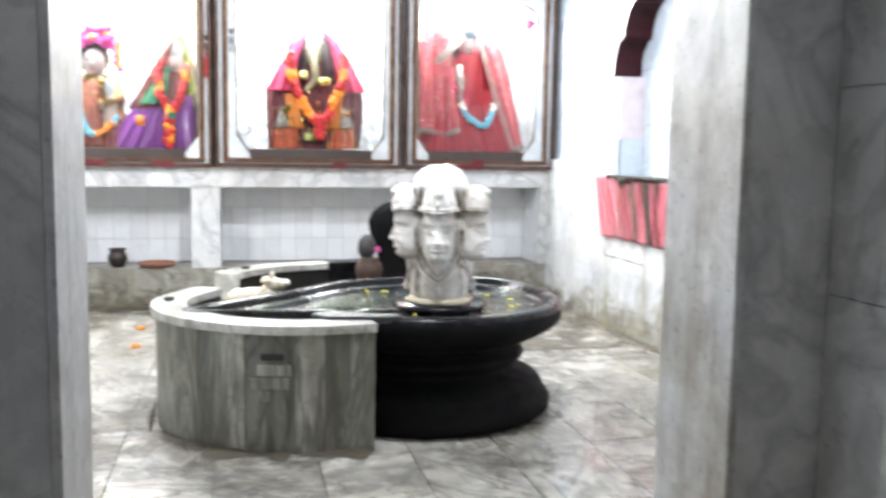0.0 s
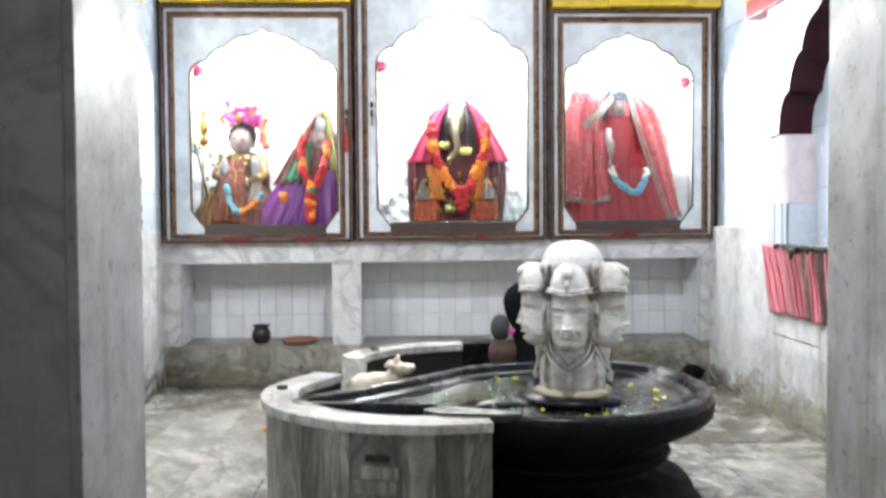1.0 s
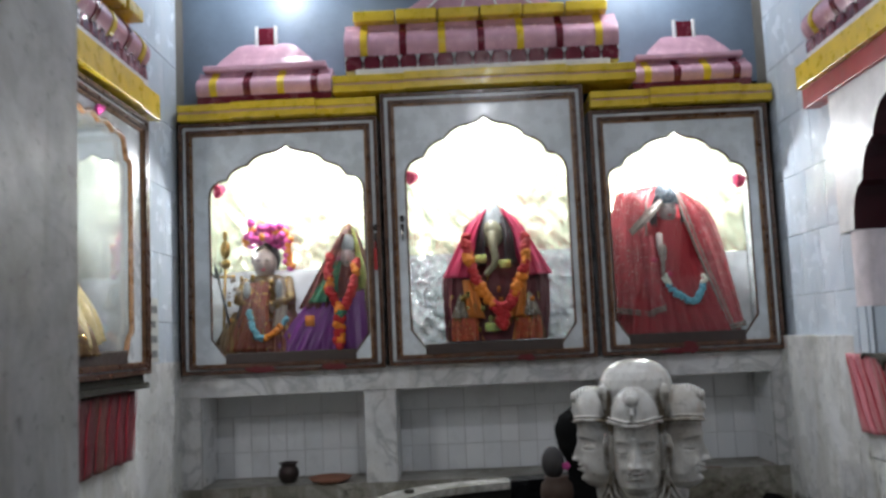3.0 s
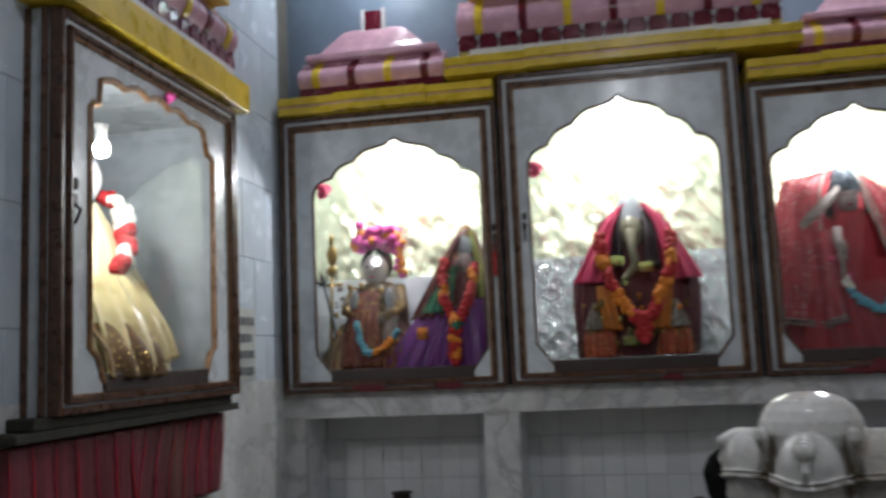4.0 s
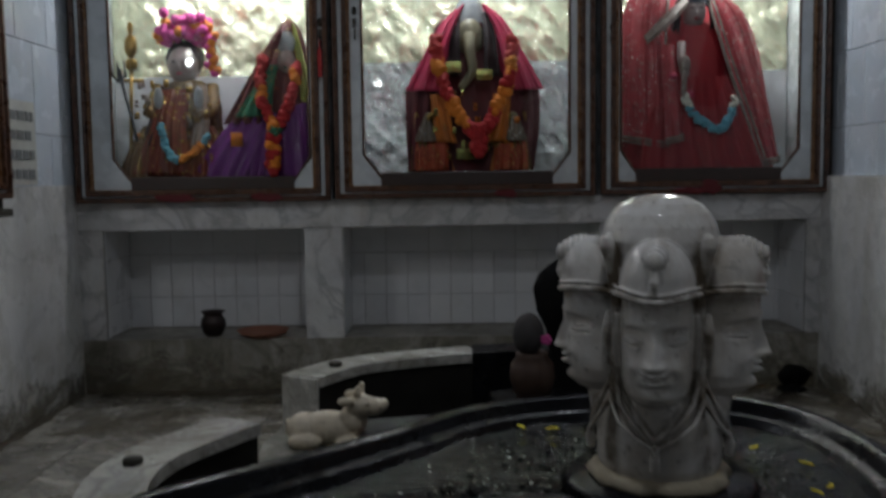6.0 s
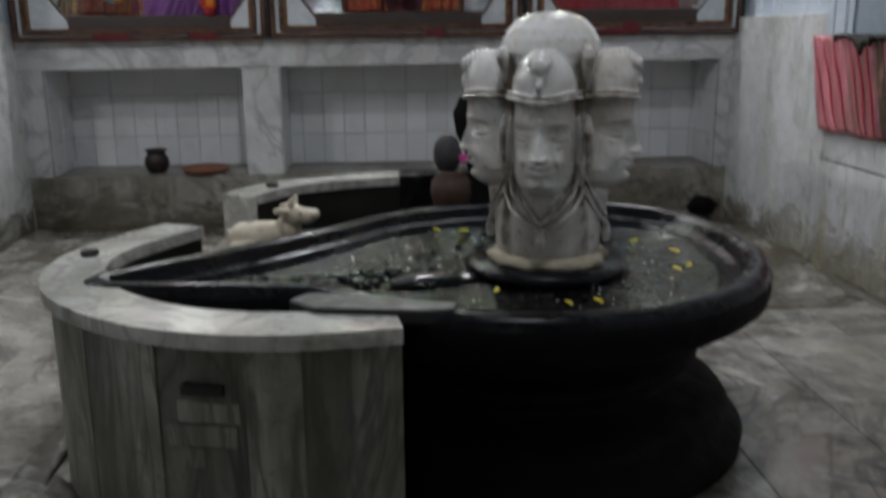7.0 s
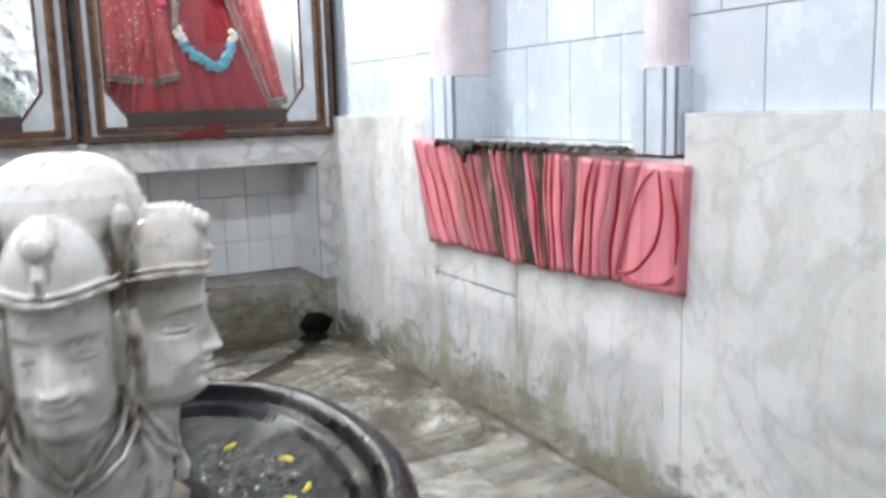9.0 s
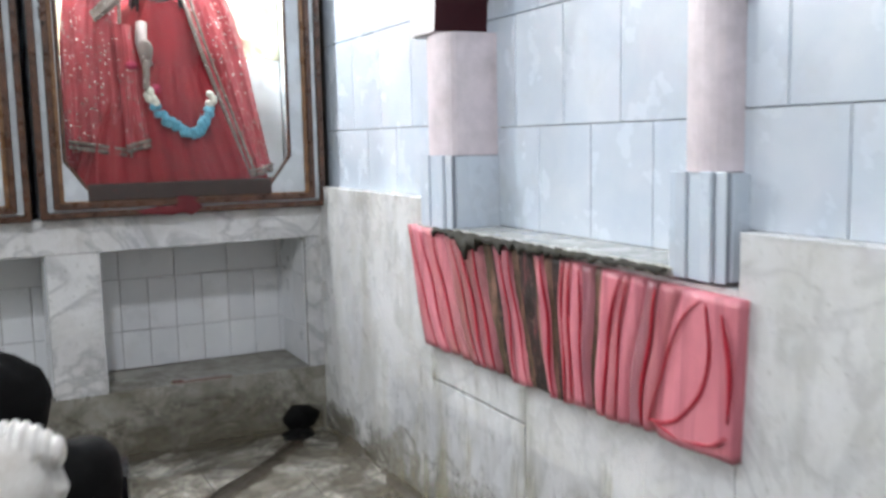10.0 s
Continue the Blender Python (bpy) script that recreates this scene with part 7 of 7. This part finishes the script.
for v in bm.verts:
    v.co += Vector((noise.noise(v.co * 22), 0.4 * noise.noise(v.co * 22 + Vector((3, 0, 0))), 0.4 * noise.noise(v.co * 25))) * 0.03
tagged(part("drain_mouth", bm, M_DULL, smooth=False), "black wet drain hole at the foot of the platform", "drain")


def stain_mat(name, colour, stretch, scale, low, high, thick):
    """Dried dirt film: patches of colour with clear gaps, thinning out upward to its ragged edge."""
    m = plain(name, colour, 0.55, 0.6, scale=12, relief=0.2, dirt=tuple(c * 0.5 for c in colour))
    t = m.node_tree
    body, out = t.nodes["Principled BSDF"], t.nodes["Material Output"]
    clear, mix = t.nodes.new("ShaderNodeBsdfTransparent"), t.nodes.new("ShaderNodeMixShader")
    at = node(m, "ShaderNodeSeparateXYZ")
    link(m, coords(m), at.inputs[0])
    span = node(m, "ShaderNodeMapRange")
    span.inputs["From Min"].default_value, span.inputs["From Max"].default_value = low, high
    span.inputs["To Min"].default_value, span.inputs["To Max"].default_value = 0.22, -0.2
    link(m, at.outputs["Z"], span.inputs["Value"])
    total = node(m, "ShaderNodeMath")
    link(m, noisy(m, coords(m, stretch), scale, 8, 0.72, 0.5), total.inputs[0])
    link(m, span.outputs[0], total.inputs[1])
    link(m, ramp(m, total.outputs[0], [(0.5, grey(0)), (0.72, grey(thick))]), mix.inputs[0])
    link(m, clear.outputs[0], mix.inputs[1])
    link(m, body.outputs[0], mix.inputs[2])
    link(m, mix.outputs[0], out.inputs[0])
    return m


M_FOOT = stain_mat("foot_grime", (0.16, 0.14, 0.09), (1, 1, 1.6), 5.0, 0.0, 0.3, 0.6)
M_RUN = stain_mat("olive_runs", (0.36, 0.335, 0.23), (4, 4, 0.9), 2.4, -0.35, 0.75, 0.6)
M_FLOOR_DIRT = stain_mat("floor_dirt", (0.1, 0.085, 0.055), (1, 1, 1), 3.2, -0.3, 0.5, 0.85)
M_FLOOR_DAMP = stain_mat("floor_damp", (0.07, 0.065, 0.055), (1, 1, 1), 2.4, -0.9, 0.75, 0.7)
for name, rows, mt, label in (("floor_stain", (-1.7, 1.49, 4.75, 5.39, 0.003, 0.004), M_FLOOR_DIRT, "dark brown dirt film on the floor before the platform"),
                              ("floor_stain", (0.85, 1.49, 3.9, 4.748, 0.003, 0.004), M_FLOOR_DIRT, "dark brown dirt film on the floor beside the wall"),
                              ("floor_stain", (-1.1, 1.1, 2.1, 3.898, 0.003, 0.004), M_FLOOR_DAMP, "damp dark film on the floor round the basin"),
                              ("wall_stain", (1.5025, 1.5035, 2.6, 5.39, 0.001, 0.36), M_FOOT, "brown and black grime along the foot of the marble wall"),
                              ("wall_stain", (1.4995, 1.5005, 3.3, 4.75, 0.001, 0.52), M_RUN, "olive water runs on the marble below the drape"),
                              ("wall_stain", (-1.785, -1.784, 2.6, 5.39, 0.001, 0.3), M_FOOT, "brown grime along the foot of the tiled wall"),
                              ("wall_stain", (-1.78, 1.49, 5.3955, 5.3965, 0.001, 0.247), M_FOOT, "brown grime along the foot of the platform")):
    ob = tagged(part(name, boxes(rows), mt), label, "stain", kind="stuff")
    ob.visible_shadow = False
M_FADED = plain("faded_lettering", (0.2, 0.21, 0.21), 0.7, 0.4)
sign = thing("wall_notice", "pale painted notice with four lines of dark lettering", "notice")
bm = boxes((-1.788, -1.784, 4.79, 5.03, 0.95, 1.275))
part("board", bm, plain("notice_paint", (0.55, 0.56, 0.52), 0.6, 0.2), sign)
rnd = random.Random(2)
for k in range(4):
    z = 1.235 - k * 0.075
    y = 4.81
    while y < 4.99:
        w = rnd.uniform(0.025, 0.06)
        bm = boxes((-1.784, -1.781, y, min(y + w, 5.01), z - 0.036, z))
        part("lettering", bm, M_FADED, sign)
        y += w + 0.012

# ---- tiles, slabs and floor ----


def piece_mesh(w, h, d, b=0.003):
    """A slab in the x-z plane with a rounded front edge, its back at y = 0."""
    bm = bmesh.new()
    vs = [bm.verts.new(p) for p in ((0, 0, 0), (w, 0, 0), (w, 0, h), (0, 0, h), (0, -d + b, 0), (w, -d + b, 0), (w, -d + b, h), (0, -d + b, h),
                                    (b, -d, b), (w - b, -d, b), (w - b, -d, h - b), (b, -d, h - b))]
    for a in (0, 4):
        for k in range(4):
            bm.faces.new((vs[a + k], vs[a + (k + 1) % 4], vs[a + 4 + (k + 1) % 4], vs[a + 4 + k]))
    bm.faces.new(vs[8:12])
    return bm


PIECES = {}


def piece(name, w, h, d, material, parent, m):
    key = (name, round(w, 3), round(h, 3), round(d, 3), material.name)
    if key not in PIECES:
        PIECES[key] = mesh_of(name, piece_mesh(w, h, d, 0.0012 if name == "slab" else 0.0016), material)
    ob = new(name, PIECES[key])
    ob.parent = parent
    ob.matrix_basis = m


def courses(name, face, x0, x1, rows, width, depth, material, parent, gap=0.002, shift=0.0, holes=()):
    """Rows of pieces on a wall that faces -y in its own frame; holes are (x0, x1, z0, z1)."""
    for r, (z0, z1) in enumerate(zip(rows, rows[1:])):
        spans = [(x0, x1)]
        for hx0, hx1, hz0, hz1 in holes:
            if z0 < hz1 - 0.02 and z1 > hz0 + 0.02:
                spans = [s for a, b in spans for s in ((a, min(b, hx0)), (max(a, hx1), b)) if s[1] - s[0] > 0.02]
        for a, b in spans:
            x = x0 - (shift + 0.5 * width * (r % 2))
            while x < b:
                p, q = max(x, a), min(x + width, b)
                if q - p > 0.02:
                    piece(name, q - p - gap, z1 - z0 - gap, depth, material, parent, face @ Matrix.Translation((p, 0, z0)))
                x += width


EAST = Matrix.Translation((RIGHT, 0, 0)) @ pose(0, 0, 0, 0, 0, -90)
WEST = Matrix.Translation((LEFT, 0, 0)) @ pose(0, 0, 0, 0, 0, 90)
ROWS = [0.942, 1.155, 1.515, 1.875, 2.235, 2.595, 2.955, CEIL]
we, ww, pl, fl = (bpy.data.objects[n] for n in ("wall_east", "wall_west", "platform", "floor"))
courses("tile", EAST, -5.4, -FRONT, [0.942, 1.15, 1.465, 1.78, 2.095, 2.41, 2.725, 3.04, CEIL], 0.24, 0.012, M_TILE, we, shift=0.07, holes=[(-AL1, -AL0, 0.8, 2.1)])
courses("tile", EAST @ Matrix.Translation((0, 0.095, 0)), -AL1, -AL0, [0.868, 1.139, 1.432, 1.73, 2.1], 0.22, 0.01, M_TILE, we, shift=0.015)
courses("tile", WEST, FRONT, 5.4, ROWS, 0.27, 0.012, M_TILE, ww, shift=0.12, holes=[(3.38, 4.6, 0.88, 2.12)])
for y0, y1, z0, z1 in ((FRONT, 2.35, 0, 0.942), (2.35, 3.248, 0, 0.942), (3.25, 3.93, 0, 0.843), (3.934, 4.437, 0, 0.413), (3.932, 4.437, 0.42, 0.843), (4.439, 5.398, 0, 0.942)):
    piece("slab", y1 - y0, z1 - z0, 0.055, M_DADO, we, EAST @ Matrix.Translation((-y1, 0, z0)))
courses("slab", WEST, FRONT, 5.4, [0.0, 0.945], 1.45, 0.014, M_DADO, ww, gap=0.001, shift=0.3, holes=[(3.38, 4.6, 0.9, 1.0)])
courses("slab", WEST, 3.38, 4.6, [0.0, 0.9], 1.3, 0.014, M_DADO, ww, gap=0.001)
for a, b in NICHES:
    for z0, z1, w in ((0.25, 0.398, 0.1037), (0.398, 0.602, 0.1037), (0.602, 0.742, 0.2074)):
        courses("tile", Matrix.Translation((0, 5.73, 0)), a, b, [z0, z1], w, 0.006, M_WHITE_TILE, pl, gap=0.0018, shift=(a - 0.802) % w)
        courses("tile", Matrix.Translation((a, 0, 0)) @ pose(0, 0, 0, 0, 0, 90), 5.42, 5.72, [z0, z1], 0.15, 0.005, M_WHITE_TILE, pl, gap=0.0018)
        courses("tile", Matrix.Translation((b, 0, 0)) @ pose(0, 0, 0, 0, 0, -90), -5.72, -5.42, [z0, z1], 0.15, 0.005, M_WHITE_TILE, pl, gap=0.0018)
courses("slab", Matrix.Translation((0.755, 0, 0)) @ pose(0, 0, 0, 0, 0, -90), -1.45, 1.8, [0.0, 0.68, 1.12, 1.75, 2.4], 0.9, 0.012, M_ANTE, bpy.data.objects["wall_porch_east"], shift=0.3)
rnd = random.Random(21)
x = 1.505
FLAT = pose(0, 0, 0, -90)
for w in (0.245, 0.30, 0.30, 0.32, 0.30, 0.30, 0.32, 0.30, 0.30, 0.32, 0.36):
    y = -1.8 - rnd.uniform(0, 0.5)
    while y < 5.42:
        n = rnd.choice((0.62, 0.75, 0.92))
        if y < 2.545 < y + n + 0.2 and y + n > 2.3:
            n = 2.545 - y
        a, b = max(y, -1.8), min(y + n, 5.41)
        if b - a > 0.03:
            piece("slab", w - 0.0025, b - a - 0.0025, 0.012, M_FLOOR, fl, Matrix.Translation((x - w, a + 0.002, -0.012 + rnd.uniform(-0.0012, 0.0012))) @ FLAT)
        y += n
    x -= w
